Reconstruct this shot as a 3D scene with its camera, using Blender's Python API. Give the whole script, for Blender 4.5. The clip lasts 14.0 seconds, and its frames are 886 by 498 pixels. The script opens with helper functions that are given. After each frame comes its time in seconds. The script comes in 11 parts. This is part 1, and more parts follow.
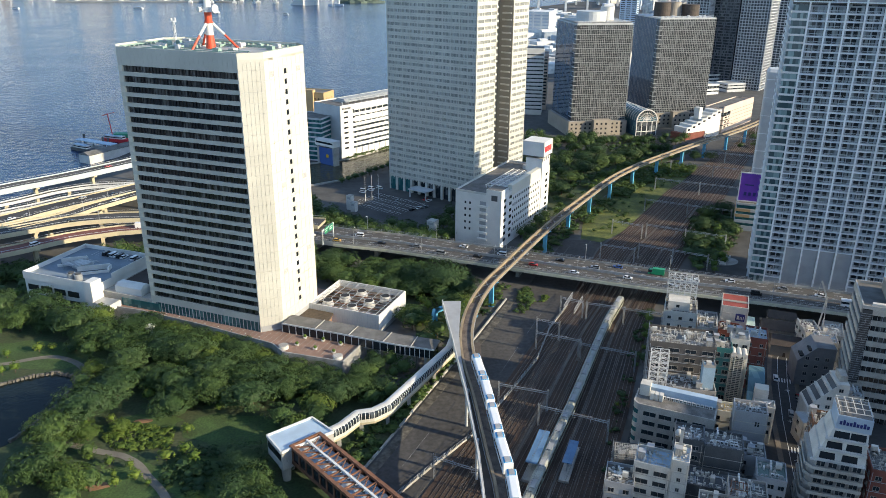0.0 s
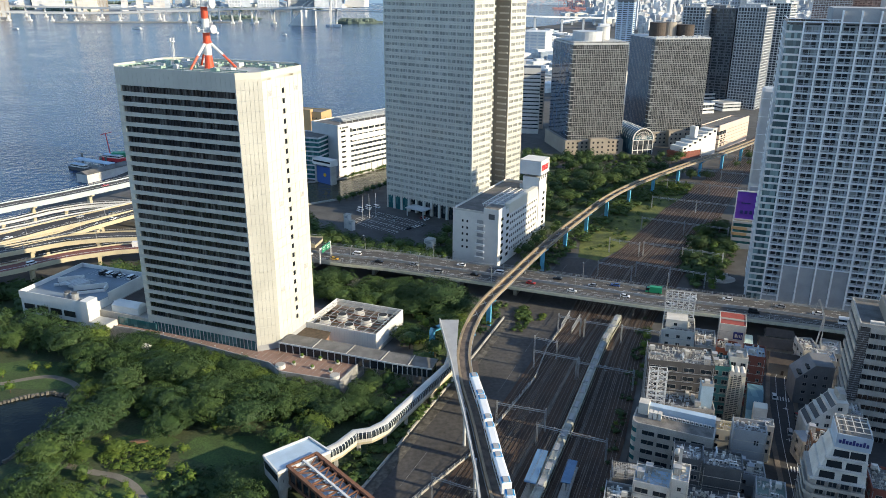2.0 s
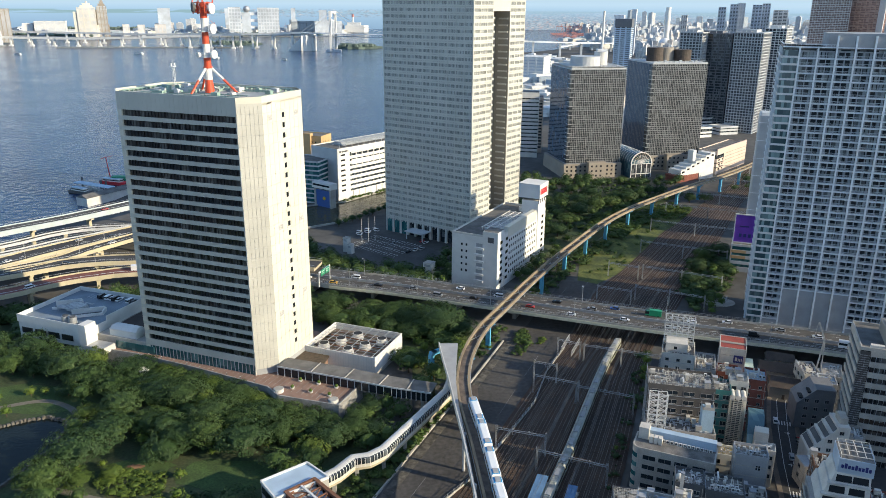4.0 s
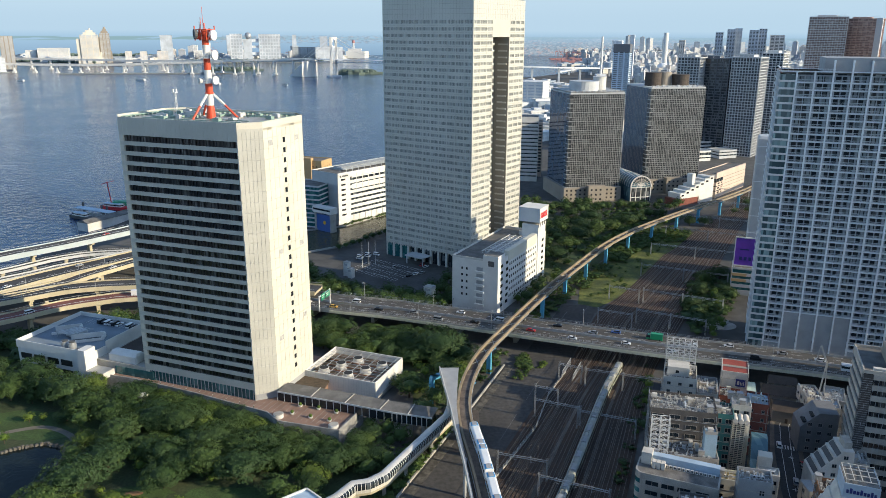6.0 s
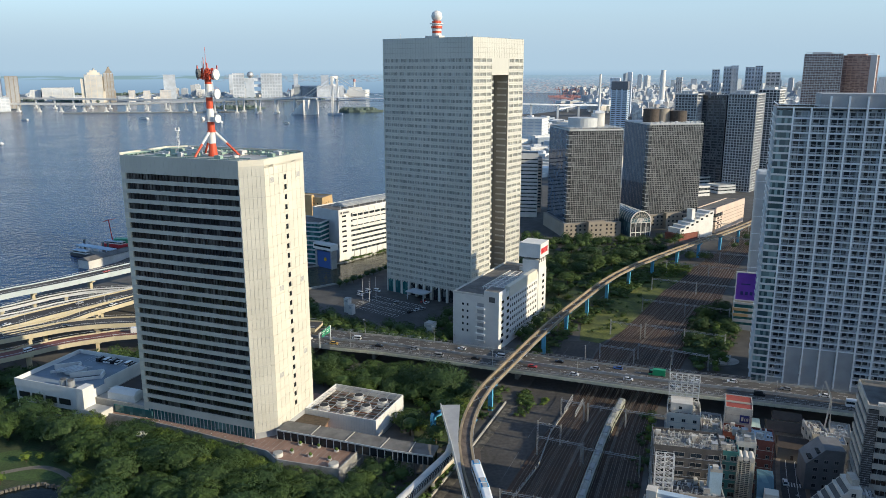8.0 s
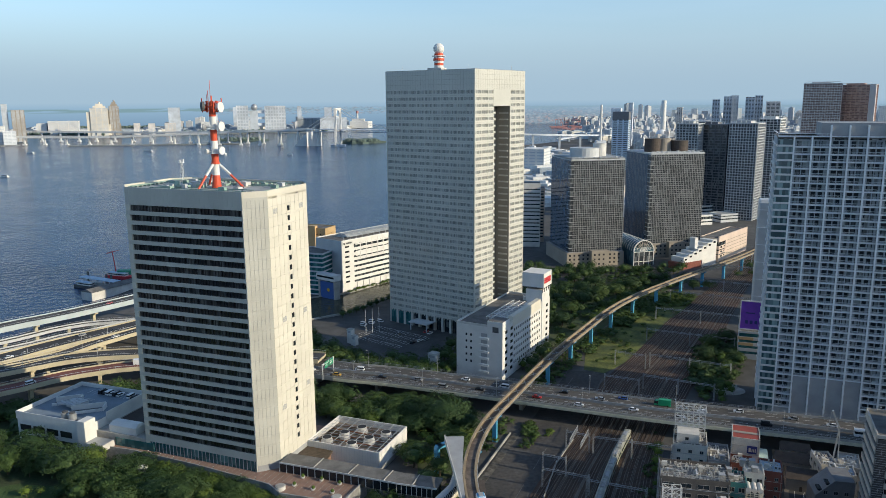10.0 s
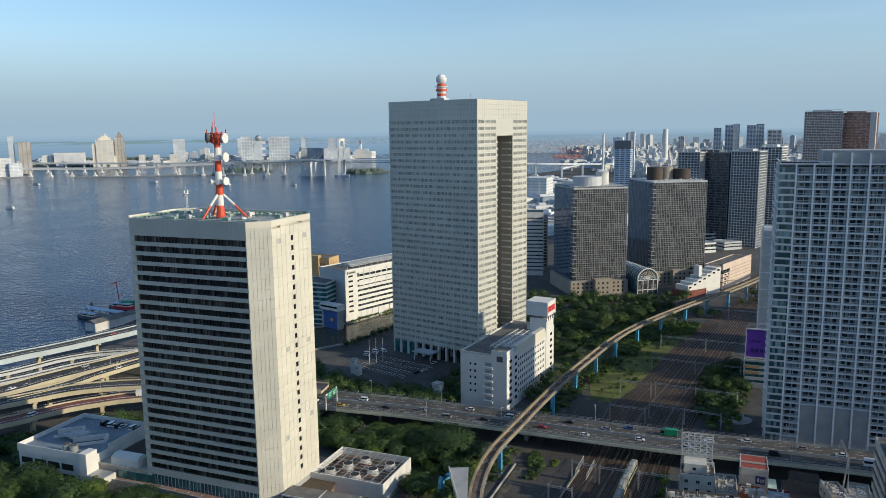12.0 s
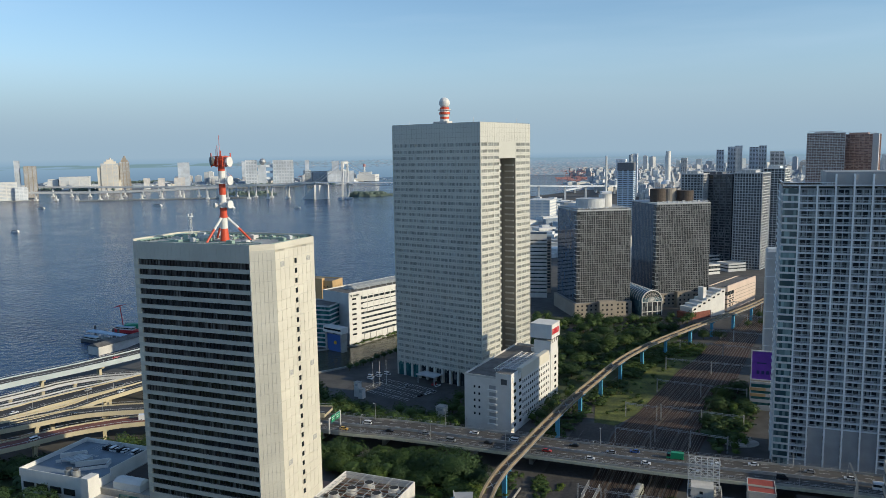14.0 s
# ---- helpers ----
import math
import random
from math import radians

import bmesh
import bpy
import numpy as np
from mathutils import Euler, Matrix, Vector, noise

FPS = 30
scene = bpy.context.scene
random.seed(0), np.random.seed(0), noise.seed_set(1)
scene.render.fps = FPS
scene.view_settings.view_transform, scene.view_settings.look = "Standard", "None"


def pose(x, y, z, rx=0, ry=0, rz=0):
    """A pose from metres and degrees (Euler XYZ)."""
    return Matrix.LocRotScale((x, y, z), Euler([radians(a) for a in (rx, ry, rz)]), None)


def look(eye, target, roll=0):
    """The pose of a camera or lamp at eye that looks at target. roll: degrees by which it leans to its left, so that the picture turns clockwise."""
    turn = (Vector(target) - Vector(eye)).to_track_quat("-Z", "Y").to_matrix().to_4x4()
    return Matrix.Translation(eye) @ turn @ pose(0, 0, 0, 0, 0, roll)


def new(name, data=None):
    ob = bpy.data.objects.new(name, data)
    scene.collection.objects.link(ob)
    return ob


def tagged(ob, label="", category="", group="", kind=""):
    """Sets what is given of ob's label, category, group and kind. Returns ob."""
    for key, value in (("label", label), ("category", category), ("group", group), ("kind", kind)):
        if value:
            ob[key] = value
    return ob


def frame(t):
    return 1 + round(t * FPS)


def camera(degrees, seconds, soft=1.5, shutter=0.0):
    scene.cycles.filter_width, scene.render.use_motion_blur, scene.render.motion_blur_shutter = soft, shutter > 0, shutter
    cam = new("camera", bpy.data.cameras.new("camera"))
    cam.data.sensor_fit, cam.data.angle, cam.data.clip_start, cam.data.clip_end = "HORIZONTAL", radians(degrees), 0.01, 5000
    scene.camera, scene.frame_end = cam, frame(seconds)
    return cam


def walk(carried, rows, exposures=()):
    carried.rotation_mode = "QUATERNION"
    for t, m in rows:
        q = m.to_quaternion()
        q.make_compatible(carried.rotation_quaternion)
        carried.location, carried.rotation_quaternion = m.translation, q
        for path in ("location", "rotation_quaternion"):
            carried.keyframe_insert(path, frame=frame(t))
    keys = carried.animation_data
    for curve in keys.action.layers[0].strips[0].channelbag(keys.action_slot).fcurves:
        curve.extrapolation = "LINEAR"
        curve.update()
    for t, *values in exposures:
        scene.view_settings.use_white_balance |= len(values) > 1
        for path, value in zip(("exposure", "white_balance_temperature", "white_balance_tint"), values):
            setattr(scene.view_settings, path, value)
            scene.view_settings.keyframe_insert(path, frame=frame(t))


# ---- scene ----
# ================= camera =================
EYE = (0.0, 0.0, 148.0)
PATH = [(0, 0.100, -21.052, -0.381), (0.5, 0.061, -20.740, -0.361), (1, 0.016, -20.421, -0.355), (1.5, -0.053, -20.056, -0.345), (2, -0.117, -19.653, -0.364), (2.5, -0.144, -19.212, -0.376), (3, -0.174, -18.725, -0.400), (5.5, -0.192, -16.641, -0.254), (6, -0.209, -16.087, -0.200), (6.5, -0.253, -15.435, -0.122), (7, -0.279, -14.734, -0.063), (7.5, -0.288, -13.957, 0.008), (8, -0.227, -13.375, 0.045), (10.5, -0.015, -10.461, 0.463), (11, 0.047, -9.810, 0.548), (11.5, 0.115, -9.299, 0.622), (12, 0.143, -8.911, 0.683), (12.5, 0.187, -8.518, 0.744), (13, 0.236, -8.081, 0.827), (13.5, 0.295, -7.627, 0.872), (14, 0.383, -7.222, 0.890)]
cam = camera(60.50, 14.0, 0.75)
walk(cam, [(t, pose(*EYE, 90 + p, r, y)) for t, y, p, r in PATH], [(0, 1.08, 6600, 8), (3, 0.97, 6600, 8), (8, 0.59, 6450, 8), (11, 0.31, 6360, 7), (14, 0.19, 6330, 7)])

# ================= sky, sun, exposure =================
SUN_EL, SUN_AZ = 20.0, -22.0          # degrees above the horizon; degrees from +x towards +y
world = bpy.data.worlds.new("sky")
scene.world = world
world.use_nodes = True
wn = world.node_tree
sky = wn.nodes.new("ShaderNodeTexSky")
sky.sky_type = "NISHITA"
sky.sun_disc = False
sky.sun_elevation = radians(SUN_EL)
sky.sun_rotation = radians(90 - SUN_AZ)
sky.altitude = 0
sky.air_density = 1.0
sky.dust_density = 0.35
sky.ozone_density = 3.2
wn.nodes["Background"].inputs["Strength"].default_value = 0.13
# thin high cloud
wtc, wmp, wno, wra, wmx = [wn.nodes.new(n) for n in ("ShaderNodeTexCoord", "ShaderNodeMapping", "ShaderNodeTexNoise", "ShaderNodeMapRange", "ShaderNodeMix")]
wmp.inputs["Rotation"].default_value = (0.0, radians(8), 0.0)
wmp.inputs["Scale"].default_value = (1.6, 1.6, 16.0)
wno.inputs["Scale"].default_value, wno.inputs["Detail"].default_value = 1.5, 7
wra.inputs["From Min"].default_value, wra.inputs["From Max"].default_value, wra.inputs["To Max"].default_value = 0.46, 0.78, 0.17
wmx.data_type = "RGBA"
wmx.inputs["B"].default_value = (4.7, 5.6, 6.5, 1)
wn.links.new(wtc.outputs["Generated"], wmp.inputs["Vector"])
wn.links.new(wmp.outputs["Vector"], wno.inputs["Vector"])
wn.links.new(wno.outputs["Fac"], wra.inputs["Value"])
wn.links.new(wra.outputs["Result"], wmx.inputs["Factor"])
wn.links.new(sky.outputs["Color"], wmx.inputs["A"])
# blue-grey haze towards the horizon
wse, wrh, wmh = [wn.nodes.new(n) for n in ("ShaderNodeSeparateXYZ", "ShaderNodeMapRange", "ShaderNodeMix")]
wrh.interpolation_type = "SMOOTHSTEP"
wrh.inputs["From Min"].default_value, wrh.inputs["From Max"].default_value = 0.21, -0.03
wrh.inputs["To Max"].default_value = 0.85
wmh.data_type = "RGBA"
wmh.inputs["B"].default_value = (2.55, 3.4, 4.5, 1)
wn.links.new(wtc.outputs["Generated"], wse.inputs["Vector"])
wn.links.new(wse.outputs["Z"], wrh.inputs["Value"])
wn.links.new(wrh.outputs["Result"], wmh.inputs["Factor"])
wn.links.new(wmx.outputs["Result"], wmh.inputs["A"])
wn.links.new(wmh.outputs["Result"], wn.nodes["Background"].inputs["Color"])
sd = bpy.data.lights.new("sun", "SUN")
sd.energy, sd.angle, sd.color = 3.6, radians(0.5), (1.0, 0.85, 0.62)
sun = new("sun", sd)
se, sa = radians(SUN_EL), radians(SUN_AZ)
sun.matrix_world = look((1500 * math.cos(se) * math.cos(sa), 1500 * math.cos(se) * math.sin(sa), 1500 * math.sin(se)), (0, 0, 0))


# ================= materials =================
def mat(name, color, rough=0.7, metal=0.0, var=0.15, scale=0.3, fine=4.0, bump=0.0, bump_scale=3.0, alt=None, per=0.0):
    """A surface with coarse and fine variation. alt: second colour of the coarse stains. per: variation from object to object."""
    m = bpy.data.materials.new(name)
    m.use_nodes = True
    nt, b = m.node_tree, m.node_tree.nodes["Principled BSDF"]
    N, L = nt.nodes.new, nt.links.new
    geo = N("ShaderNodeNewGeometry")
    n1, n2 = N("ShaderNodeTexNoise"), N("ShaderNodeTexNoise")
    n1.inputs["Scale"].default_value, n2.inputs["Scale"].default_value = scale, fine
    n1.inputs["Detail"].default_value, n2.inputs["Detail"].default_value = 4, 3
    L(geo.outputs["Position"], n1.inputs["Vector"])
    L(geo.outputs["Position"], n2.inputs["Vector"])
    ramp = N("ShaderNodeMapRange")
    ramp.inputs["From Min"].default_value, ramp.inputs["From Max"].default_value = 0.35, 0.65
    L(n1.outputs["Fac"], ramp.inputs["Value"])
    mix = N("ShaderNodeMix")
    mix.data_type = "RGBA"
    c2 = alt or tuple(max(0.0, c * (1 - 2 * var)) for c in color)
    mix.inputs["A"].default_value, mix.inputs["B"].default_value = (*color, 1), (*c2, 1)
    L(ramp.outputs["Result"], mix.inputs["Factor"])
    hsv = N("ShaderNodeHueSaturation")
    L(mix.outputs["Result"], hsv.inputs["Color"])
    v = N("ShaderNodeMapRange")
    v.inputs["From Min"].default_value, v.inputs["From Max"].default_value = 0.3, 0.7
    v.inputs["To Min"].default_value, v.inputs["To Max"].default_value = 1 - var, 1 + var
    L(n2.outputs["Fac"], v.inputs["Value"])
    if per:
        oi, mm, ad = N("ShaderNodeObjectInfo"), N("ShaderNodeMapRange"), N("ShaderNodeMath")
        mm.inputs["To Min"].default_value, mm.inputs["To Max"].default_value = 1 - per, 1 + per
        ad.operation = "MULTIPLY"
        L(oi.outputs["Random"], mm.inputs["Value"])
        L(mm.outputs["Result"], ad.inputs[0])
        L(v.outputs["Result"], ad.inputs[1])
        L(ad.outputs["Value"], hsv.inputs["Value"])
    else:
        L(v.outputs["Result"], hsv.inputs["Value"])
    L(hsv.outputs["Color"], b.inputs["Base Color"])
    b.inputs["Roughness"].default_value, b.inputs["Metallic"].default_value = rough, metal
    if bump:
        n3, bp = N("ShaderNodeTexNoise"), N("ShaderNodeBump")
        n3.inputs["Scale"].default_value = bump_scale
        n3.inputs["Detail"].default_value = 4
        bp.inputs["Strength"].default_value, bp.inputs["Distance"].default_value = bump, 0.3
        L(geo.outputs["Position"], n3.inputs["Vector"])
        L(n3.outputs["Fac"], bp.inputs["Height"])
        L(bp.outputs["Normal"], b.inputs["Normal"])
    return m


def glazing(name, dark, light, floor=4.0, bay=1.6, share=0.3, rough=0.08, metal=0.0, spec=0.6, z0=0.0, wave=0.12):
    """Window glass with blinds and dark rooms behind it that differ from pane to pane."""
    m = bpy.data.materials.new(name)
    m.use_nodes = True
    nt, b = m.node_tree, m.node_tree.nodes["Principled BSDF"]
    N, L = nt.nodes.new, nt.links.new
    tc, sep = N("ShaderNodeTexCoord"), N("ShaderNodeSeparateXYZ")
    L(tc.outputs["Object"], sep.inputs["Vector"])

    def cell(a, size, off=0.0):
        d, f = N("ShaderNodeMath"), N("ShaderNodeMath")
        d.operation, f.operation = "MULTIPLY_ADD", "FLOOR"
        d.inputs[1].default_value, d.inputs[2].default_value = 1.0 / size, off
        L(a, d.inputs[0])
        L(d.outputs[0], f.inputs[0])
        return f.outputs[0]
    ad = N("ShaderNodeMath")
    ad.operation = "ADD"
    L(sep.outputs["X"], ad.inputs[0])
    L(sep.outputs["Y"], ad.inputs[1])
    com = N("ShaderNodeCombineXYZ")
    L(cell(ad.outputs[0], bay, 0.013), com.inputs["X"])
    L(cell(sep.outputs["Z"], floor, 0.017 - z0 / floor), com.inputs["Z"])
    wn_ = N("ShaderNodeTexWhiteNoise")
    L(com.outputs["Vector"], wn_.inputs["Vector"])
    mr = N("ShaderNodeMapRange")
    mr.inputs["From Min"].default_value, mr.inputs["From Max"].default_value = 1 - share, 1.0
    L(wn_.outputs["Value"], mr.inputs["Value"])
    mix = N("ShaderNodeMix")
    mix.data_type = "RGBA"
    mix.inputs["A"].default_value, mix.inputs["B"].default_value = (*dark, 1), (*light, 1)
    L(mr.outputs["Result"], mix.inputs["Factor"])
    L(mix.outputs["Result"], b.inputs["Base Color"])
    n3, bp = N("ShaderNodeTexNoise"), N("ShaderNodeBump")
    n3.inputs["Scale"].default_value = 0.35
    bp.inputs["Strength"].default_value, bp.inputs["Distance"].default_value = wave, 0.1
    L(tc.outputs["Object"], n3.inputs["Vector"])
    L(n3.outputs["Fac"], bp.inputs["Height"])
    L(bp.outputs["Normal"], b.inputs["Normal"])
    b.inputs["Roughness"].default_value, b.inputs["Metallic"].default_value = rough, metal
    b.inputs["Specular IOR Level"].default_value = spec
    return m


def leaves(name, c1, c2, c3):
    """Foliage: the colour differs from tuft to tuft and from tree to tree."""
    m = bpy.data.materials.new(name)
    m.use_nodes = True
    nt, b = m.node_tree, m.node_tree.nodes["Principled BSDF"]
    N, L = nt.nodes.new, nt.links.new
    geo, oi = N("ShaderNodeNewGeometry"), N("ShaderNodeObjectInfo")
    rp = N("ShaderNodeValToRGB")
    rp.color_ramp.elements[0].color, rp.color_ramp.elements[1].color = (*c1, 1), (*c3, 1)
    e = rp.color_ramp.elements.new(0.5)
    e.color = (*c2, 1)
    ns = N("ShaderNodeTexNoise")
    ns.inputs["Scale"].default_value = 0.25
    L(geo.outputs["Position"], ns.inputs["Vector"])
    m1, m2, m3 = N("ShaderNodeMath"), N("ShaderNodeMath"), N("ShaderNodeMath")
    m1.operation, m2.operation, m3.operation = "MULTIPLY_ADD", "MULTIPLY_ADD", "MULTIPLY_ADD"
    m1.inputs[1].default_value, m1.inputs[2].default_value = 0.35, -0.16
    L(geo.outputs["Random Per Island"], m1.inputs[0])
    m2.inputs[1].default_value = 0.55
    L(oi.outputs["Random"], m2.inputs[0])
    L(m1.outputs[0], m2.inputs[2])
    m3.inputs[1].default_value = 0.35
    L(ns.outputs["Fac"], m3.inputs[0])
    L(m2.outputs[0], m3.inputs[2])
    L(m3.outputs[0], rp.inputs["Fac"])
    L(rp.outputs["Color"], b.inputs["Base Color"])
    b.inputs["Roughness"].default_value = 0.6
    b.inputs["Specular IOR Level"].default_value = 0.25
    return m


def water(name, color, rough, scale, strength):
    m = bpy.data.materials.new(name)
    m.use_nodes = True
    nt, b = m.node_tree, m.node_tree.nodes["Principled BSDF"]
    N, L = nt.nodes.new, nt.links.new
    geo = N("ShaderNodeNewGeometry")
    n1, n2, bp = N("ShaderNodeTexNoise"), N("ShaderNodeTexNoise"), N("ShaderNodeBump")
    n1.inputs["Scale"].default_value, n1.inputs["Detail"].default_value = scale, 6
    n2.inputs["Scale"].default_value, n2.inputs["Detail"].default_value = 0.012, 3
    L(geo.outputs["Position"], n1.inputs["Vector"])
    L(geo.outputs["Position"], n2.inputs["Vector"])
    bp.inputs["Strength"].default_value, bp.inputs["Distance"].default_value = strength, 1.5
    L(n1.outputs["Fac"], bp.inputs["Height"])
    L(bp.outputs["Normal"], b.inputs["Normal"])
    mr = N("ShaderNodeMapRange")
    mr.inputs["From Min"].default_value, mr.inputs["From Max"].default_value = 0.35, 0.65
    mr.inputs["To Min"].default_value, mr.inputs["To Max"].default_value = rough * 0.8, rough * 1.3
    L(n2.outputs["Fac"], mr.inputs["Value"])
    L(mr.outputs["Result"], b.inputs["Roughness"])
    b.inputs["Base Color"].default_value = (*color, 1)
    b.inputs["IOR"].default_value = 1.33
    b.inputs["Specular IOR Level"].default_value = 0.18
    return m


def townscape(name, colours, pane=0.45, floor=3.4, bay=3.1):
    """Walls of far blocks: a colour for each block, rows of dim windows on the upright faces, plain roofs."""
    m = bpy.data.materials.new(name)
    m.use_nodes = True
    nt, b = m.node_tree, m.node_tree.nodes["Principled BSDF"]
    N, L = nt.nodes.new, nt.links.new
    geo, sep, sen = N("ShaderNodeNewGeometry"), N("ShaderNodeSeparateXYZ"), N("ShaderNodeSeparateXYZ")
    L(geo.outputs["Position"], sep.inputs["Vector"])
    L(geo.outputs["Normal"], sen.inputs["Vector"])
    rp = N("ShaderNodeValToRGB")
    rp.color_ramp.interpolation = "CONSTANT"
    rp.color_ramp.elements[0].color, rp.color_ramp.elements[1].color = (*colours[0], 1), (*colours[-1], 1)
    rp.color_ramp.elements[1].position = (len(colours) - 1) / len(colours)
    for i, c in enumerate(colours[1:-1]):
        rp.color_ramp.elements.new((i + 1) / len(colours)).color = (*c, 1)
    L(geo.outputs["Random Per Island"], rp.inputs["Fac"])

    def op(kind, a, c):
        q = N("ShaderNodeMath")
        q.operation = kind
        for i, v in enumerate((a, c)):
            if isinstance(v, (int, float)):
                q.inputs[i].default_value = v
            else:
                L(v, q.inputs[i])
        return q.outputs[0]
    row = op("GREATER_THAN", op("FRACT", op("DIVIDE", sep.outputs["Z"], floor), 0), 0.5)
    col = op("GREATER_THAN", op("FRACT", op("DIVIDE", op("ADD", sep.outputs["X"], op("MULTIPLY", sep.outputs["Y"], 0.6)), bay), 0), 0.35)
    wall = op("LESS_THAN", op("ABSOLUTE", sen.outputs["Z"], 0), 0.5)
    mask = op("MULTIPLY", op("MULTIPLY", op("MULTIPLY", row, col), wall), pane)
    mix = N("ShaderNodeMix")
    mix.data_type = "RGBA"
    mix.inputs["B"].default_value = (0.10, 0.13, 0.16, 1)
    L(mask, mix.inputs["Factor"])
    L(rp.outputs["Color"], mix.inputs["A"])
    ns, hs = N("ShaderNodeTexNoise"), N("ShaderNodeHueSaturation")
    ns.inputs["Scale"].default_value, ns.inputs["Detail"].default_value = 0.08, 5
    L(geo.outputs["Position"], ns.inputs["Vector"])
    L(op("MULTIPLY_ADD", ns.outputs["Fac"], 0.5), hs.inputs["Value"])
    hs.inputs["Value"].links[0].from_node.inputs[2].default_value = 0.75
    L(mix.outputs["Result"], hs.inputs["Color"])
    L(hs.outputs["Color"], b.inputs["Base Color"])
    b.inputs["Roughness"].default_value = 0.85
    return m


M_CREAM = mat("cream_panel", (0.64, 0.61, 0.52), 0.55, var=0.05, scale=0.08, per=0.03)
# cream panel again, with the shade of the unlit sides put into the colour
M_SPAN = mat("shaded_cream_panel", (0.53, 0.525, 0.47), 0.55, var=0.07, scale=0.08)
M_CONC = mat("concrete", (0.42, 0.41, 0.38), 0.85, var=0.14, scale=0.2)
M_WHITE = mat("white_paint", (0.70, 0.695, 0.67), 0.6, var=0.05, scale=0.2)
M_OFFWHITE = mat("aged_white_paint", (0.62, 0.61, 0.58), 0.7, var=0.1, scale=0.15)
M_GREY = mat("grey_paint", (0.36, 0.37, 0.38), 0.7, var=0.08, scale=0.2)
M_LGREY = mat("light_grey_panel", (0.52, 0.54, 0.55), 0.6, var=0.06, scale=0.2)
M_DGREY = mat("dark_grey_tile", (0.10, 0.105, 0.11), 0.75, var=0.15, scale=0.2)
M_ROOF = mat("roof_membrane", (0.17, 0.165, 0.155), 0.85, var=0.2, scale=0.25)
M_ROOFL = mat("pale_roof_membrane", (0.40, 0.42, 0.42), 0.8, var=0.15, scale=0.3)
M_ASPH = mat("asphalt", (0.060, 0.060, 0.062), 0.9, var=0.2, scale=0.06, fine=0.8)
M_ASPHL = mat("worn_asphalt", (0.08, 0.08, 0.08), 0.9, var=0.2, scale=0.06, fine=0.8)
M_ROADB = mat("pale_worn_road_surface", (0.086, 0.082, 0.077), 0.9, var=0.16, scale=0.06, fine=0.8)
M_LINE = mat("road_marking", (0.7, 0.7, 0.68), 0.7, var=0.15, scale=0.5)
M_BALLAST = mat("railway_ballast", (0.090, 0.053, 0.036), 0.95, var=0.3, scale=0.05, fine=1.6, alt=(0.038, 0.026, 0.022))
M_RAIL = mat("rail_steel", (0.24, 0.20, 0.165), 0.4, metal=0.8, var=0.15)
M_STEEL = mat("galvanised_steel", (0.45, 0.47, 0.49), 0.5, metal=0.5, var=0.1)
M_LAND = mat("city_ground", (0.105, 0.103, 0.098), 0.9, var=0.25, scale=0.01, fine=0.15)
M_GRASS = mat("lawn", (0.056, 0.105, 0.028), 0.95, var=0.3, scale=0.12, fine=1.5, alt=(0.04, 0.07, 0.02), bump=0.4)
M_SOIL = mat("garden_soil", (0.030, 0.062, 0.020), 0.95, var=0.3, scale=0.1, fine=1.0, alt=(0.055, 0.066, 0.03))
M_PATH = mat("gravel_path", (0.19, 0.175, 0.145), 0.95, var=0.15, scale=0.2)
M_BRICKPAVE = mat("brick_paving", (0.27, 0.17, 0.13), 0.85, var=0.12, scale=0.3)
M_BLUE = mat("sky_blue_paint", (0.10, 0.40, 0.62), 0.5, var=0.06)
M_RED = mat("red_paint", (0.62, 0.08, 0.03), 0.5, var=0.06)
M_RUST = mat("rust_brown_steel", (0.22, 0.10, 0.055), 0.7, var=0.15, scale=0.4)
M_YELLOWC = mat("pale_yellow_concrete", (0.52, 0.46, 0.32), 0.8, var=0.1, scale=0.05)
M_REDROAD = mat("red_asphalt", (0.20, 0.075, 0.06), 0.9, var=0.12, scale=0.1)
M_BARK = mat("bark", (0.10, 0.075, 0.05), 0.95, var=0.2, scale=1.0)
M_LEAF = leaves("leaves_green", (0.025, 0.053, 0.016), (0.045, 0.083, 0.022), (0.095, 0.140, 0.034))
M_LEAFD = leaves("leaves_dark", (0.020, 0.048, 0.017), (0.033, 0.067, 0.022), (0.059, 0.096, 0.029))
M_LEAFY = leaves("leaves_yellow_green", (0.038, 0.070, 0.014), (0.078, 0.122, 0.022), (0.15, 0.20, 0.036))
M_LEAF2 = leaves("leaves_bright", (0.035, 0.065, 0.012), (0.075, 0.125, 0.02), (0.15, 0.20, 0.03))
M_BAY = water("bay_water", (0.005, 0.030, 0.092), 0.10, 0.16, 0.95)
M_POND = water("pond_water", (0.01, 0.016, 0.016), 0.06, 0.6, 0.05)


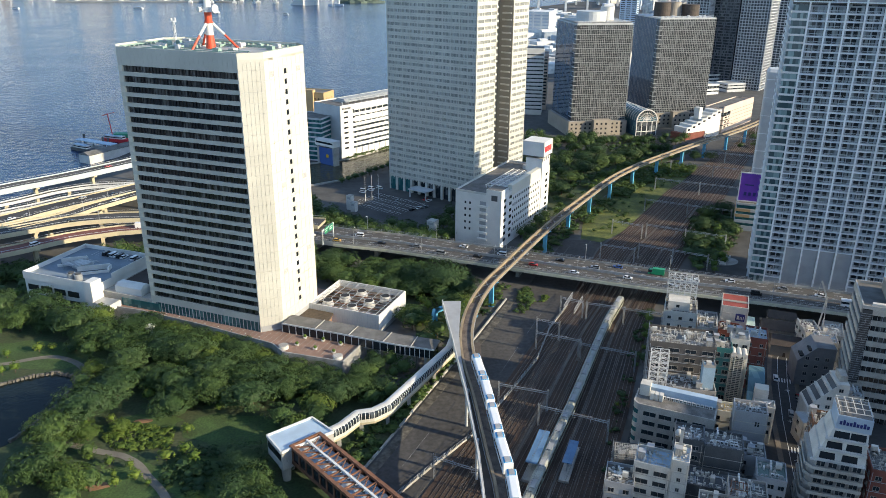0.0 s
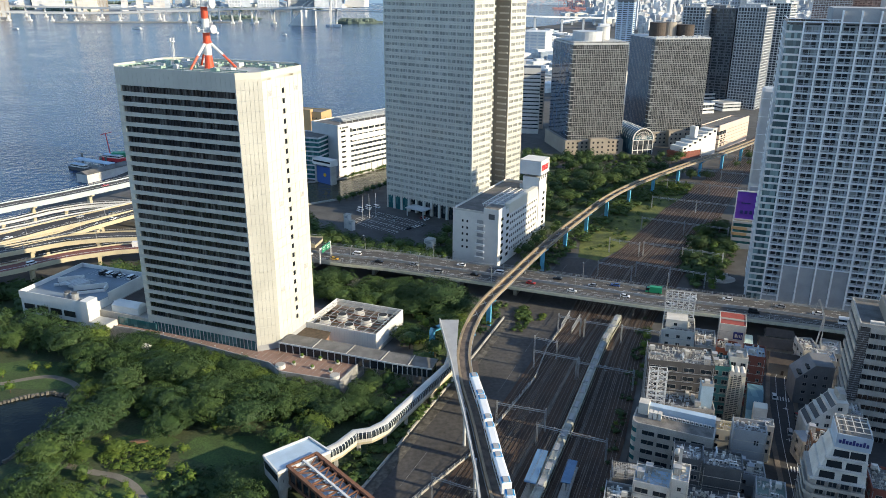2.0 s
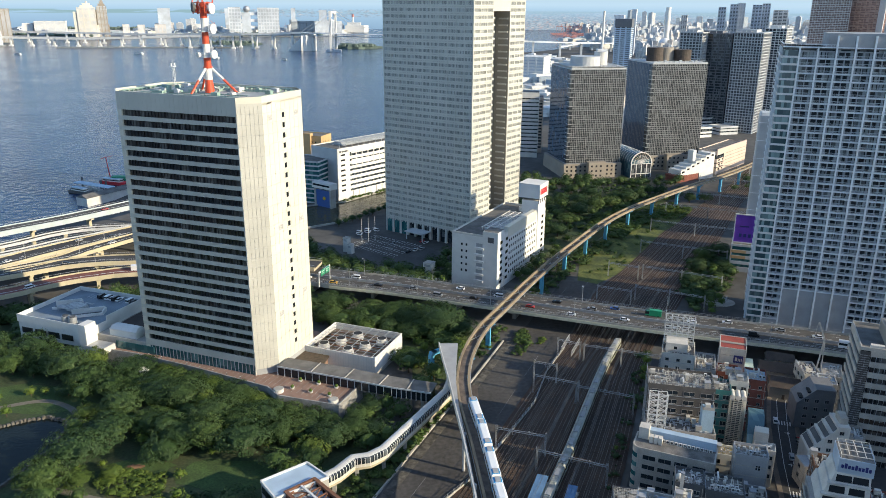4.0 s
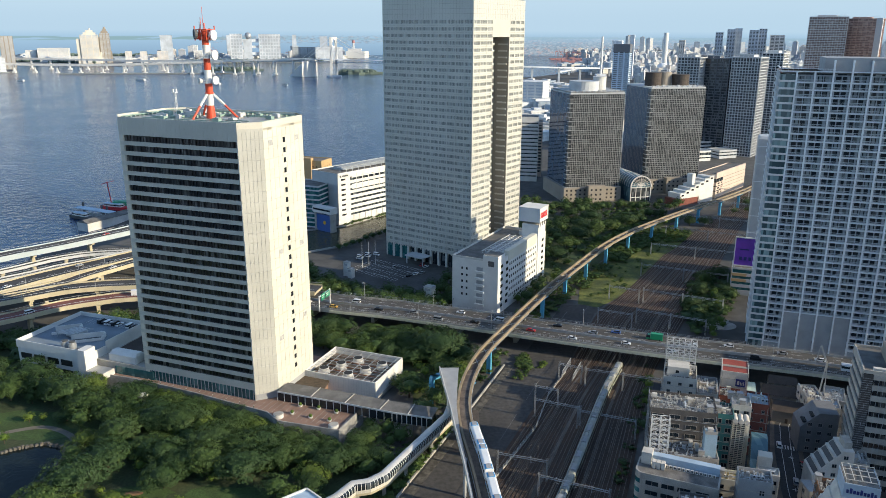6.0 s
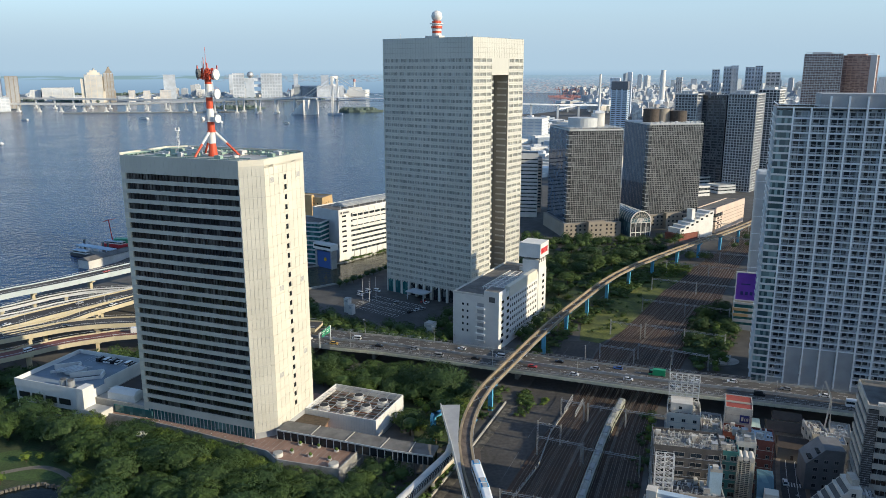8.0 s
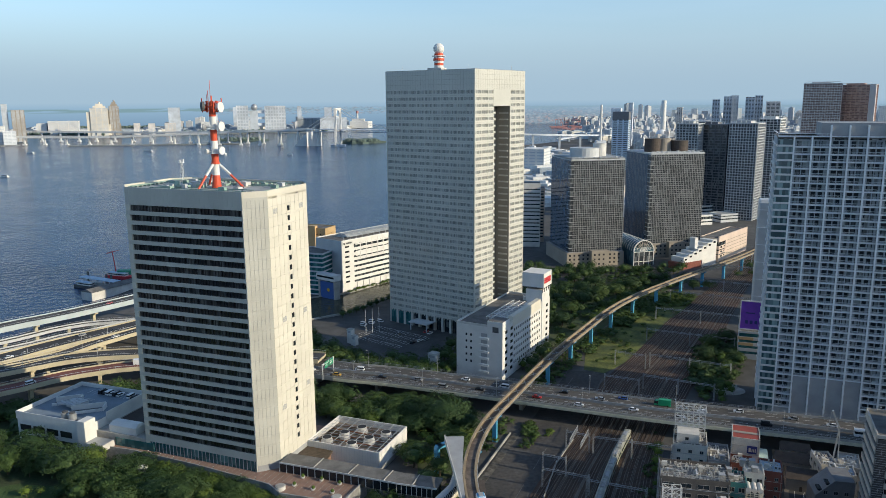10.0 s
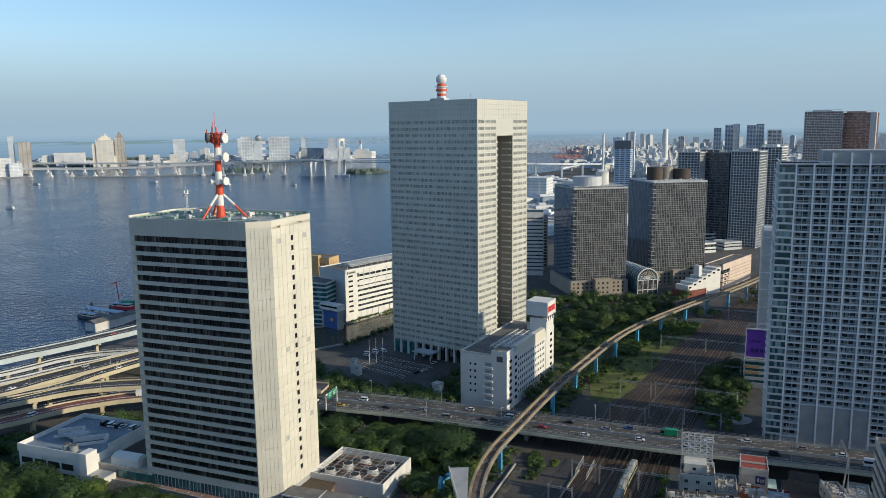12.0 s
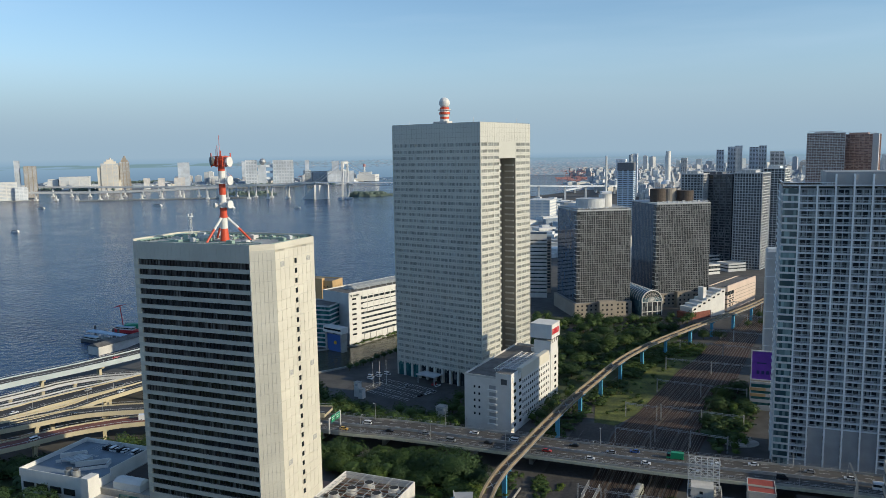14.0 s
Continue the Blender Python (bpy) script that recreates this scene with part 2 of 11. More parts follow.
# ================= mesh helpers =================
class Mesh:
    """Collects vertices and faces of one part."""

    def __init__(self):
        self.v, self.f = [], []

    def box(self, x0, x1, y0, y1, z0, z1):
        n = len(self.v)
        self.v += [(x0, y0, z0), (x1, y0, z0), (x1, y1, z0), (x0, y1, z0), (x0, y0, z1), (x1, y0, z1), (x1, y1, z1), (x0, y1, z1)]
        self.f += [tuple(n + i for i in q) for q in ((3, 2, 1, 0), (4, 5, 6, 7), (0, 1, 5, 4), (1, 2, 6, 5), (2, 3, 7, 6), (3, 0, 4, 7))]
        return self

    def prism(self, poly, z0, z1, top=None):
        """Upright prism over a counter-clockwise outline; top: another outline for its upper end."""
        n, k = len(self.v), len(poly)
        self.v += [(x, y, z0) for x, y in poly] + [(x, y, z1) for x, y in (top or poly)]
        self.f += [tuple(range(n + k - 1, n - 1, -1)), tuple(range(n + k, n + 2 * k))]
        self.f += [(n + i, n + (i + 1) % k, n + k + (i + 1) % k, n + k + i) for i in range(k)]
        return self

    def cyl(self, x, y, z0, z1, r, r2=None, k=12):
        r2 = r if r2 is None else r2
        c = [(math.cos(2 * math.pi * i / k), math.sin(2 * math.pi * i / k)) for i in range(k)]
        return self.prism([(x + r * a, y + r * b) for a, b in c], z0, z1, [(x + r2 * a, y + r2 * b) for a, b in c])

    def beam(self, p, q, w, h=None):
        """Square bar from p to q."""
        h = w if h is None else h
        p, q = Vector(p), Vector(q)
        d = (q - p).normalized()
        s = d.cross(Vector((0, 0, 1)))
        s = Vector((1, 0, 0)) if s.length < 1e-4 else s.normalized()
        u = s.cross(d).normalized()
        n = len(self.v)
        for e in (p, q):
            for a, b in ((-1, -1), (1, -1), (1, 1), (-1, 1)):
                self.v.append(tuple(e + s * (a * w / 2) + u * (b * h / 2)))
        self.f += [tuple(n + i for i in f) for f in ((3, 2, 1, 0), (4, 5, 6, 7), (0, 1, 5, 4), (1, 2, 6, 5), (2, 3, 7, 6), (3, 0, 4, 7))]
        return self

    def rod(self, p, q, r, r2=None, k=8):
        r2 = r if r2 is None else r2
        p, q = Vector(p), Vector(q)
        d = (q - p).normalized()
        s = d.cross(Vector((0, 0, 1)))
        s = Vector((1, 0, 0)) if s.length < 1e-4 else s.normalized()
        u = s.cross(d).normalized()
        n = len(self.v)
        for e, rr in ((p, r), (q, r2)):
            self.v += [tuple(e + s * (rr * math.cos(2 * math.pi * i / k)) + u * (rr * math.sin(2 * math.pi * i / k))) for i in range(k)]
        self.f += [tuple(range(n + k - 1, n - 1, -1)), tuple(range(n + k, n + 2 * k))]
        self.f += [(n + i, n + (i + 1) % k, n + k + (i + 1) % k, n + k + i) for i in range(k)]
        return self

    def ball(self, x, y, z, r, rz=None, k=12, j=8):
        rz = rz or r
        n = len(self.v)
        for b in range(1, j):
            for a in range(k):
                th, ph = math.pi * b / j, 2 * math.pi * a / k
                self.v.append((x + r * math.sin(th) * math.cos(ph), y + r * math.sin(th) * math.sin(ph), z + rz * math.cos(th)))
        self.v += [(x, y, z + rz), (x, y, z - rz)]
        for b in range(j - 2):
            for a in range(k):
                self.f.append((n + b * k + a, n + (b + 1) * k + a, n + (b + 1) * k + (a + 1) % k, n + b * k + (a + 1) % k))
        t = n + (j - 1) * k
        for a in range(k):
            self.f.append((t, n + a, n + (a + 1) % k))
            self.f.append((t + 1, n + (j - 2) * k + (a + 1) % k, n + (j - 2) * k + a))
        return self

    def ribbon(self, left, right, thick):
        """A slab between two lines of equally many points (x, y, z), thick metres deep."""
        n, k = len(self.v), len(left)
        for a, b in zip(left, right):
            self.v += [tuple(a), tuple(b), (a[0], a[1], a[2] - thick), (b[0], b[1], b[2] - thick)]
        for i in range(k - 1):
            a, b = n + 4 * i, n + 4 * i + 4
            self.f += [(a, a + 1, b + 1, b), (a + 2, b + 2, b + 3, a + 3), (a, b, b + 2, a + 2), (a + 1, a + 3, b + 3, b + 1)]
        a = n + 4 * (k - 1)
        self.f += [(n, n + 2, n + 3, n + 1), (a, a + 1, a + 3, a + 2)]
        return self

    def face(self, *pts):
        n = len(self.v)
        self.v += [tuple(p) for p in pts]
        self.f.append(tuple(range(n, n + len(pts))))
        return self

    def data(self, name, material):
        me = bpy.data.meshes.new(name)
        me.from_pydata(self.v, [], self.f)
        me.materials.append(material)
        me.update()
        return me


def part(name, mesh, material, parent=None, label=""):
    """One mesh object under a thing or a part. mesh: a Mesh, or mesh data that is shared."""
    ob = new(name, mesh.data(name, material) if isinstance(mesh, Mesh) else mesh)
    ob.parent = parent
    return tagged(ob, label)


def thing(name, label, category, m=None, group="", kind=""):
    """An Empty that carries the parts of one thing."""
    ob = new(name)
    ob.empty_display_size = 0.5
    ob.matrix_basis = m if m is not None else Matrix()
    return tagged(ob, label, category, group, kind)


def solid(name, mesh, material, label, category, m=None, group="", kind=""):
    """A thing of one mesh."""
    ob = new(name, mesh.data(name, material) if isinstance(mesh, Mesh) else mesh)
    if m is not None:
        ob.matrix_basis = m
    return tagged(ob, label, category, group, kind)


def offset(line, d):
    """The line of points (x, y, z) moved d metres to its right."""
    out = []
    for i, p in enumerate(line):
        a, b = line[max(0, i - 1)], line[min(len(line) - 1, i + 1)]
        dx, dy = b[0] - a[0], b[1] - a[1]
        n = math.hypot(dx, dy)
        out.append((p[0] + d * dy / n, p[1] - d * dx / n, p[2]))
    return out


def smooth(pts, step):
    """A smooth line (Catmull-Rom) through the points, with a point every step metres or so."""
    P = [Vector(p) for p in pts]
    P = [2 * P[0] - P[1]] + P + [2 * P[-1] - P[-2]]
    out = []
    for i in range(1, len(P) - 2):
        k = max(1, round((P[i + 1] - P[i]).length / step))
        for j in range(k):
            s = j / k
            a, b, c, d = P[i - 1:i + 3]
            out.append(tuple(0.5 * (2 * b + (c - a) * s + (2 * a - 5 * b + 4 * c - d) * s * s + (3 * b - a - 3 * c + d) * s ** 3)))
    out.append(tuple(P[-2]))
    return out

# ================= further materials =================
G_DARK = glazing("dark_office_glass", (0.014, 0.016, 0.018), (0.15, 0.145, 0.135), 3.888, 1.53, 0.4, 0.06, z0=1.0, spec=1.0, wave=0.35)
# slot tower panes: bright sky reflections are painted into both base colours
G_T = glazing("grey_office_glass", (0.25, 0.265, 0.26), (0.56, 0.58, 0.56), 4.0, 1.0424, 0.55, 0.06, z0=2.6, spec=1.0, wave=0.35)
G_R = glazing("apartment_glass", (0.032, 0.040, 0.047), (0.36, 0.40, 0.41), 3.2, 1.2, 0.4, 0.1, z0=5.0)
G_RC = glazing("corner_apartment_glass", (0.05, 0.09, 0.10), (0.30, 0.42, 0.42), 3.2, 1.2, 0.55, 0.08, z0=5.0)
G_D = glazing("curtain_wall_glass", (0.040, 0.048, 0.056), (0.16, 0.175, 0.185), 3.9, 1.667, 0.4, 0.06, z0=12.6, spec=0.8, wave=0.2)
G_DS = glazing("blue_curtain_wall_glass", (0.045, 0.075, 0.12), (0.085, 0.125, 0.18), 3.9, 3.3, 0.3, 0.05, z0=12.6, spec=1.0, wave=0.2)
G_TEAL = glazing("teal_glass", (0.02, 0.10, 0.11), (0.08, 0.22, 0.22), 3.6, 1.6, 0.4, 0.1)
G_WIN = glazing("window_glass", (0.02, 0.028, 0.035), (0.16, 0.18, 0.19), 3.3, 1.4, 0.4, 0.1)
G_SKYBLUE = glazing("blue_tinted_glass", (0.06, 0.13, 0.17), (0.16, 0.28, 0.32), 4.0, 2.0, 0.5, 0.08)
M_TPANEL = mat("grey_green_cladding", (0.56, 0.555, 0.50), 0.4, var=0.05, scale=0.05)
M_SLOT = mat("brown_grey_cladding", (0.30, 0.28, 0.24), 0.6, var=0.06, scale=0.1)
M_RBLUE = mat("blue_grey_concrete", (0.80, 0.84, 0.87), 0.65, var=0.06, scale=0.1)
M_RAILG = mat("smoked_balcony_rail", (0.20, 0.24, 0.26), 0.3, var=0.06)
M_RAILW = mat("pale_balcony_rail", (0.58, 0.62, 0.65), 0.5, var=0.05)
M_RWALL = mat("slate_tile_wall", (0.38, 0.415, 0.44), 0.7, var=0.08, scale=0.2)
M_TAN = mat("tan_stone", (0.33, 0.29, 0.24), 0.75, var=0.08, scale=0.1)
M_ORANGE = mat("ochre_tile", (0.52, 0.36, 0.18), 0.75, var=0.08, scale=0.1)
M_PINK = mat("pale_pink_tile", (0.62, 0.50, 0.42), 0.75, var=0.06, scale=0.1)
M_BRICK = mat("red_brick_tile", (0.22, 0.07, 0.05), 0.8, var=0.12, scale=0.5)
M_PURPLE = mat("violet_poster", (0.16, 0.05, 0.45), 0.5, var=0.08, scale=0.3)
M_TEALP = mat("weathered_green_plate", (0.28, 0.40, 0.34), 0.6, var=0.12, scale=0.4)
M_BLACK = mat("black_rubber", (0.02, 0.02, 0.02), 0.7, var=0.1)
M_TRAINW = mat("white_train_paint", (0.80, 0.82, 0.83), 0.3, var=0.03)
M_TRAINB = mat("blue_train_paint", (0.03, 0.30, 0.62), 0.3, var=0.04)
M_NAVY = mat("navy_sign", (0.02, 0.03, 0.16), 0.5, var=0.05)
M_SIGNRED = mat("sign_red", (0.55, 0.03, 0.04), 0.5, var=0.04)
M_SIGNGREEN = mat("road_sign_green", (0.02, 0.25, 0.13), 0.5, var=0.04)
M_ROOFBLUE = mat("pale_blue_roof", (0.40, 0.52, 0.64), 0.55, var=0.06, scale=0.3)
M_ROOFRED = mat("oxide_red_roof", (0.33, 0.07, 0.05), 0.75, var=0.1, scale=0.4)
M_ROOFBROWN = mat("brown_tiled_roof", (0.075, 0.058, 0.047), 0.8, var=0.15, scale=0.4)
M_BEAM = mat("ochre_concrete", (0.34, 0.27, 0.18), 0.85, var=0.15, scale=0.15)
M_GLASSB = mat("dark_window", (0.02, 0.025, 0.03), 0.1, var=0.05)
M_DIRTY = mat("dusty_yard_asphalt", (0.074, 0.070, 0.066), 0.92, var=0.28, scale=0.05, fine=0.6, alt=(0.048, 0.046, 0.045))
# far surfaces: distance haze is painted into these paler, bluer colours
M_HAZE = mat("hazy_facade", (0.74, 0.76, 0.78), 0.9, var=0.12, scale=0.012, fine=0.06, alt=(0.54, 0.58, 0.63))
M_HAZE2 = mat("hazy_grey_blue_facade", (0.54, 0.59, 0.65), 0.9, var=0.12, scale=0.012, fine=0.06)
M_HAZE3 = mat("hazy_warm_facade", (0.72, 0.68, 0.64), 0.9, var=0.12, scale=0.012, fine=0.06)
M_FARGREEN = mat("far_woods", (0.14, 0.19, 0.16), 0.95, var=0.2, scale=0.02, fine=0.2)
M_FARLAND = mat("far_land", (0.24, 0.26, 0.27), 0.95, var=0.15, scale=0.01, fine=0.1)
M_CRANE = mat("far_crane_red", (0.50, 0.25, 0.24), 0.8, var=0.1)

# ================= ground and water =================
LAND = [(-900, -600), (4800, -600), (4800, 4850), (860, 4850), (520, 2900), (330, 2600), (150, 2400), (60, 1400), (20, 860), (-60, 760), (-180, 760), (-235, 700), (-250, 600), (-262, 540), (-285, 420), (-420, 330), (-900, 150)]
solid("ground", Mesh().prism(LAND, -3.0, 0.0), M_LAND, "flat paved city ground reaching the horizon", "ground", kind="structure")
solid("water", Mesh().box(-4800, 4800, -600, 4850, -6, -1.6), M_BAY, "calm deep blue bay water with small ripples", "sea", kind="structure")


def sheet(name, poly, z, m, label, category, thick=0.3):
    """A flat layer of paving, lawn or water on the ground."""
    return solid(name, Mesh().prism(poly, z - thick, z), m, label, category, kind="structure")


# ================= facades =================
def rows_of(z_top, pitch, n):
    return [z_top - pitch * i for i in range(n)]


def slab_tower(name, label, x, y, rot, w, d, h, wall, glass, floor, win_h, bay, pier, z0=0.0, base=5.0, crown=3.0, sides=True, category="office building", roof=M_ROOF):
    """A tower with a storey-high rhythm: a glazed core, a spandrel for each storey and a pier between bays."""
    b = thing(name, label, category, pose(x, y, 0, 0, 0, rot))
    part("glazing", Mesh().box(0.35, w - 0.35, 0.35, d - 0.35, z0, h - crown), glass, b)
    part("base_wall", Mesh().box(0, w, 0, d, z0, z0 + base), wall, b)
    part("crown", Mesh().box(0, w, 0, d, h - crown, h - 0.9), wall, b)
    par = Mesh()
    for a in ((0, w, 0, 0.4), (0, w, d - 0.4, d), (0, 0.4, 0.4, d - 0.4), (w - 0.4, w, 0.4, d - 0.4)):
        par.box(a[0], a[1], a[2], a[3], h - 0.9, h)
    part("parapet", par, wall, b)
    part("roof", Mesh().box(0.4, w - 0.4, 0.4, d - 0.4, h - 0.9, h - 0.75), roof, b)
    n = int((h - crown - z0 - base) / floor)
    for i in range(n):
        za = z0 + base + i * floor + win_h
        part("spandrel", Mesh().box(0, w, 0, d, za, za + floor - win_h), wall, b)
    if bay:
        k = max(1, round(w / bay))
        for i in range(k + 1):
            u = min(max(0.0, i * w / k - pier / 2), w - pier)
            part("pier", Mesh().box(u, u + pier, -0.06, 0.5, z0 + base, h - crown + 0.02), wall, b)
        if sides:
            k = max(1, round(d / bay))
            for u0, u1 in ((-0.06, 0.5), (w - 0.5, w + 0.06)):
                pm = Mesh()
                for i in range(k + 1):
                    v = min(max(0.1, i * d / k - pier / 2), d - pier)
                    pm.box(u0, u1, v, v + pier, z0 + base, h - crown + 0.02)
                part("pier", pm, wall, b)
    return b


def ac_units(m, x, y, z, nx, ny, dx=1.5, dy=1.5, s=0.9):
    for i in range(nx):
        for j in range(ny):
            m.box(x + i * dx, x + i * dx + s, y + j * dy, y + j * dy + s * 0.8, z, z + 1.1)
    return m


# ---- the broad office tower with ribbon windows ----
def ribbon_tower():
    b = thing("office_tower", "cream-panelled high-rise with dark ribbon windows and chamfered corners", "office building", pose(-73.3, 274.0, 0, 0, 0, -21.5))
    U0, U1, V1, c, top, zb = -60.5, 7.0, 40.0, 6.5, 115.7, 6.0
    octa = lambda i: [(U0 + c, i), (U1 - c, i), (U1 - i, c), (U1 - i, V1 - c), (U1 - c, V1 - i), (U0 + c, V1 - i), (U0 + i, V1 - c), (U0 + i, c)]
    part("glazing", Mesh().prism(octa(0.55), zb, 112.0), G_DARK, b, "dark tinted ribbon glazing")
    zs = rows_of(107.7, 3.888, 25)
    wh = 1.18
    for i, z in enumerate(zs):
        if i < 24:
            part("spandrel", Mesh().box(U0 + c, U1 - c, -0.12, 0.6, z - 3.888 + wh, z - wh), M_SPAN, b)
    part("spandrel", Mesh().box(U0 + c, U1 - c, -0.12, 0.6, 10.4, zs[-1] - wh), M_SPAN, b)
    back = Mesh().box(U0 + c, U1 - c, V1 - 0.6, V1, zb, zs[-1] - wh)
    for z in zs[:24]:
        back.box(U0 + c, U1 - c, V1 - 0.6, V1, z - 3.888 + wh, z - wh)
    tagged(part("rear_spandrel", back, M_SPAN, b), kind="stuff")
    # pale reveals where the ribbons end
    part("reveal", Mesh().box(U0 + c, U0 + c + 2.0, -0.1, 0.6, zb, 109), M_CREAM, b)
    part("reveal", Mesh().box(U1 - c - 0.4, U1 - c, -0.1, 0.6, zb, 109), M_CREAM, b)
    # mullions of the ribbons
    mull = Mesh()
    for k in range(1, 34):
        u = U0 + c + 2.0 + k * 1.53
        if u < U1 - c - 0.5:
            for z in zs:
                mull.box(u - 0.05, u + 0.05, 0.25, 0.5, z - wh, z + wh)
    tagged(part("mullions", mull, M_BLACK, b, "thin dark window mullions"), kind="stuff")
    lob = Mesh()
    for k in range(30):
        u = U0 + c + 1.0 + k * 1.8
        if u < U1 - c - 0.4:
            lob.box(u, u + 0.14, 0.1, 0.5, zb, 10.4)
    part("lobby_mullions", lob, M_LGREY, b)
    part("lobby_glass", Mesh().box(U0 + c + 0.5, U1 - c - 0.5, 0.3, 0.54, zb, 10.4), G_TEAL, b, "greenish ground floor glazing")
    # upper band of upright panels on the front
    for k in range(26):
        w = (U1 - U0 - 2 * c) / 26
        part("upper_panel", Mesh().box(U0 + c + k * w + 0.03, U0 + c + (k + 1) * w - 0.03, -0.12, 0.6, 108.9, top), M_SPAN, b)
    # core behind the panels of the closed faces
    part("back_corner", Mesh().prism([(U1, V1 - c), (U1 - c, V1), (U1 - c - 0.3, V1 - 0.4), (U1 - 0.4, V1 - c)], zb, top), M_CREAM, b)
    part("joint_core", Mesh().prism([(U1 - c + 0.1, 0.2), (U1 - 0.2, c), (U1 - 0.2, V1 - c), (U1 - c, V1 - 0.2), (U1 - c - 0.4, V1 - 0.6), (U1 - 0.5, V1 - c), (U1 - 0.5, c), (U1 - c - 0.3, 0.5)], zb, 115.0), M_GREY, b)
    part("left_wall", Mesh().prism([(U0 + c, 0.0), (U0 + c, 0.5), (U0 + 0.5, c), (U0 + 0.5, V1 - c), (U0 + c, V1 - 0.5), (U0 + c, V1), (U0, V1 - c), (U0, c)], zb, top), M_CREAM, b)
    part("roof", Mesh().prism(octa(0.5), 112.0, 114.2), M_ROOFL, b)
    # panels of the lit side, one column with a window hole
    pw, ph, g = 3.0, 3.888, 0.10
    full = Mesh().box(-0.2, 0.0, g / 2, pw - g / 2, g / 2, ph - g / 2).data("panel", M_CREAM)
    hole = Mesh().box(-0.2, 0.0, g / 2, 0.62, g / 2, ph - g / 2).box(-0.2, 0.0, 2.38, pw - g / 2, g / 2, ph - g / 2).box(-0.2, 0.0, 0.62, 2.38, g / 2, 0.95).box(-0.2, 0.0, 0.62, 2.38, 2.95, ph - g / 2).data("panel", M_CREAM)
    pane = Mesh().box(-0.19, -0.14, 0.6, 2.4, 0.9, 3.0).data("window", M_GLASSB)
    louv = Mesh()
    for k in range(5):
        louv.box(-0.02, 0.03, 0.2 + k * 0.55, 0.55 + k * 0.55, 0.9, 2.9)
    louv = louv.data("louvre", M_GREY)
    z_first = zs[-1] - 1.95 - ph * 1
    for i in range(28):
        z = z_first - 0.06 + i * ph
        if z < zb - 0.5 or z + ph > top + 0.6:
            continue
        for k in range(9):
            v = c + k * pw
            row = i - 1
            holed = k == 4 and 0 <= row < 25
            p = part("panel", hole if holed else full, M_CREAM, b)
            p.location = (U1, v, z)
            if holed:
                q = part("window", pane, M_GLASSB, b)
                q.location = (U1, v, z)
            if (row, k) in ((24, 1), (24, 7), (13, 2), (13, 7), (4, 1), (5, 7)):
                q = part("louvre", louv, M_TAN, b)
                q.location = (U1, v, z)
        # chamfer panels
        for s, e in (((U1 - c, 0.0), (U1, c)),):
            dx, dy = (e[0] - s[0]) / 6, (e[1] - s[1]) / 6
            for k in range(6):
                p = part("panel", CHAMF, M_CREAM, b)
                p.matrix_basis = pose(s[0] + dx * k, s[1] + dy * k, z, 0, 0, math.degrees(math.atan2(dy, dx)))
    zt = z_first - 0.06 + 27 * ph
    part("top_panel", Mesh().prism([(U1 - c, 0), (U1, c), (U1, V1 - c), (U1 - c, V1), (U1 - c - 0.3, V1 - 0.4), (U1 - 0.4, V1 - c), (U1 - 0.4, c), (U1 - c - 0.3, 0.4)], min(zt, 112.5), top), M_CREAM, b)
    part("back_parapet", Mesh().box(U0 + c, U1 - c, V1 - 0.5, V1, 108.9, top), M_CREAM, b)
    return b


# chamfer takes the darker cream: its weaker light is in the colour
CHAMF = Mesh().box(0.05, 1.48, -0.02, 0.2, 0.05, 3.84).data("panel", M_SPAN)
ribbon_tower()


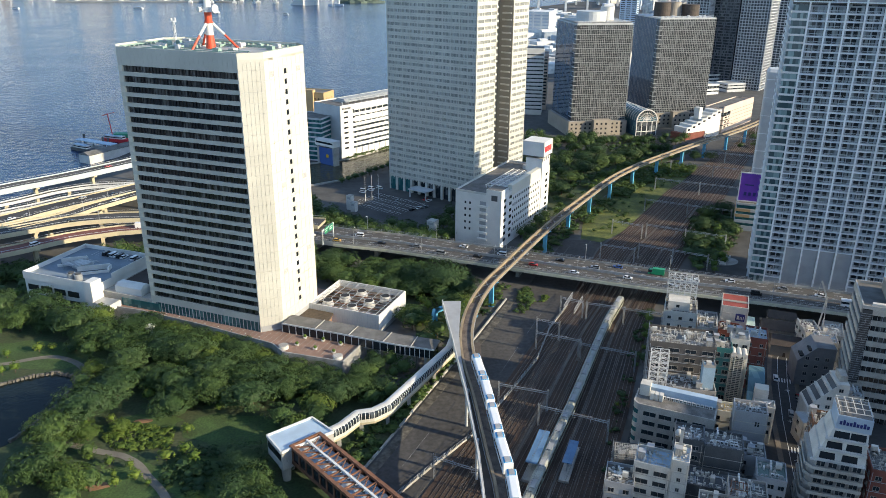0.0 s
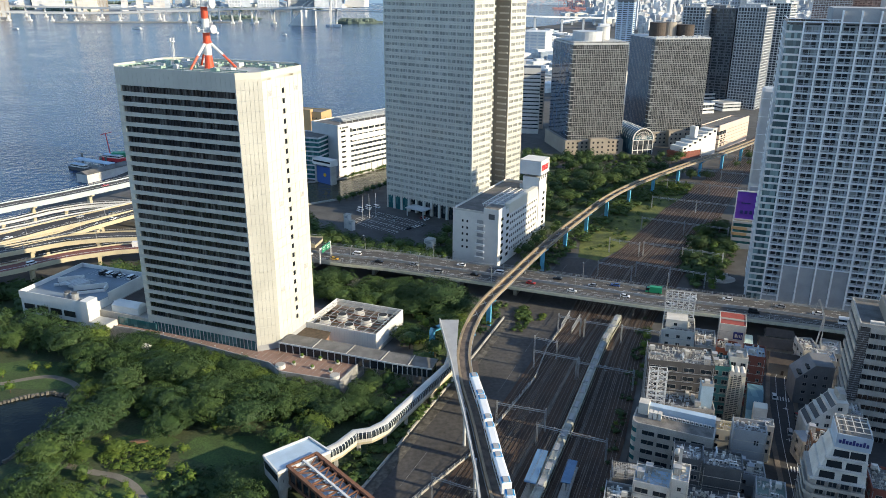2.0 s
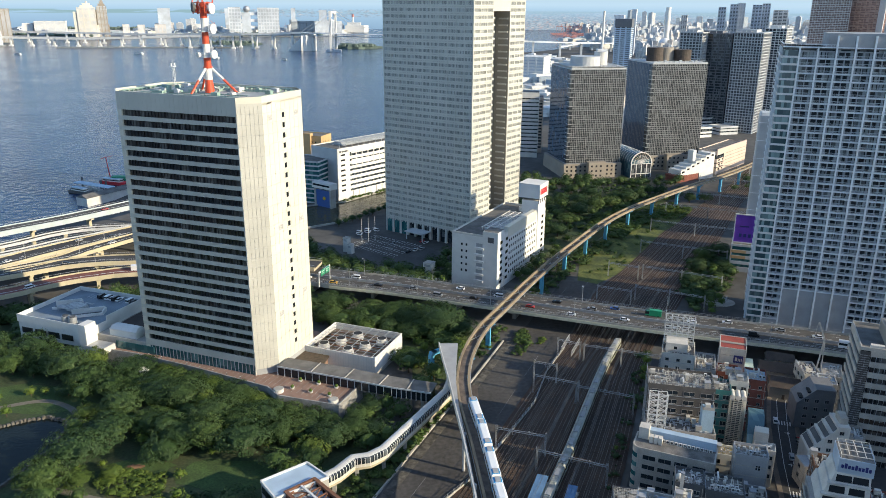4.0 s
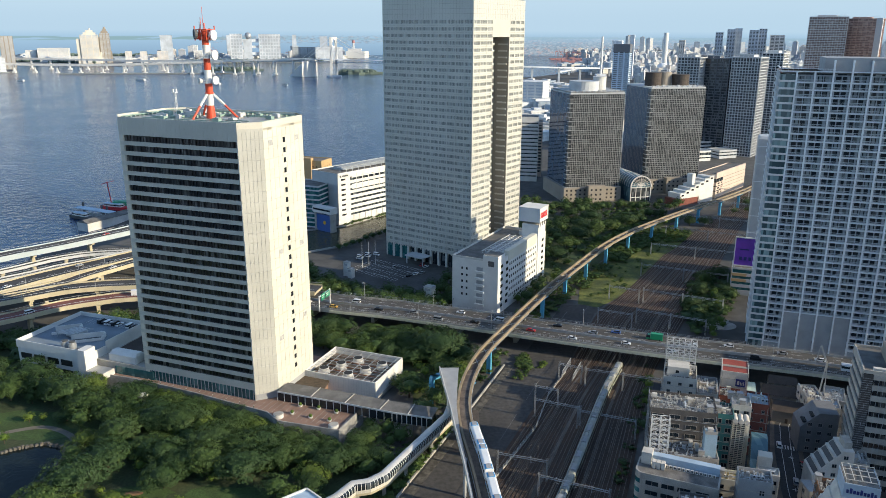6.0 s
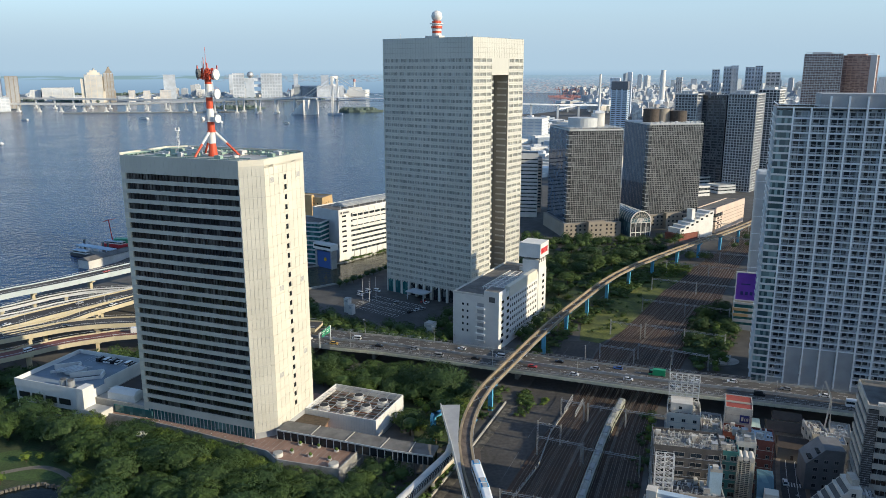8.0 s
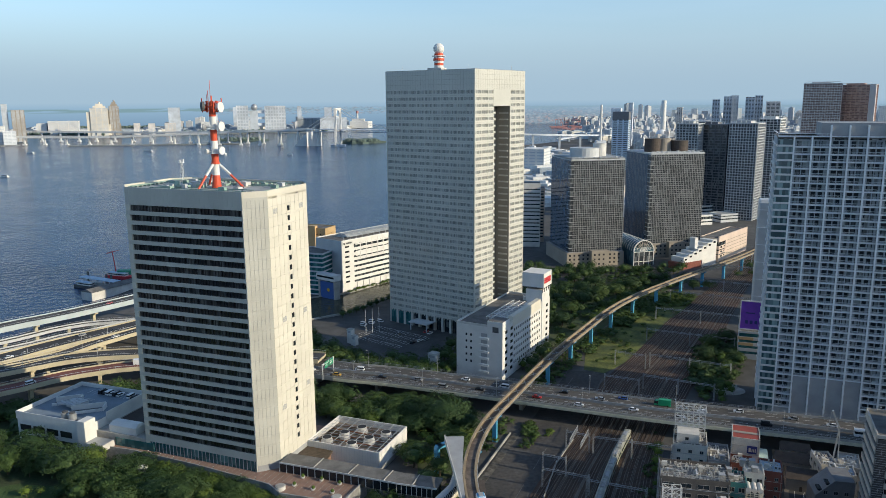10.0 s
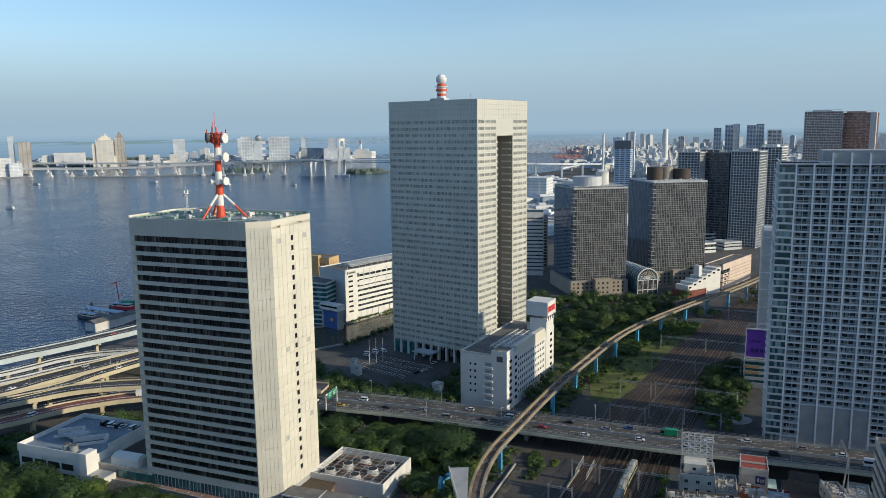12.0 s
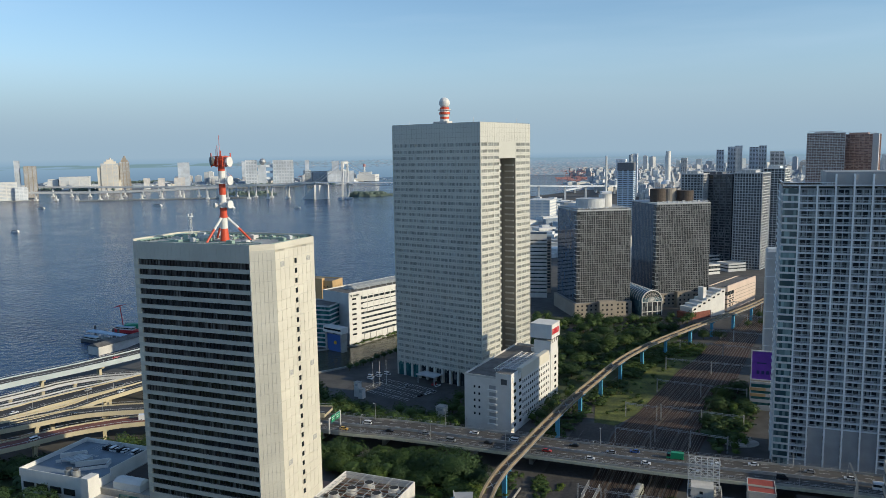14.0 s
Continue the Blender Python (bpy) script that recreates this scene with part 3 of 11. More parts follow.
# roof of that tower: rails, plant, mast
def l_roof():
    zr = 114.2
    m = pose(-73.3, 274.0, zr, 0, 0, -21.5)
    g = thing("roof_gondola_track", "pale green double rail of the window-cleaning gondola along the roof edge", "gondola track", m)
    for k, (ins, name) in enumerate(((2.2, "rail"), (3.6, "rail"))):
        lp = [(-60.5 + 6.5 + ins * 0.4, ins), (0.5 - ins * 0.4, ins), (7 - ins, 6.5), (7 - ins, 33.5), (0.5, 40 - ins), (-54, 40 - ins), (-60.5 + ins, 33.5), (-60.5 + ins, 6.5)]
        r = Mesh()
        for a, c in zip(lp, lp[1:] + lp[:1]):
            r.beam((*a, 0.9), (*c, 0.9), 0.25, 0.3)
        part(name, r, M_TEALP, g)
    posts = Mesh()
    for k in range(24):
        u = -53 + k * 2.3
        posts.box(u, u + 0.2, 2.1, 3.7, 0, 0.8).box(u, u + 0.2, 36.3, 37.9, 0, 0.8)
    for k in range(11):
        v = 7.5 + k * 2.4
        posts.box(3.3, 4.9, v, v + 0.2, 0, 0.8).box(-58.3, -56.8, v, v + 0.2, 0, 0.8)
    tagged(part("track_post", posts, M_TEALP, g), kind="stuff")
    rnd = random.Random(5)
    for k in range(26):
        u, v = rnd.uniform(-52, -2), rnd.uniform(7, 33)
        if abs(u + 26) < 5 and abs(v - 20) < 5:
            continue
        w, d, h = rnd.uniform(1.5, 5), rnd.uniform(1.2, 3.5), rnd.uniform(0.8, 2.2)
        o = thing("rooftop_unit", "grey-green rooftop plant unit with a vent", "rooftop plant", m @ pose(u, v, 0), "rooftop plant")
        part("casing", Mesh().box(0, w, 0, d, 0.15, h), rnd.choice((M_TEALP, M_LGREY, M_OFFWHITE)), o)
        part("vent", Mesh().cyl(w / 2, d / 2, h, h + 0.3, min(w, d) * 0.3), M_STEEL, o)
        part("plinth", Mesh().box(-0.1, w + 0.1, -0.1, d + 0.1, 0, 0.15), M_CONC, o)
    p = thing("rooftop_duct", "long pale pipes on low supports across the roof", "duct", m)
    for v in (9, 14, 28, 31):
        part("pipe", Mesh().beam((-50, v, 0.5), (-4, v, 0.5), 0.35), M_TEALP, p)
    d = Mesh()
    for v in (9, 14, 28, 31):
        for k in range(10):
            d.box(-48 + k * 4.8, -47.7 + k * 4.8, v - 0.3, v + 0.3, 0, 0.4)
    part("supports", d, M_STEEL, p)
    # small lattice mast
    s = thing("lattice_mast", "small white lattice mast with a top platform", "mast", m @ pose(-46, 24, 0))
    d = Mesh()
    for a, c in ((-0.5, -0.5), (0.5, -0.5), (0.5, 0.5), (-0.5, 0.5)):
        d.beam((a, c, 0), (a * 0.6, c * 0.6, 9), 0.12)
    for k in range(6):
        z = k * 1.5
        d.beam((-0.5, -0.5, z), (0.45, -0.45, z + 1.5), 0.08).beam((0.5, 0.5, z), (-0.45, 0.45, z + 1.5), 0.08).beam((0.5, -0.5, z), (0.45, 0.45, z + 1.5), 0.08)
    part("lattice", d, M_WHITE, s)
    part("platform", Mesh().box(-0.9, 0.9, -0.9, 0.9, 9, 9.25).box(-0.7, -0.2, -0.7, -0.2, 9.25, 10.4).box(0.2, 0.7, 0.2, 0.7, 9.25, 10.6), M_WHITE, s)
    part("aerial", Mesh().rod((0, 0, 9.2), (0, 0, 14), 0.05), M_STEEL, s)
    # red and white mast
    t = thing("antenna_mast", "red and white tubular antenna mast on three legs with dish antennas", "antenna mast", m @ pose(-25.8, 20, 0))
    bands = [(0, 5.1, M_RED, 1.9), (5.1, 9.8, M_WHITE, 1.4), (9.8, 13.6, M_RED, 1.4), (13.6, 18.6, M_WHITE, 1.35), (18.6, 23.0, M_RED, 1.3), (23.0, 28.0, M_WHITE, 1.3), (28.0, 33.4, M_RED, 1.3)]
    for z0, z1, mm, r in bands:
        part("mast_section", Mesh().cyl(0, 0, z0, z1, r, 1.4 if z0 == 0 else r, k=16), mm, t)
    part("flange", Mesh().cyl(0, 0, 9.5, 10.1, 1.75, k=16), M_RED, t)
    head = Mesh()
    for z in (30.2, 32.0, 33.6):
        for a in (-2.6, 2.6):
            head.beam((a, -2.6, z), (a, 2.6, z), 0.28).beam((-2.6, a, z), (2.6, a, z), 0.28)
        head.beam((-2.6, 0, z), (2.6, 0, z), 0.3).beam((0, -2.6, z), (0, 2.6, z), 0.3)
    for a in (-2.6, 0, 2.6):
        for c in (-2.6, 0, 2.6):
            if a or c:
                head.beam((a, c, 29.6), (a, c, 35.0 if a == c else 34.0), 0.32)
    part("head_frame", head, M_RED, t, "red steel head frame")
    for a in (25, 145, 265):
        x, y = math.cos(radians(a)), math.sin(radians(a))
        leg = part("leg", Mesh().rod((x * 10.5, y * 10.5, 0), (x * 5.6, y * 5.6, 5.2), 0.45), M_RED, t, "red leg foot")
        part("leg_top", Mesh().rod((x * 5.6, y * 5.6, 5.2), (x * 0.8, y * 0.8, 10.0), 0.5), M_WHITE, leg, "white upper leg")
        part("foot_plate", Mesh().box(x * 10.5 - 0.9, x * 10.5 + 0.9, y * 10.5 - 0.9, y * 10.5 + 0.9, 0, 0.4), M_CONC, leg)
    for z, mm, r in ((13.6, M_WHITE, 2.7), (23.0, M_WHITE, 2.8), (30.0, M_RED, 2.9)):
        pf = Mesh().cyl(0, 0, z, z + 0.25, r, k=10)
        for k in range(10):
            a = 2 * math.pi * k / 10
            c = 2 * math.pi * (k + 1) / 10
            pf.beam((r * math.cos(a), r * math.sin(a), z + 1.2), (r * math.cos(c), r * math.sin(c), z + 1.2), 0.1)
            pf.beam((r * math.cos(a), r * math.sin(a), z), (r * math.cos(a), r * math.sin(a), z + 1.9), 0.12)
        part("platform", pf, mm, t)
    dishes = ((2, 31.6, 2.0, M_WHITE), (-128, 32.0, 1.8, M_DGREY), (188, 31.6, 1.6, M_GREY), (0, 24.2, 1.9, M_WHITE), (50, 24.4, 1.5, M_GREY), (205, 23.8, 1.2, M_GREY), (-8, 14.8, 1.6, M_WHITE), (-110, 14.6, 1.0, M_OFFWHITE), (170, 14.6, 1.1, M_WHITE))
    for a, z, r, mm in dishes:
        x, y = math.cos(radians(a)), math.sin(radians(a))
        dsh = part("dish", Mesh().rod((x * 2.9, y * 2.9, z), (x * 3.5, y * 3.5, z), r * 0.75, r, 16).rod((x * 3.5, y * 3.5, z), (x * 4.1, y * 4.1, z), r, r, 16), mm, t, "round dish antenna")
        part("bracket", Mesh().rod((x * 1.0, y * 1.0, z), (x * 2.9, y * 2.9, z), 0.15), M_STEEL, dsh)
    part("aerial", Mesh().rod((0, 0, 33.4), (0, 0, 36), 0.25).rod((-1.6, 0, 33.6), (-1.6, 0, 38), 0.12).rod((-0.9, 0.5, 33.6), (-0.9, 0.5, 42), 0.08).rod((-2.2, 0, 33.6), (-2.2, 0, 36.5), 0.1), M_RED, t)


l_roof()


# ---- the tall grey tower with the deep slot ----
def slot_tower():
    b = thing("office_tower", "tall grey-clad tower with a deep shadowed slot in its lit side", "office building", pose(-36.3, 500.0, 0, 0, 0, -36))
    W, D, h = 68.8, 59.4, 166.0
    s0, s1, dep, ztop = 21.6, 40.8, 11.0, 144.0
    zs = rows_of(152.6, 4.0, 36)
    wh = 0.95
    part("glazing", Mesh().box(0.4, W - 0.4, 0.4, s0 - 0.4, 9, 156).box(0.4, W - dep - 0.4, s0 - 0.4, s1 + 0.4, 9, 156).box(0.4, W - 0.4, s1 + 0.4, D - 0.4, 9, 156), G_T, b)
    part("crown", Mesh().box(0, W, 0, D, 154.2, h), M_TPANEL, b)
    part("slot_lintel", Mesh().box(W - dep - 1, W, s0, s1, ztop, 154.2), M_TPANEL, b)
    for i, z in enumerate(zs):
        za, zb = z - 4.0 + wh, z - wh
        m = Mesh().box(0, W, 0, s0, za, zb).box(0, W - dep, s0, s1, za, zb).box(0, W, s1, D, za, zb)
        part("spandrel", m, M_TPANEL, b)
        if z < ztop - 1 and z > 20:
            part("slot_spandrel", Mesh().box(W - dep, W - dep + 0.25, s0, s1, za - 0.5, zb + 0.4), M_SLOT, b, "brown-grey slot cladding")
            part("balcony", Mesh().box(W - 7.5, W - 0.2, s0, s0 + 2.2, zb - 0.2, zb + 0.9), M_TPANEL, b)
    part("spandrel", Mesh().box(0, W, 0, s0, 154.2 - 0.01 - 0.4, 154.2).box(0, W, s1, D, 153.7, 154.2), M_TPANEL, b)
    # piers between window groups: eleven groups on the broad side
    for k in range(12):
        u = k * W / 11
        a, c = max(0, u - 0.34), min(W, u + 0.34)
        part("pier", Mesh().box(a, c, -0.05, 0.5, 9, 154.2), M_TPANEL, b)
    # mullions of the window groups, and the joint line along each spandrel
    mu = Mesh()
    for k in range(11 * 6):
        if k % 6:
            u = k * W / 66
            mu.box(u - 0.07, u + 0.07, 0.16, 0.41, 9, 154.2)
    for k in range(1, 21):
        mu.box(W - 0.41, W - 0.16, k * s0 / 21 - 0.07, k * s0 / 21 + 0.07, 9, 154.2)
    for k in range(1, 18):
        v = s1 + k * (D - s1) / 18
        mu.box(W - 0.41, W - 0.16, v - 0.07, v + 0.07, 9, 154.2)
    tagged(part("mullions", mu, M_TPANEL, b), kind="stuff")
    sj = Mesh()
    for z in zs:
        sj.box(0, W, -0.02, 0.05, z - 2.04, z - 1.96).box(W - 0.05, W + 0.02, 0, s0, z - 2.04, z - 1.96).box(W - 0.05, W + 0.02, s1, D, z - 2.04, z - 1.96)
    tagged(part("spandrel_joints", sj, M_SLOT, b), kind="stuff")
    for v in (0, 7.2, 14.4, s0 - 0.9, s1, s1 + 6.2, s1 + 12.4, D - 0.9):
        part("pier", Mesh().box(W - 0.5, W + 0.05, v, v + 0.9, 9, 154.2), M_TPANEL, b)
    for v in (s0, s0 + 5.2, s1 - 5.2, s1 - 1.2):
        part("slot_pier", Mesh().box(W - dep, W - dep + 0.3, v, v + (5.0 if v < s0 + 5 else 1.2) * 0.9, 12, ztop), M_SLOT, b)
    for z in zs:
        if 20 < z < ztop - 2:
            part("slot_ledge", Mesh().box(W - dep + 3.2, W - 1.2, s1 - 0.9, s1 - 0.25, z - 1.6, z - 0.7), M_TPANEL, b, "pale ledge in the slot")
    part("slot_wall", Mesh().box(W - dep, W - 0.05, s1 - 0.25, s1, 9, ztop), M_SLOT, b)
    # panel joints of the crown
    j = Mesh()
    for k in range(1, 34):
        j.box(k * W / 34 - 0.04, k * W / 34 + 0.04, -0.03, 0.1, 154.3, h)
    for k in range(1, 30):
        j.box(W - 0.1, W + 0.03, k * D / 30 - 0.04, k * D / 30 + 0.04, 154.3, h)
    for z in (157.2, 160.1, 163.0):
        j.box(0, W, -0.03, 0.1, z - 0.05, z + 0.05).box(W - 0.1, W + 0.03, 0, D, z - 0.05, z + 0.05)
    tagged(part("crown_joints", j, M_SLOT, b), kind="stuff")
    # base: columns, lobby and trusses
    part("lobby", Mesh().box(1.8, W - 1.8, 1.8, D - 1.8, 0, 9.05), G_WIN, b, "dark lobby glazing")
    for k in range(12):
        u = k * W / 11
        part("column", Mesh().box(max(0, u - 0.8), min(W, u + 0.8), 0, 1.6, 0, 9.0), M_TPANEL, b)
    for k in range(11):
        v = k * D / 10
        part("column", Mesh().box(W - 1.6, W, max(0, v - 0.8), min(D, v + 0.8), 0, 9.0), M_TPANEL, b)
    tr = Mesh()
    for k in range(11):
        u = k * W / 11
        for q in range(2):
            a = u + 0.9 + q * 2.3
            tr.beam((a, -0.05, 11.2), (a + 1.1, -0.05, 8.6), 0.3).beam((a + 1.1, -0.05, 8.6), (a + 2.2, -0.05, 11.2), 0.3)
    part("base_trusses", tr, M_TPANEL, b)
    part("garage_wall", Mesh().box(0.5, 18, 0.6, 3.9, 0, 8.9), G_TEAL, b)
    cn = part("entrance_canopy", Mesh().box(23, 38, -9, -0.1, 5.2, 5.9), M_LGREY, b, "pale flat entrance canopy")
    for u in (24, 37):
        part("canopy_post", Mesh().box(u - 0.3, u + 0.3, -8.3, -7.7, 0, 5.2), M_LGREY, cn)
    m = pose(-36.3, 500.0, h, 0, 0, -36)
    part("roof", Mesh().box(0.5, W - 0.5, 0.5, D - 0.5, 0, 0.12), M_ROOF, b).location = (0, 0, h)
    r = thing("radome_mast", "white radar ball on a red and white ringed drum", "radar mast", m @ pose(25, 24, 0.12))
    part("base_box", Mesh().box(-7, 4, -3, 3, 0, 2.2), M_OFFWHITE, r)
    for k, mm in enumerate((M_WHITE, M_RED, M_WHITE, M_RED, M_WHITE, M_RED)):
        part("drum_ring", Mesh().cyl(0, 0, 2.2 + k * 1.5, 3.7 + k * 1.5, 3.0 if k != 3 else 3.6, k=18), mm, r)
    part("drum_rail", Mesh().cyl(0, 0, 9.4, 9.8, 4.3, k=18), M_WHITE, r)
    part("radome", Mesh().ball(0, 0, 14.2, 3.5, k=20, j=14), M_WHITE, r, "white radome ball")
    for u, v in ((8, 8), (60, 6), (52, 30), (64, 50)):
        a = thing("roof_aerial", "thin steel aerial on the roof edge", "aerial", m @ pose(u, v, 0.12), "roof aerials")
        part("rod", Mesh().rod((0, 0, 0), (0, 0, 3.2), 0.08), M_STEEL, a)
        part("foot", Mesh().box(-0.4, 0.4, -0.4, 0.4, 0, 0.3), M_CONC, a)


slot_tower()


# ---- the blue-grey apartment tower with balconies ----
def balcony_tower():
    b = thing("apartment_tower", "blue-grey apartment tower with stacked balconies between tall pillars", "apartment building", pose(149.0, 341.0, 0, 0, 0, -20.5))
    W, D, h, fl, z0 = 74.0, 34.0, 131.0, 3.2, 5.0
    n = 39
    part("wall_core", Mesh().box(1.8, W - 1.8, 1.9, D - 1.8, 0, h), G_R, b, "recessed apartment windows")
    part("base", Mesh().box(0.3, W - 0.3, 0.3, D - 0.3, 0, z0), M_RWALL, b)
    rail = M_LGREY
    bays = [7.0 + 7.2 * k for k in range(9)]
    bal_w = Mesh().box(0.3, 6.9, 0.02, 0.2, 1.2, 1.34)
    for q in range(16):
        bal_w.box(0.4 + q * 0.43, 0.47 + q * 0.43, 0.08, 0.14, 0.26, 1.2)
    bal_w = bal_w.data("balcony_rail", M_RAILW)
    pan = Mesh().box(0.4, 3.3, 0.16, 0.2, 0.3, 1.15).data("balcony_panel", M_RAILG)
    div = Mesh().box(3.45, 3.75, 0.3, 1.9, 0.25, 3.2).box(0.35, 1.3, 1.7, 1.95, 0.2, 3.2).box(5.9, 6.85, 1.7, 1.95, 0.2, 3.2).box(0.35, 6.85, 1.72, 1.93, 2.6, 3.2).data("balcony_wall", M_RWALL)
    corner = Mesh().box(0.1, 6.7, -0.5, 1.4, 2.45, 3.3).box(0.1, 1.2, 1.4, 7.5, 2.35, 3.3).data("corner_band", M_WHITE)
    for f in range(n):
        z = z0 + f * fl
        part("floor_slab", Mesh().box(0.4, W - 0.4, -0.05, D - 0.05, z - 0.3, z + 0.26), M_RBLUE, b)
        for k, u in enumerate(bays[:-1]):
            if f < 5 and 1 <= k <= 4:
                continue
            part("balcony_rail", bal_w, M_RBLUE, b).location = (u, 0, z)
            part("balcony_wall", div, M_RWALL, b).location = (u, 0, z)
            if (f * 3 + k * 5) % 4 == 0:
                part("balcony_panel", pan, M_RAILG, b, "smoked balcony panel").location = (u, 0, z)
        part("corner_band", corner, M_WHITE, b, "white corner balcony band").location = (0, 0, z - 2.4)
        q = part("corner_band", corner, M_WHITE, b, "white corner balcony band")
        q.matrix_basis = pose(W, 0, z - 2.4) @ Matrix.Diagonal((-1, 1, 1, 1))
        sm = Mesh().box(-0.1, 0.05, 8, D - 1, z + 0.25, z + 1.15)
        part("side_rail", sm, M_RBLUE, b)
    part("corner_glazing", Mesh().box(0.45, 6.7, -0.15, 1.9, 0, h - 1).box(0.45, 1.9, 1.9, 7.4, 0, h - 1), G_RC, b)
    for k, u in enumerate(bays):
        part("pillar", Mesh().box(u - 0.32, u + 0.32, -1.0, 0.55, 0, h + (5.2 if k > 1 else 0.5)), M_RBLUE, b, "tall pale blue-grey pillar")
    part("side_pillar", Mesh().box(-0.3, 0.6, 9, 10, 0, h), M_RBLUE, b)
    part("side_pillar", Mesh().box(-0.3, 0.6, 20, 21, 0, h), M_RBLUE, b)
    for k in range(1, 5):
        u = bays[k]
        part("blind_panel", Mesh().box(u + 0.5, u + 6.7, -0.2, 0.3, 0.5, z0 + 5 * fl - 0.2), M_GREY, b, "tall blind grey panel")
    part("roof", Mesh().box(0.4, W - 0.4, 0.4, D - 0.4, h - 0.5, h), M_ROOF, b)
    fr = Mesh().box(0.3, W - 0.3, 0.0, 0.4, h, h + 0.5)
    fr.box(0.3, W - 0.3, 0.0, 0.3, h + 1.3, h + 1.5).box(0.3, 0.6, 0, D, h + 1.3, h + 1.5)
    for k in range(25):
        fr.box(0.4 + k * 0.98, 0.5 + k * 0.98, 0.05, 0.15, h + 0.5, h + 1.3)
    part("roof_rail", fr, M_RBLUE, b)
    for k in range(2, 8):
        u = bays[k]
        part("crown_panel", Mesh().box(u + 0.5, u + 6.7, -0.1, 0.3, h + 0.6, h + 4.9), M_GREY, b, "blue-grey crown panel")
    part("plant_room", Mesh().box(18, W - 6, 6, D - 6, h, h + 6), M_GREY, b)


balcony_tower()


# ---- the white building with the sign box ----
def white_building():
    b = thing("office_building", "white rendered mid-rise with square windows and a sign box", "office building", pose(7.0, 396.5, 0, 0, 0, -28))
    W, D, h = 27.0, 72.0, 29.5
    part("body", Mesh().box(0, W, 0, D, 0, h), M_WHITE, b)
    for a in ((0, W - 8, 0, 0.35), (0, 0.35, 0.35, D), (0, W, D - 0.35, D), (W - 0.35, W, 9, D - 0.35)):
        part("parapet", Mesh().box(*a, h, h + 1.1), M_OFFWHITE, b)
    part("roof", Mesh().box(0.35, W - 9, 0.35, D - 0.35, h, h + 0.1), M_ROOF, b, "brownish flat roof")
    part("corner_block", Mesh().box(W - 8.5, W + 0.3, -0.3, 9, 0.3, h + 3.4), M_WHITE, b)
    part("corner_roof", Mesh().box(W - 8.2, W, 0, 8.7, h + 3.4, h + 3.5), M_ROOF, b)
    part("upper_band", Mesh().box(W - 2.5, W + 0.25, 14, 56, h - 2.5, h + 3.2), M_CREAM, b, "cream parapet wall")
    part("tower", Mesh().box(W - 10, W + 0.4, 58, 70, 0.3, 37.5), M_WHITE, b)
    sb = part("sign_box", Mesh().box(W - 12, W + 1.2, 57, 71, 39, 47.5), M_WHITE, b, "white rooftop sign box")
    part("sign_frame", Mesh().box(W + 1.2, W + 1.45, 57, 57.5, 39, 47.5).box(W + 1.2, W + 1.45, 70.5, 71, 39, 47.5).box(W + 1.2, W + 1.45, 57.5, 70.5, 39, 39.5).box(W + 1.2, W + 1.45, 57.5, 70.5, 47, 47.5), M_WHITE, sb)
    for k in range(7):
        part("sign_bar", Mesh().box(W + 1.2, W + 1.32, 58.6 + k * 1.6, 59.8 + k * 1.6, 41.2, 44.6), M_SIGNRED, sb, "red sign bar")
    lg = Mesh()
    for k in range(5):
        lg.box(W - 11.5, W - 11.2, 57.5 + k * 3.2, 57.8 + k * 3.2, 37, 39).box(W + 0.6, W + 0.9, 57.5 + k * 3.2, 57.8 + k * 3.2, 36, 39)
    lg.box(W - 11.5, W + 1, 57.2, 70.8, 38.6, 39)
    part("sign_legs", lg, M_DGREY, sb)
    win = Mesh().box(-0.02, 0.05, 0, 1.1, 0, 1.5).data("window", M_GLASSB)
    for f in range(6):
        for k in range(15):
            v = 16 + k * 2.75
            part("window", win, M_GLASSB, b).location = (W, v, 5.5 + f * 3.7)
    slot = Mesh().box(-0.02, 0.06, 0, 3.0, 0, 1.7).data("window", M_GLASSB)
    for f in range(7):
        part("window", slot, M_GLASSB, b).location = (W + 0.3, 3.2, 3.6 + f * 3.7)
        part("window", slot, M_GLASSB, b).location = (W + 0.4, 64.5, 3.6 + f * 3.7)
        part("window", slot, M_GLASSB, b).location = (W, 11.2, 3.6 + f * 3.7)
    fw = Mesh().box(0, 1.0, -0.05, 0.02, 0, 1.3).data("window", M_GLASSB)
    for f in range(5):
        for u in (5.5, 8.3):
            part("window", fw, M_GLASSB, b).location = (u, 0, 8.5 + f * 3.7)
    for f in range(6):
        q = part("fire_balcony", Mesh().box(14, 19.5, -1.5, 0, 4 + f * 3.7, 5.1 + f * 3.7), M_WHITE, b, "white escape balcony")
        # flat grey sheet on the wall stands in for the shade between balconies
        part("balcony_painted_shade", Mesh().box(14.6, 18.9, -0.04, 0.02, 5.2 + f * 3.7, 7.2 + f * 3.7), M_GREY, q)
    part("vent_window", Mesh().box(21.5, 25, -0.36, -0.28, 27, 30), M_DGREY, b)
    m = pose(7.0, 396.5, h, 0, 0, -28)
    fr = thing("roof_pipework", "white steel frames and ducts on the roof", "duct", m)
    d = Mesh()
    for k in range(12):
        d.beam((12, 13 + k * 3.4, 1.6), (23, 13 + k * 3.4, 1.6), 0.25).box(12, 12.25, 13 + k * 3.4, 13.25 + k * 3.4, 0.1, 1.6).box(22.8, 23.05, 13 + k * 3.4, 13.25 + k * 3.4, 0.1, 1.6)
    for u in (12, 15.5, 19, 23):
        d.beam((u, 12, 1.7), (u, 52, 1.7), 0.3)
    part("frame", d, M_WHITE, fr)
    d = Mesh()
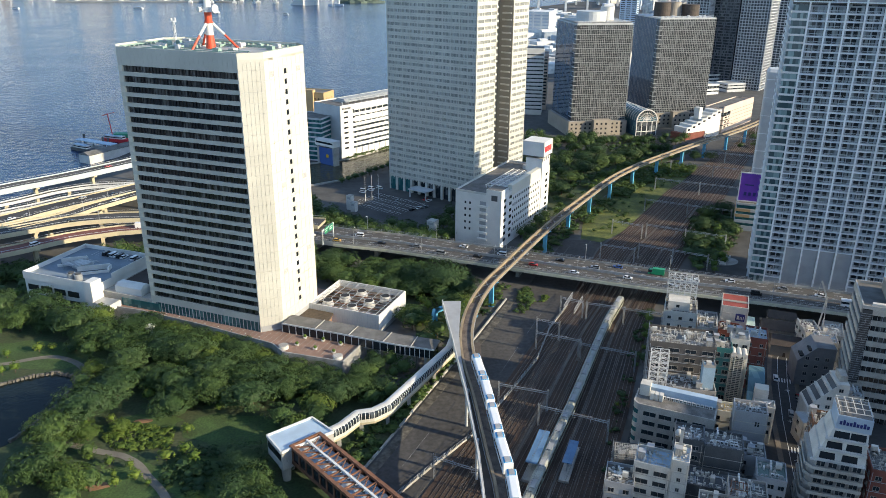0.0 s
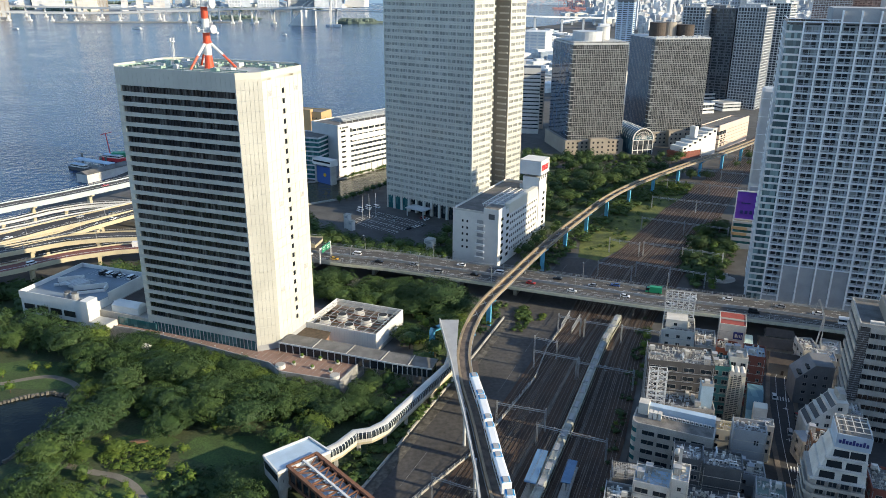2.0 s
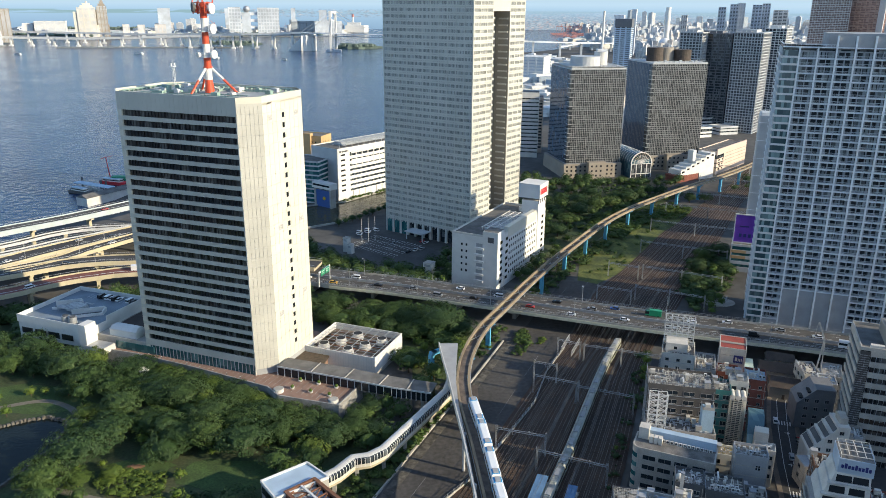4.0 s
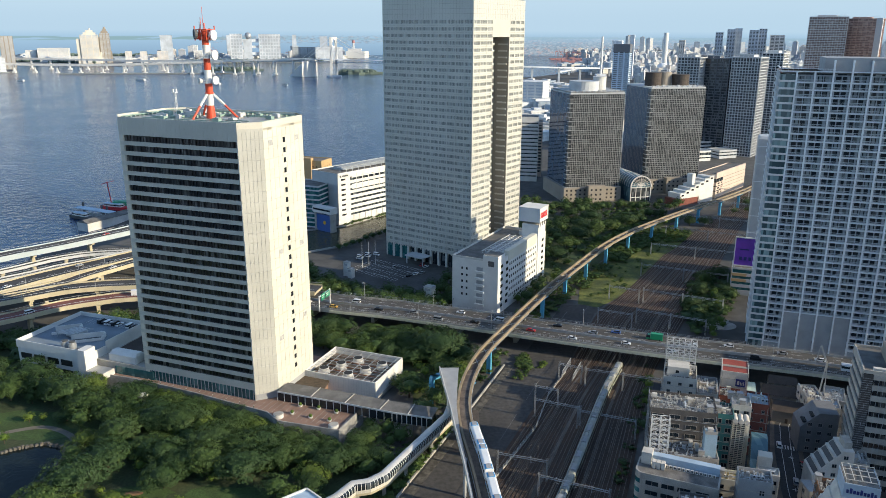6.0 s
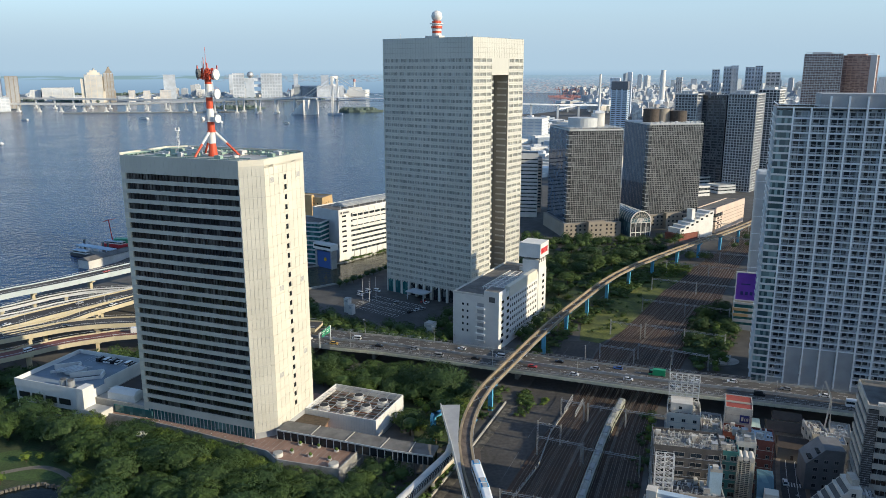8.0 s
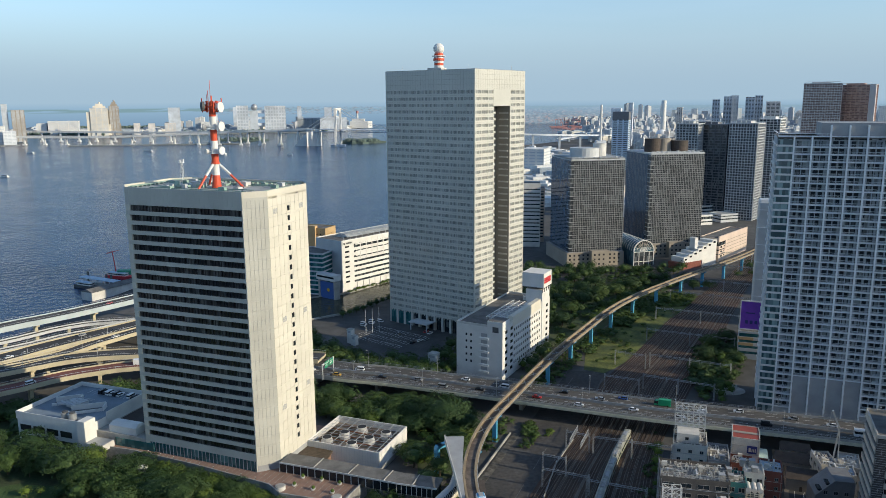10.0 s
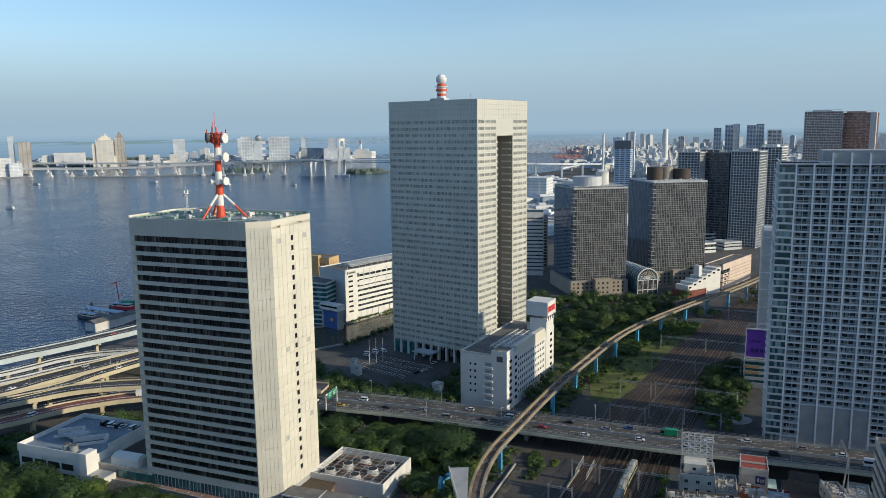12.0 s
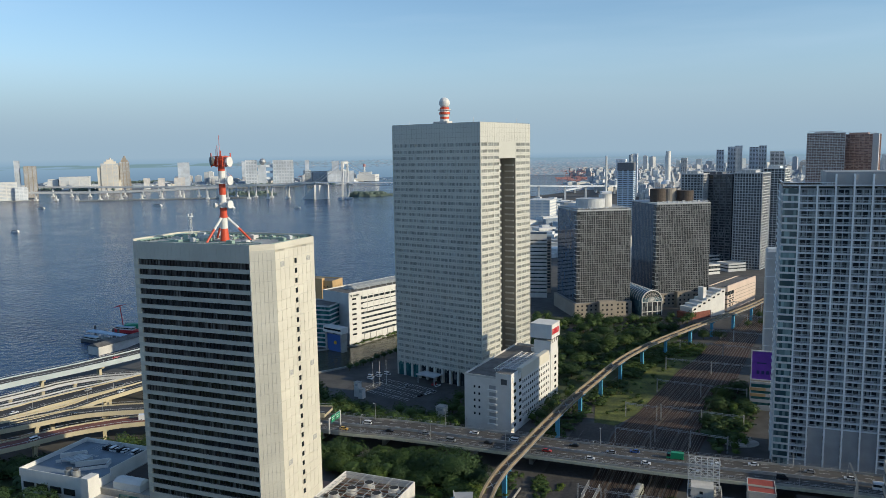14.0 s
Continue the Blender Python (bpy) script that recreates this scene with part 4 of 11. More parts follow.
    ac_units(d, 13, 14, 0.1, 5, 9, 2.0, 4.0, 1.4)
    tagged(part("roof_unit", d, M_LGREY, fr), kind="stuff")
    sign = thing("roof_tank", "round pale water tank on the roof", "water tank", m @ pose(16, 60, 0.1))
    part("tank", Mesh().cyl(0, 0, 0.4, 2.6, 1.6, k=16), M_OFFWHITE, sign)
    part("feet", Mesh().box(-1, 1, -1, 1, 0, 0.4), M_CONC, sign)


white_building()

# ---- the riverside blocks ----
wb = slab_tower("office_building", "white riverside office block with long dark window bands", -79.0, 579.0, 50, 95, 30, 41, M_WHITE, G_WIN, 4.0, 1.7, 0, 0, base=6, crown=4)
# end wall in grey panel: the shade of this side is put into the colour
part("end_wall", Mesh().box(-0.15, 0.4, 0.2, 29.8, 0, 41), M_LGREY, wb, "plain end wall, greyed as its shaded side")
part("corner_wall", Mesh().box(-0.1, 13, -0.2, 0.3, 4, 41.2), M_WHITE, wb)
for f in range(8):
    part("corner_window", Mesh().box(3.5, 8.0, -0.28, -0.1, 7 + f * 4.0, 8.4 + f * 4.0), M_GLASSB, wb)
part("sign_panel", Mesh().box(1, 12, -0.35, -0.1, 37, 40), M_LINE, wb)
part("sign_bar", Mesh().box(2, 3.6, -0.45, -0.3, 37.7, 39.3), M_DGREY, wb, "dark sign bar")
part("sign_bar", Mesh().box(4.4, 10.8, -0.45, -0.3, 37.9, 39.1), M_DGREY, wb, "dark sign bar")
gr = Mesh()
for k in range(11):
    gr.box(20 + k * 6.5, 20.5 + k * 6.5, -0.35, 0.2, 24, 40)
for z in (27, 30, 33, 36, 39):
    gr.box(15, 93, -0.3, 0.1, z, z + 0.9)
part("upper_grid", gr, M_WHITE, wb)
for k in range(12):
    part("arcade_pier", Mesh().box(16 + k * 6.5, 17 + k * 6.5, -0.5, 0.3, 0, 6), M_WHITE, wb)
part("roof_plant", Mesh().prism([(14, 8), (80, 8), (80, 23), (14, 23)], 41, 43.2, [(15, 12), (79, 12), (79, 19), (15, 19)]), M_ROOFL, wb)
for k in range(14):
    part("roof_frame", Mesh().beam((4 + k * 6.6, 1.2, 41), (4 + k * 6.6, 1.2, 43.4), 0.3).beam((4 + k * 6.6, 1.2, 43.3), (4 + k * 6.6, 12, 43.3), 0.25), M_LGREY, wb)
slab_tower("office_building", "green glass riverside office with pale floor bands", -118, 580, -20, 27, 24, 33, M_LGREY, G_TEAL, 3.6, 2.5, 0, 0, base=1, crown=1.2)
ob = slab_tower("hotel_building", "ochre tiled building with small square windows", -168, 720, -20, 62, 20, 31, M_ORANGE, G_WIN, 3.4, 1.3, 3.6, 2.2, base=4, crown=3)
part("stair_tower", Mesh().box(44, 52, -2, 3, 0, 33), M_ORANGE, ob)
slab_tower("office_building", "white office slab with narrow window bands behind the tall tower", 40, 770, -8, 59, 24, 65, M_WHITE, G_WIN, 3.8, 1.2, 0, 0, base=5, crown=3)
slab_tower("apartment_building", "pale brown apartment block with stacked balconies", 101, 790, -8, 5.5, 20, 57, M_PINK, G_WIN, 3.2, 1.7, 4, 0.8)


# ---- twin curtain-wall towers and the glass hall between them ----
M_DARKBAND = mat("grey_metal_band", (0.20, 0.205, 0.21), 0.5, var=0.06)
M_MULL = mat("pale_mullion", (0.31, 0.32, 0.32), 0.5, var=0.06)


def curtain_tower(x, y, w, d, h, drum):
    b = thing("office_tower", "curtain-walled office tower with pale mullions on a tan base", "office building", pose(x, y, 0, 0, 0, 10))
    zb = 12.6
    part("glazing", Mesh().box(0.3, w - 0.3, 0.3, d - 0.3, zb, h - 1.2), G_D, b)
    for i in range(int((h - zb) / 3.9) + 1):
        z = zb + i * 3.9
        part("floor_band", Mesh().box(0.06, w - 0.06, 0.06, d - 0.06, z, z + 0.42), M_MULL, b)
        part("transom", Mesh().box(0.12, w - 0.12, 0.12, d - 0.12, z + 2.05, z + 2.27), M_MULL, b)
    nm = round(w / 1.667)
    front = Mesh()
    for k in range(nm + 1):
        u = min(k * w / nm, w - 0.2)
        front.box(u, u + (0.34 if k % 5 == 0 else 0.2), -0.04, 0.35, zb, h - 1)
    tagged(part("mullions", front, M_MULL, b), kind="stuff")
    side = Mesh()
    for k in range(int(d / 3.3) + 1):
        side.box(-0.02, 0.3, min(k * 3.3, d - 0.2), min(k * 3.3, d - 0.2) + 0.12, zb, h - 1)
        side.box(w - 0.3, w + 0.04, min(k * 3.3, d - 0.2), min(k * 3.3, d - 0.2) + 0.2, zb, h - 1)
    tagged(part("side_mullions", side, M_DARKBAND, b), kind="stuff")
    part("side_glass", Mesh().box(0.04, 0.3, 5.6, d, zb, h - 1.2), G_DS, b, "smooth blue side glazing")
    part("corner_bay", Mesh().box(-0.6, 2.2, -0.5, 5.5, zb, h - 2), G_D, b)
    for i in range(int((h - zb) / 3.9)):
        part("corner_band", Mesh().box(-0.75, 2.3, -0.65, 5.6, zb + i * 3.9, zb + i * 3.9 + 0.6), M_GREY, b)
    part("parapet", Mesh().box(0, w, 0, d, h - 1.2, h), M_LGREY, b)
    base = part("stone_base", Mesh().box(-3, w + 1, -3, d + 2, 0, zb), M_TAN, b, "tan stone base")
    part("base_wing", Mesh().box(18, 34, -9, -3, 0, 15), M_TAN, b, "tan stone wing")
    win = Mesh().box(0, 1.6, -0.06, 0.05, 0, 1.6).data("window", M_GLASSB)
    for f in range(3):
        for k in range(int(w / 4)):
            u = -1 + k * 4.2
            if 17 < u < 35:
                part("window", win, M_GLASSB, base).location = (u, -9, 2.4 + f * 4.2) if u < 32 else (u, -3, 2.4 + f * 3.6)
            else:
                part("window", win, M_GLASSB, base).location = (u, -3, 2.4 + f * 3.6)
    m = pose(x, y, h, 0, 0, 10)
    for u, v, r, hh, mm in drum:
        o = thing("rooftop_drum", "round louvred plant drum on the tower roof", "rooftop plant", m @ pose(u, v, 0))
        part("drum", Mesh().cyl(0, 0, 0, hh, r, k=24), mm, o)
        part("drum_cap", Mesh().cyl(0, 0, hh, hh + 0.3, r + 0.15, k=24), mm, o)
    o = thing("rooftop_rig", "pale steel cleaning rig along the tower's roof edge", "rooftop plant", m)
    fr = Mesh()
    for k in range(int(w / 5)):
        fr.box(2 + k * 5, 4 + k * 5, 2, 4, 0, 0.9 + (k % 3) * 0.5)
    fr.beam((1, 1.5, 1.4), (w - 1, 1.5, 1.4), 0.2).beam((w - 1.5, 1, 1.4), (w - 1.5, d - 2, 1.4), 0.2)
    for k in range(12):
        fr.box(1 + k * (w - 2) / 11, 1.2 + k * (w - 2) / 11, 1.4, 1.6, 0, 1.4)
    part("frames", fr, M_LGREY, o)


curtain_tower(113.0, 668.0, 50, 55, 96.0, ((20, 22, 13, 8.5, M_LGREY), (36, 26, 6, 12, M_OFFWHITE)))
curtain_tower(194.0, 709.0, 54, 56, 98.0, ((12, 24, 7.5, 12, M_ROOFBROWN), (26, 30, 7, 12, M_TAN), (40, 24, 8, 10, M_ROOFBROWN)))


def glass_hall():
    b = thing("glass_hall", "barrel-vaulted glass hall with a white fan-ribbed arch front", "atrium", pose(171.0, 668.0, 0, 0, 0, 14))
    w, L, sp, r = 20.0, 62.0, 13.0, 10.0
    k = 14
    arc = [(w / 2 - r * math.cos(math.pi * i / k), sp + r * math.sin(math.pi * i / k)) for i in range(k + 1)]
    v = Mesh()
    for i in range(k):
        (a, za), (c, zc) = arc[i], arc[i + 1]
        v.face((a, 0.3, za), (c, 0.3, zc), (c, L, zc), (a, L, za))
    part("vault_glass", v, G_SKYBLUE, b, "blue-green vault glazing")
    part("side_glass", Mesh().box(0.1, 0.3, 0.3, L, 0, sp).box(w - 0.3, w - 0.1, 0.3, L, 0, sp), G_SKYBLUE, b)
    part("front_glass", Mesh().prism([(0.2, 0.1), (w - 0.2, 0.1), (w - 0.2, 0.3), (0.2, 0.3)], 0, sp), G_D, b)
    for j in range(16):
        y = j * L / 15
        rb = Mesh()
        for i in range(k):
            (a, za), (c, zc) = arc[i], arc[i + 1]
            rb.beam((a, y, za), (c, y, zc), 0.8 if j == 0 else 0.3)
        part("vault_rib", rb, M_WHITE if j == 0 else M_LGREY, b)
    f = Mesh()
    for i in range(1, k):
        f.beam((w / 2, 0, sp + 0.5), (arc[i][0], 0, arc[i][1]), 0.25)
    for rr in (0.35, 0.7):
        for i in range(k):
            p, q = arc[i], arc[i + 1]
            f.beam((w / 2 + (p[0] - w / 2) * rr, 0, sp + (p[1] - sp) * rr), (w / 2 + (q[0] - w / 2) * rr, 0, sp + (q[1] - sp) * rr), 0.22)
    part("fan", f, M_WHITE, b, "white fan ribs")
    part("fan_glass", Mesh().prism([(w / 2 - 9, 0.2), (w / 2 + 9, 0.2), (w / 2 + 9, 0.3), (w / 2 - 9, 0.3)], sp, sp + 3.5), G_SKYBLUE, b)
    for u in (0, 5, 10, 15, 19.4):
        part("front_post", Mesh().box(u, u + 0.6, -0.3, 0.3, 0, sp), M_WHITE, b)
    for z in (3.5, sp - 0.6):
        part("front_beam", Mesh().box(0, w, -0.25, 0.25, z, z + 0.6), M_WHITE, b)


glass_hall()

# ---- residential towers farther off ----
def grid_tower(x, y, rot, w, d, h, wall, glass, label, fl=3.3, bay=4.5):
    b = thing("apartment_tower", label, "apartment building", pose(x, y, 0, 0, 0, rot))
    part("core", Mesh().box(0.8, w - 0.8, 0.8, d - 0.8, 0, h), glass, b)
    for i in range(int(h / fl)):
        part("floor_band", Mesh().box(0, w, 0, d, i * fl, i * fl + 0.9), wall, b)
    for k in range(int(w / bay) + 1):
        u = min(k * w / int(w / bay), w - 0.7)
        part("pier", Mesh().box(u, u + 0.7, -0.1, 0.9, 0, h), wall, b)
    for k in range(int(d / bay) + 1):
        u = min(k * d / int(d / bay), d - 0.7)
        part("pier", Mesh().box(w - 0.9, w + 0.1, u, u + 0.7, 0, h), wall, b)
    part("crown", Mesh().box(-0.2, w + 0.2, -0.2, d + 0.2, h, h + 1.2), wall, b)
    part("plant_room", Mesh().box(w * 0.2, w * 0.7, d * 0.2, d * 0.8, h + 1.2, h + 4.5), wall, b)
    fr = Mesh()
    for k in range(6):
        u = w * (0.05 + 0.17 * k)
        fr.box(u, u + 0.6, 0.2, 0.8, h + 1.2, h + 4.6)
    fr.box(w * 0.05, w * 0.95, 0.2, 0.8, h + 4.0, h + 4.6)
    part("roof_frame", fr, M_WHITE, b)
    return b


M_SLATE = mat("slate_cladding", (0.14, 0.15, 0.17), 0.7, var=0.08)
M_GRID = mat("pale_grid_concrete", (0.47, 0.48, 0.49), 0.65, var=0.05)
M_ROSE = mat("rose_brown_tile", (0.42, 0.27, 0.22), 0.75, var=0.08, scale=0.02)
G_ROSE = glazing("brown_tinted_glass", (0.17, 0.11, 0.10), (0.36, 0.27, 0.24), 3.6, 5.0, 0.5, 0.2)
G_TALL = glazing("tower_glass", (0.045, 0.052, 0.062), (0.20, 0.21, 0.22), 3.3, 2.25, 0.35, 0.1)
grid_tower(351, 940, -38, 34, 32, 117, M_GRID, G_TALL, "grey gridded apartment tower with a sunlit side", 3.3, 3.4)
grid_tower(294, 966, -38, 28, 30, 116, M_GRID, G_TALL, "grey gridded apartment tower beside a dark one", 3.3, 3.6)
grid_tower(314, 974, -38, 47, 24, 115, M_SLATE, G_WIN, "dark slate apartment tower with recessed balconies", 3.3, 7.8)
grid_tower(433, 1052, -38, 28, 26, 119, M_WHITE, G_WIN, "white apartment tower partly hidden behind others")
grid_tower(818, 1755, -27, 78, 44, 178, mat("pale_rose_concrete", (0.62, 0.59, 0.57), 0.7, var=0.05), G_ROSE, "broad pale residential tower with brown window columns", 3.6, 5)
pk = grid_tower(918, 1800, -36, 78, 44, 175, M_ROSE, G_ROSE, "brown-pink residential tower with pale corners", 3.6, 9)
part("pale_corner", Mesh().box(66, 78.6, -0.6, 1.4, 0, 177).box(77.4, 78.6, 1.4, 12, 0, 177), M_GRID, pk, "pale sunlit corner")
slab_tower("apartment_building", "dark slab block beside the railway", 208, 480, -18, 12, 14, 88, M_DGREY, G_WIN, 3.4, 1.5, 0, 0)

# ---- along the far railway ----
pk = slab_tower("office_building", "pale pink riverside block with punched windows and a curved roofline", 253.0, 684.0, 49, 72, 18, 22, M_PINK, G_WIN, 4.2, 0.9, 0, 0, base=6, crown=4)
part("roof_wedge", Mesh().prism([(0, 0), (72, 0), (72, 1), (0, 1)], 22, 23.5), M_PINK, pk)
for f in range(4):
    part("window_row", Mesh().box(4, 8, -0.12, 0.2, 4 + f * 4.2, 5.4 + f * 4.2).box(12, 14, -0.12, 0.2, 4 + f * 4.2, 5.4 + f * 4.2), M_GLASSB, pk)
part("wall_face", Mesh().box(16, 72, -0.1, 0.2, 3, 20), M_PINK, pk)
for f in range(5):
    part("slit", Mesh().box(18, 70, -0.16, 0.1, 4.6 + f * 3.2, 5.1 + f * 3.2), M_TAN, pk)
sb = thing("stepped_building", "white stepped building climbing beside the railway", "apartment building", pose(211.0, 652.0, 0, 0, 0, 31))
part("brick_foot", Mesh().box(-4, 22, -0.5, 14, 0, 6), M_BRICK, sb, "brown brick lower storeys")
for k in range(7):
    st = part("step", Mesh().box(k * 6, k * 6 + 6, 0, 14, 0 if k > 3 else 6, 10.5 + k * 2.0), M_WHITE, sb)
    part("terrace_rail", Mesh().box(k * 6, k * 6 + 6, -0.15, 0, 10.5 + k * 2.0, 11.4 + k * 2.0), M_LGREY, st)
    part("window", Mesh().box(k * 6 + 1.5, k * 6 + 4.5, -0.1, 0.1, 8 + k * 2.0, 9.6 + k * 2.0), M_GLASSB, st)
part("lift_tower", Mesh().box(18, 22, 4, 10, 0, 26), M_WHITE, sb)

# pale windowless slab and the billboard building at its foot
sl = thing("slab_tower", "plain pale grey windowless slab tower with faint panel joints", "building", pose(178, 424, 0, 0, 0, -20))
part("shaft", Mesh().prism([(0.6, 0.2), (9.4, -0.2), (10.4, 0.8), (10.4, 13), (0, 13), (0, 1)], 0, 90), M_LGREY, sl)
for k in range(9):
    part("joint", Mesh().box(-0.05, 10.45, -0.25, 0.0, 6 + k * 10, 6.25 + k * 10), M_RBLUE, sl)
part("cap", Mesh().prism([(0.6, 0.2), (9.4, -0.2), (10.4, 0.8), (10.4, 13), (0, 13), (0, 1)], 90, 91.5, [(1.4, 1.2), (9.0, 0.8), (9.6, 1.6), (9.8, 12), (0.8, 12), (0.8, 1.8)]), M_LGREY, sl)
bb = slab_tower("commercial_building", "small tan and grey banded commercial block under a billboard", 170, 420, -20, 14, 14, 16.5, M_LGREY, G_TEAL, 3.4, 1.6, 0, 0, base=3, crown=1.2)
part("tan_band", Mesh().box(-0.12, 8, -0.12, 0.2, 8.0, 9.7), M_ORANGE, bb)
part("tan_band", Mesh().box(-0.12, 8, -0.12, 0.2, 11.4, 13.1), M_ORANGE, bb)
part("tan_band", Mesh().box(-0.12, 0.2, 0.25, 14, 8.0, 9.7).box(-0.12, 0.2, 0.25, 14, 11.4, 13.1), M_ORANGE, bb)
bl = thing("billboard", "violet billboard in a steel frame on the roof", "billboard", pose(170, 420, 15.8, 0, 0, -20))
part("board", Mesh().box(0.5, 13.5, 1.2, 1.6, 2.0, 18.0), M_PURPLE, bl)
part("board_bars", Mesh().box(3, 4.5, 1.1, 1.2, 5, 7).box(5.5, 7, 1.1, 1.2, 5, 7).box(8, 9.5, 1.1, 1.2, 5, 7).box(3, 8, 1.1, 1.2, 11, 11.7), M_NAVY, bl)
part("frame", Mesh().box(0, 0.5, 1, 1.8, 1.4, 18.6).box(13.5, 14, 1, 1.8, 1.4, 18.6).box(0.5, 13.5, 1, 1.8, 18, 18.6).box(0.5, 13.5, 1, 1.8, 1.4, 2.0), M_WHITE, bl)
lg = Mesh()
for u in (1, 5, 9, 13):
    lg.beam((u, 2, 0), (u, 2, 15), 0.3).beam((u, 8, 0), (u, 2, 13), 0.3)
part("legs", lg, M_STEEL, bl)

# low blocks between the curtain-wall towers and the far apartment towers
for x, y, w, d, h, m_, lab in ((280, 880, 44, 24, 12, M_WHITE, "low white annex with dark window bands"), (336, 908, 26, 22, 10, M_LGREY, "low grey block with a flat roof"), (318, 945, 36, 22, 15, M_OFFWHITE, "pale mid-rise block before the towers"), (268, 925, 30, 22, 13, M_PINK, "low pinkish block before the towers")):
    slab_tower("office_building", lab, x, y, 20, w, d, h, m_, G_WIN, 3.8, 1.6, 0, 0, base=3, crown=2, roof=M_ROOFL)


# ================= roads =================
def deck(name, label, line, width, thick, road, side, z_par=0.9, piers=(), pier_m=None, kind="elevated road"):
    """An elevated road: slab, girders, two parapets, and the piers under it at the given steps of its line."""
    b = thing(name, label, kind)
    part("road_surface", Mesh().ribbon(offset(line, -width / 2), offset(line, width / 2), 0.25), road, b)
    low = [(x, y, z - 0.26) for x, y, z in line]
    part("girder", Mesh().ribbon(offset(low, -width / 2 - 0.25), offset(low, width / 2 + 0.25), thick), side, b)
    for s in (-1, 1):
        a, c = s * width / 2, s * (width / 2 + 0.3)
        top = [(x, y, z + z_par) for x, y, z in line]
        part("parapet", Mesh().ribbon(offset(top, min(a, c)), offset(top, max(a, c)), z_par + 0.3), side, b)
    for i in piers:
        x, y, z = line[i]
        px, py = line[min(i + 1, len(line) - 1)][0] - line[max(i - 1, 0)][0], line[min(i + 1, len(line) - 1)][1] - line[max(i - 1, 0)][1]
        a = math.degrees(math.atan2(py, px))
        p = part("pier", Mesh().box(-0.9, 0.9, -width * 0.14, width * 0.14, -z, -thick - 0.3).box(-1.0, 1.0, -width * 0.42, width * 0.42, -thick - 1.5, -thick - 0.24), pier_m or side, b)
        p.matrix_basis = pose(x, y, z, 0, 0, a)
    return b


M_PALEBLUE = mat("pale_blue_girder", (0.45, 0.52, 0.54), 0.6, var=0.08, scale=0.1)
HW = [("A", 16, [(-310, 378), (-266.8, 440), (-253.6, 454.3), (-239.8, 469.7), (-225.9, 488), (-213, 505.6), (-190, 545)], 12, 3.2, M_ASPHL, M_PALEBLUE, "pale blue elevated expressway along the shore"),
      ("F", 8, [(-300, 395), (-258.5, 440.5), (-246.4, 458), (-230.8, 471), (-214.6, 476), (-190, 480)], 5, 1.0, M_ASPHL, M_LGREY, "slim pale elevated ramp"),
      ("G", 9, [(-290, 378), (-243, 426), (-231.3, 441.3), (-216, 454), (-208, 463), (-190, 485)], 5, 1.6, M_ASPHL, M_LGREY, "pale blue-grey elevated ramp"),
      ("B", 11, [(-290, 345), (-243.2, 394.6), (-232.4, 410.2), (-220.3, 425.8), (-207, 441.8), (-193, 459), (-165, 495)], 15, 1.9, M_ASPH, M_YELLOWC, "elevated expressway lanes with cream concrete sides"),
      ("C", 11.6, [(-232, 380), (-210.9, 402), (-204.4, 416), (-196.5, 428.5), (-187, 443.5), (-160, 485)], 9, 1.8, M_ASPH, M_YELLOWC, "elevated ramp joining the expressway with cream sides"),
      ("D", 12, [(-290, 330), (-231, 373), (-218.3, 382.5), (-204.8, 392.5), (-188.9, 398.6), (-169.3, 401.5), (-130, 404), (-66, 392)], 12, 2.0, M_ASPH, M_YELLOWC, "curving elevated road with cream concrete girders"),
      ("E", 10, [(-280, 312), (-219.3, 350.5), (-208, 361.5), (-195.9, 372.6), (-181.6, 380.7), (-163, 387.4), (-120, 388), (-72, 380)], 10.5, 1.9, M_REDROAD, M_YELLOWC, "curving elevated road with a red surface and cream sides")]
for key, z, pts, w, th, road, side, lab in HW:
    ln = smooth([(x, y, z) for x, y in pts], 9)
    d = deck("elevated_road", lab, ln, w, th * 0.7, road, side, 0.75, range(2, len(ln) - 1, 4), M_YELLOWC)
    tagged(d, group="expressway ramps")
    rail = Mesh()
    for s in (-1, 1):
        hi = [(x, y, z + 1.7) for x, y, z in offset(ln, s * (w / 2 + 0.15))]
        for a, c in zip(hi, hi[1:]):
            rail.beam(a, c, 0.1)
            rail.beam((a[0], a[1], a[2] - 0.7), a, 0.1)
    part("guard_rail", rail, M_LGREY, d)
    mk = Mesh()
    for i in range(0, len(ln) - 1, 1):
        a, c = Vector(ln[i]), Vector(ln[i + 1])
        e = a + (c - a) * 0.45
        mk.ribbon(offset([tuple(a + Vector((0, 0, .02))), tuple(e + Vector((0, 0, .02)))], -0.1), offset([tuple(a + Vector((0, 0, .02))), tuple(e + Vector((0, 0, .02)))], 0.1), 0.015)
    tagged(part("lane_marking", mk, M_LINE, d), kind="stuff")

# the wide road bridge over the railway
BR = smooth([(-150, 423, 8), (-67, 386, 8), (-24.5, 373, 8), (19, 356.8, 8), (58, 341.8, 8), (105, 324.7, 8), (147, 311.5, 8), (176, 301.5, 8), (235, 277, 8)], 10)
road = deck("road_bridge", "wide multi-lane road bridge across the railway yard", BR, 21.6, 1.3, M_ROADB, M_CONC, 0.9, (4, 7, 9, 12, 17, 20), M_CONC, "bridge")
for off, m_, h in ((0.4, M_CONC, 0.8), (1.0, M_STEEL, 1.3)):
    md = [(x, y, z + h) for x, y, z in offset(BR, off)]
    part("median_barrier", Mesh().ribbon(offset(md, -0.2), offset(md, 0.2), h), m_, road)
mk = Mesh()
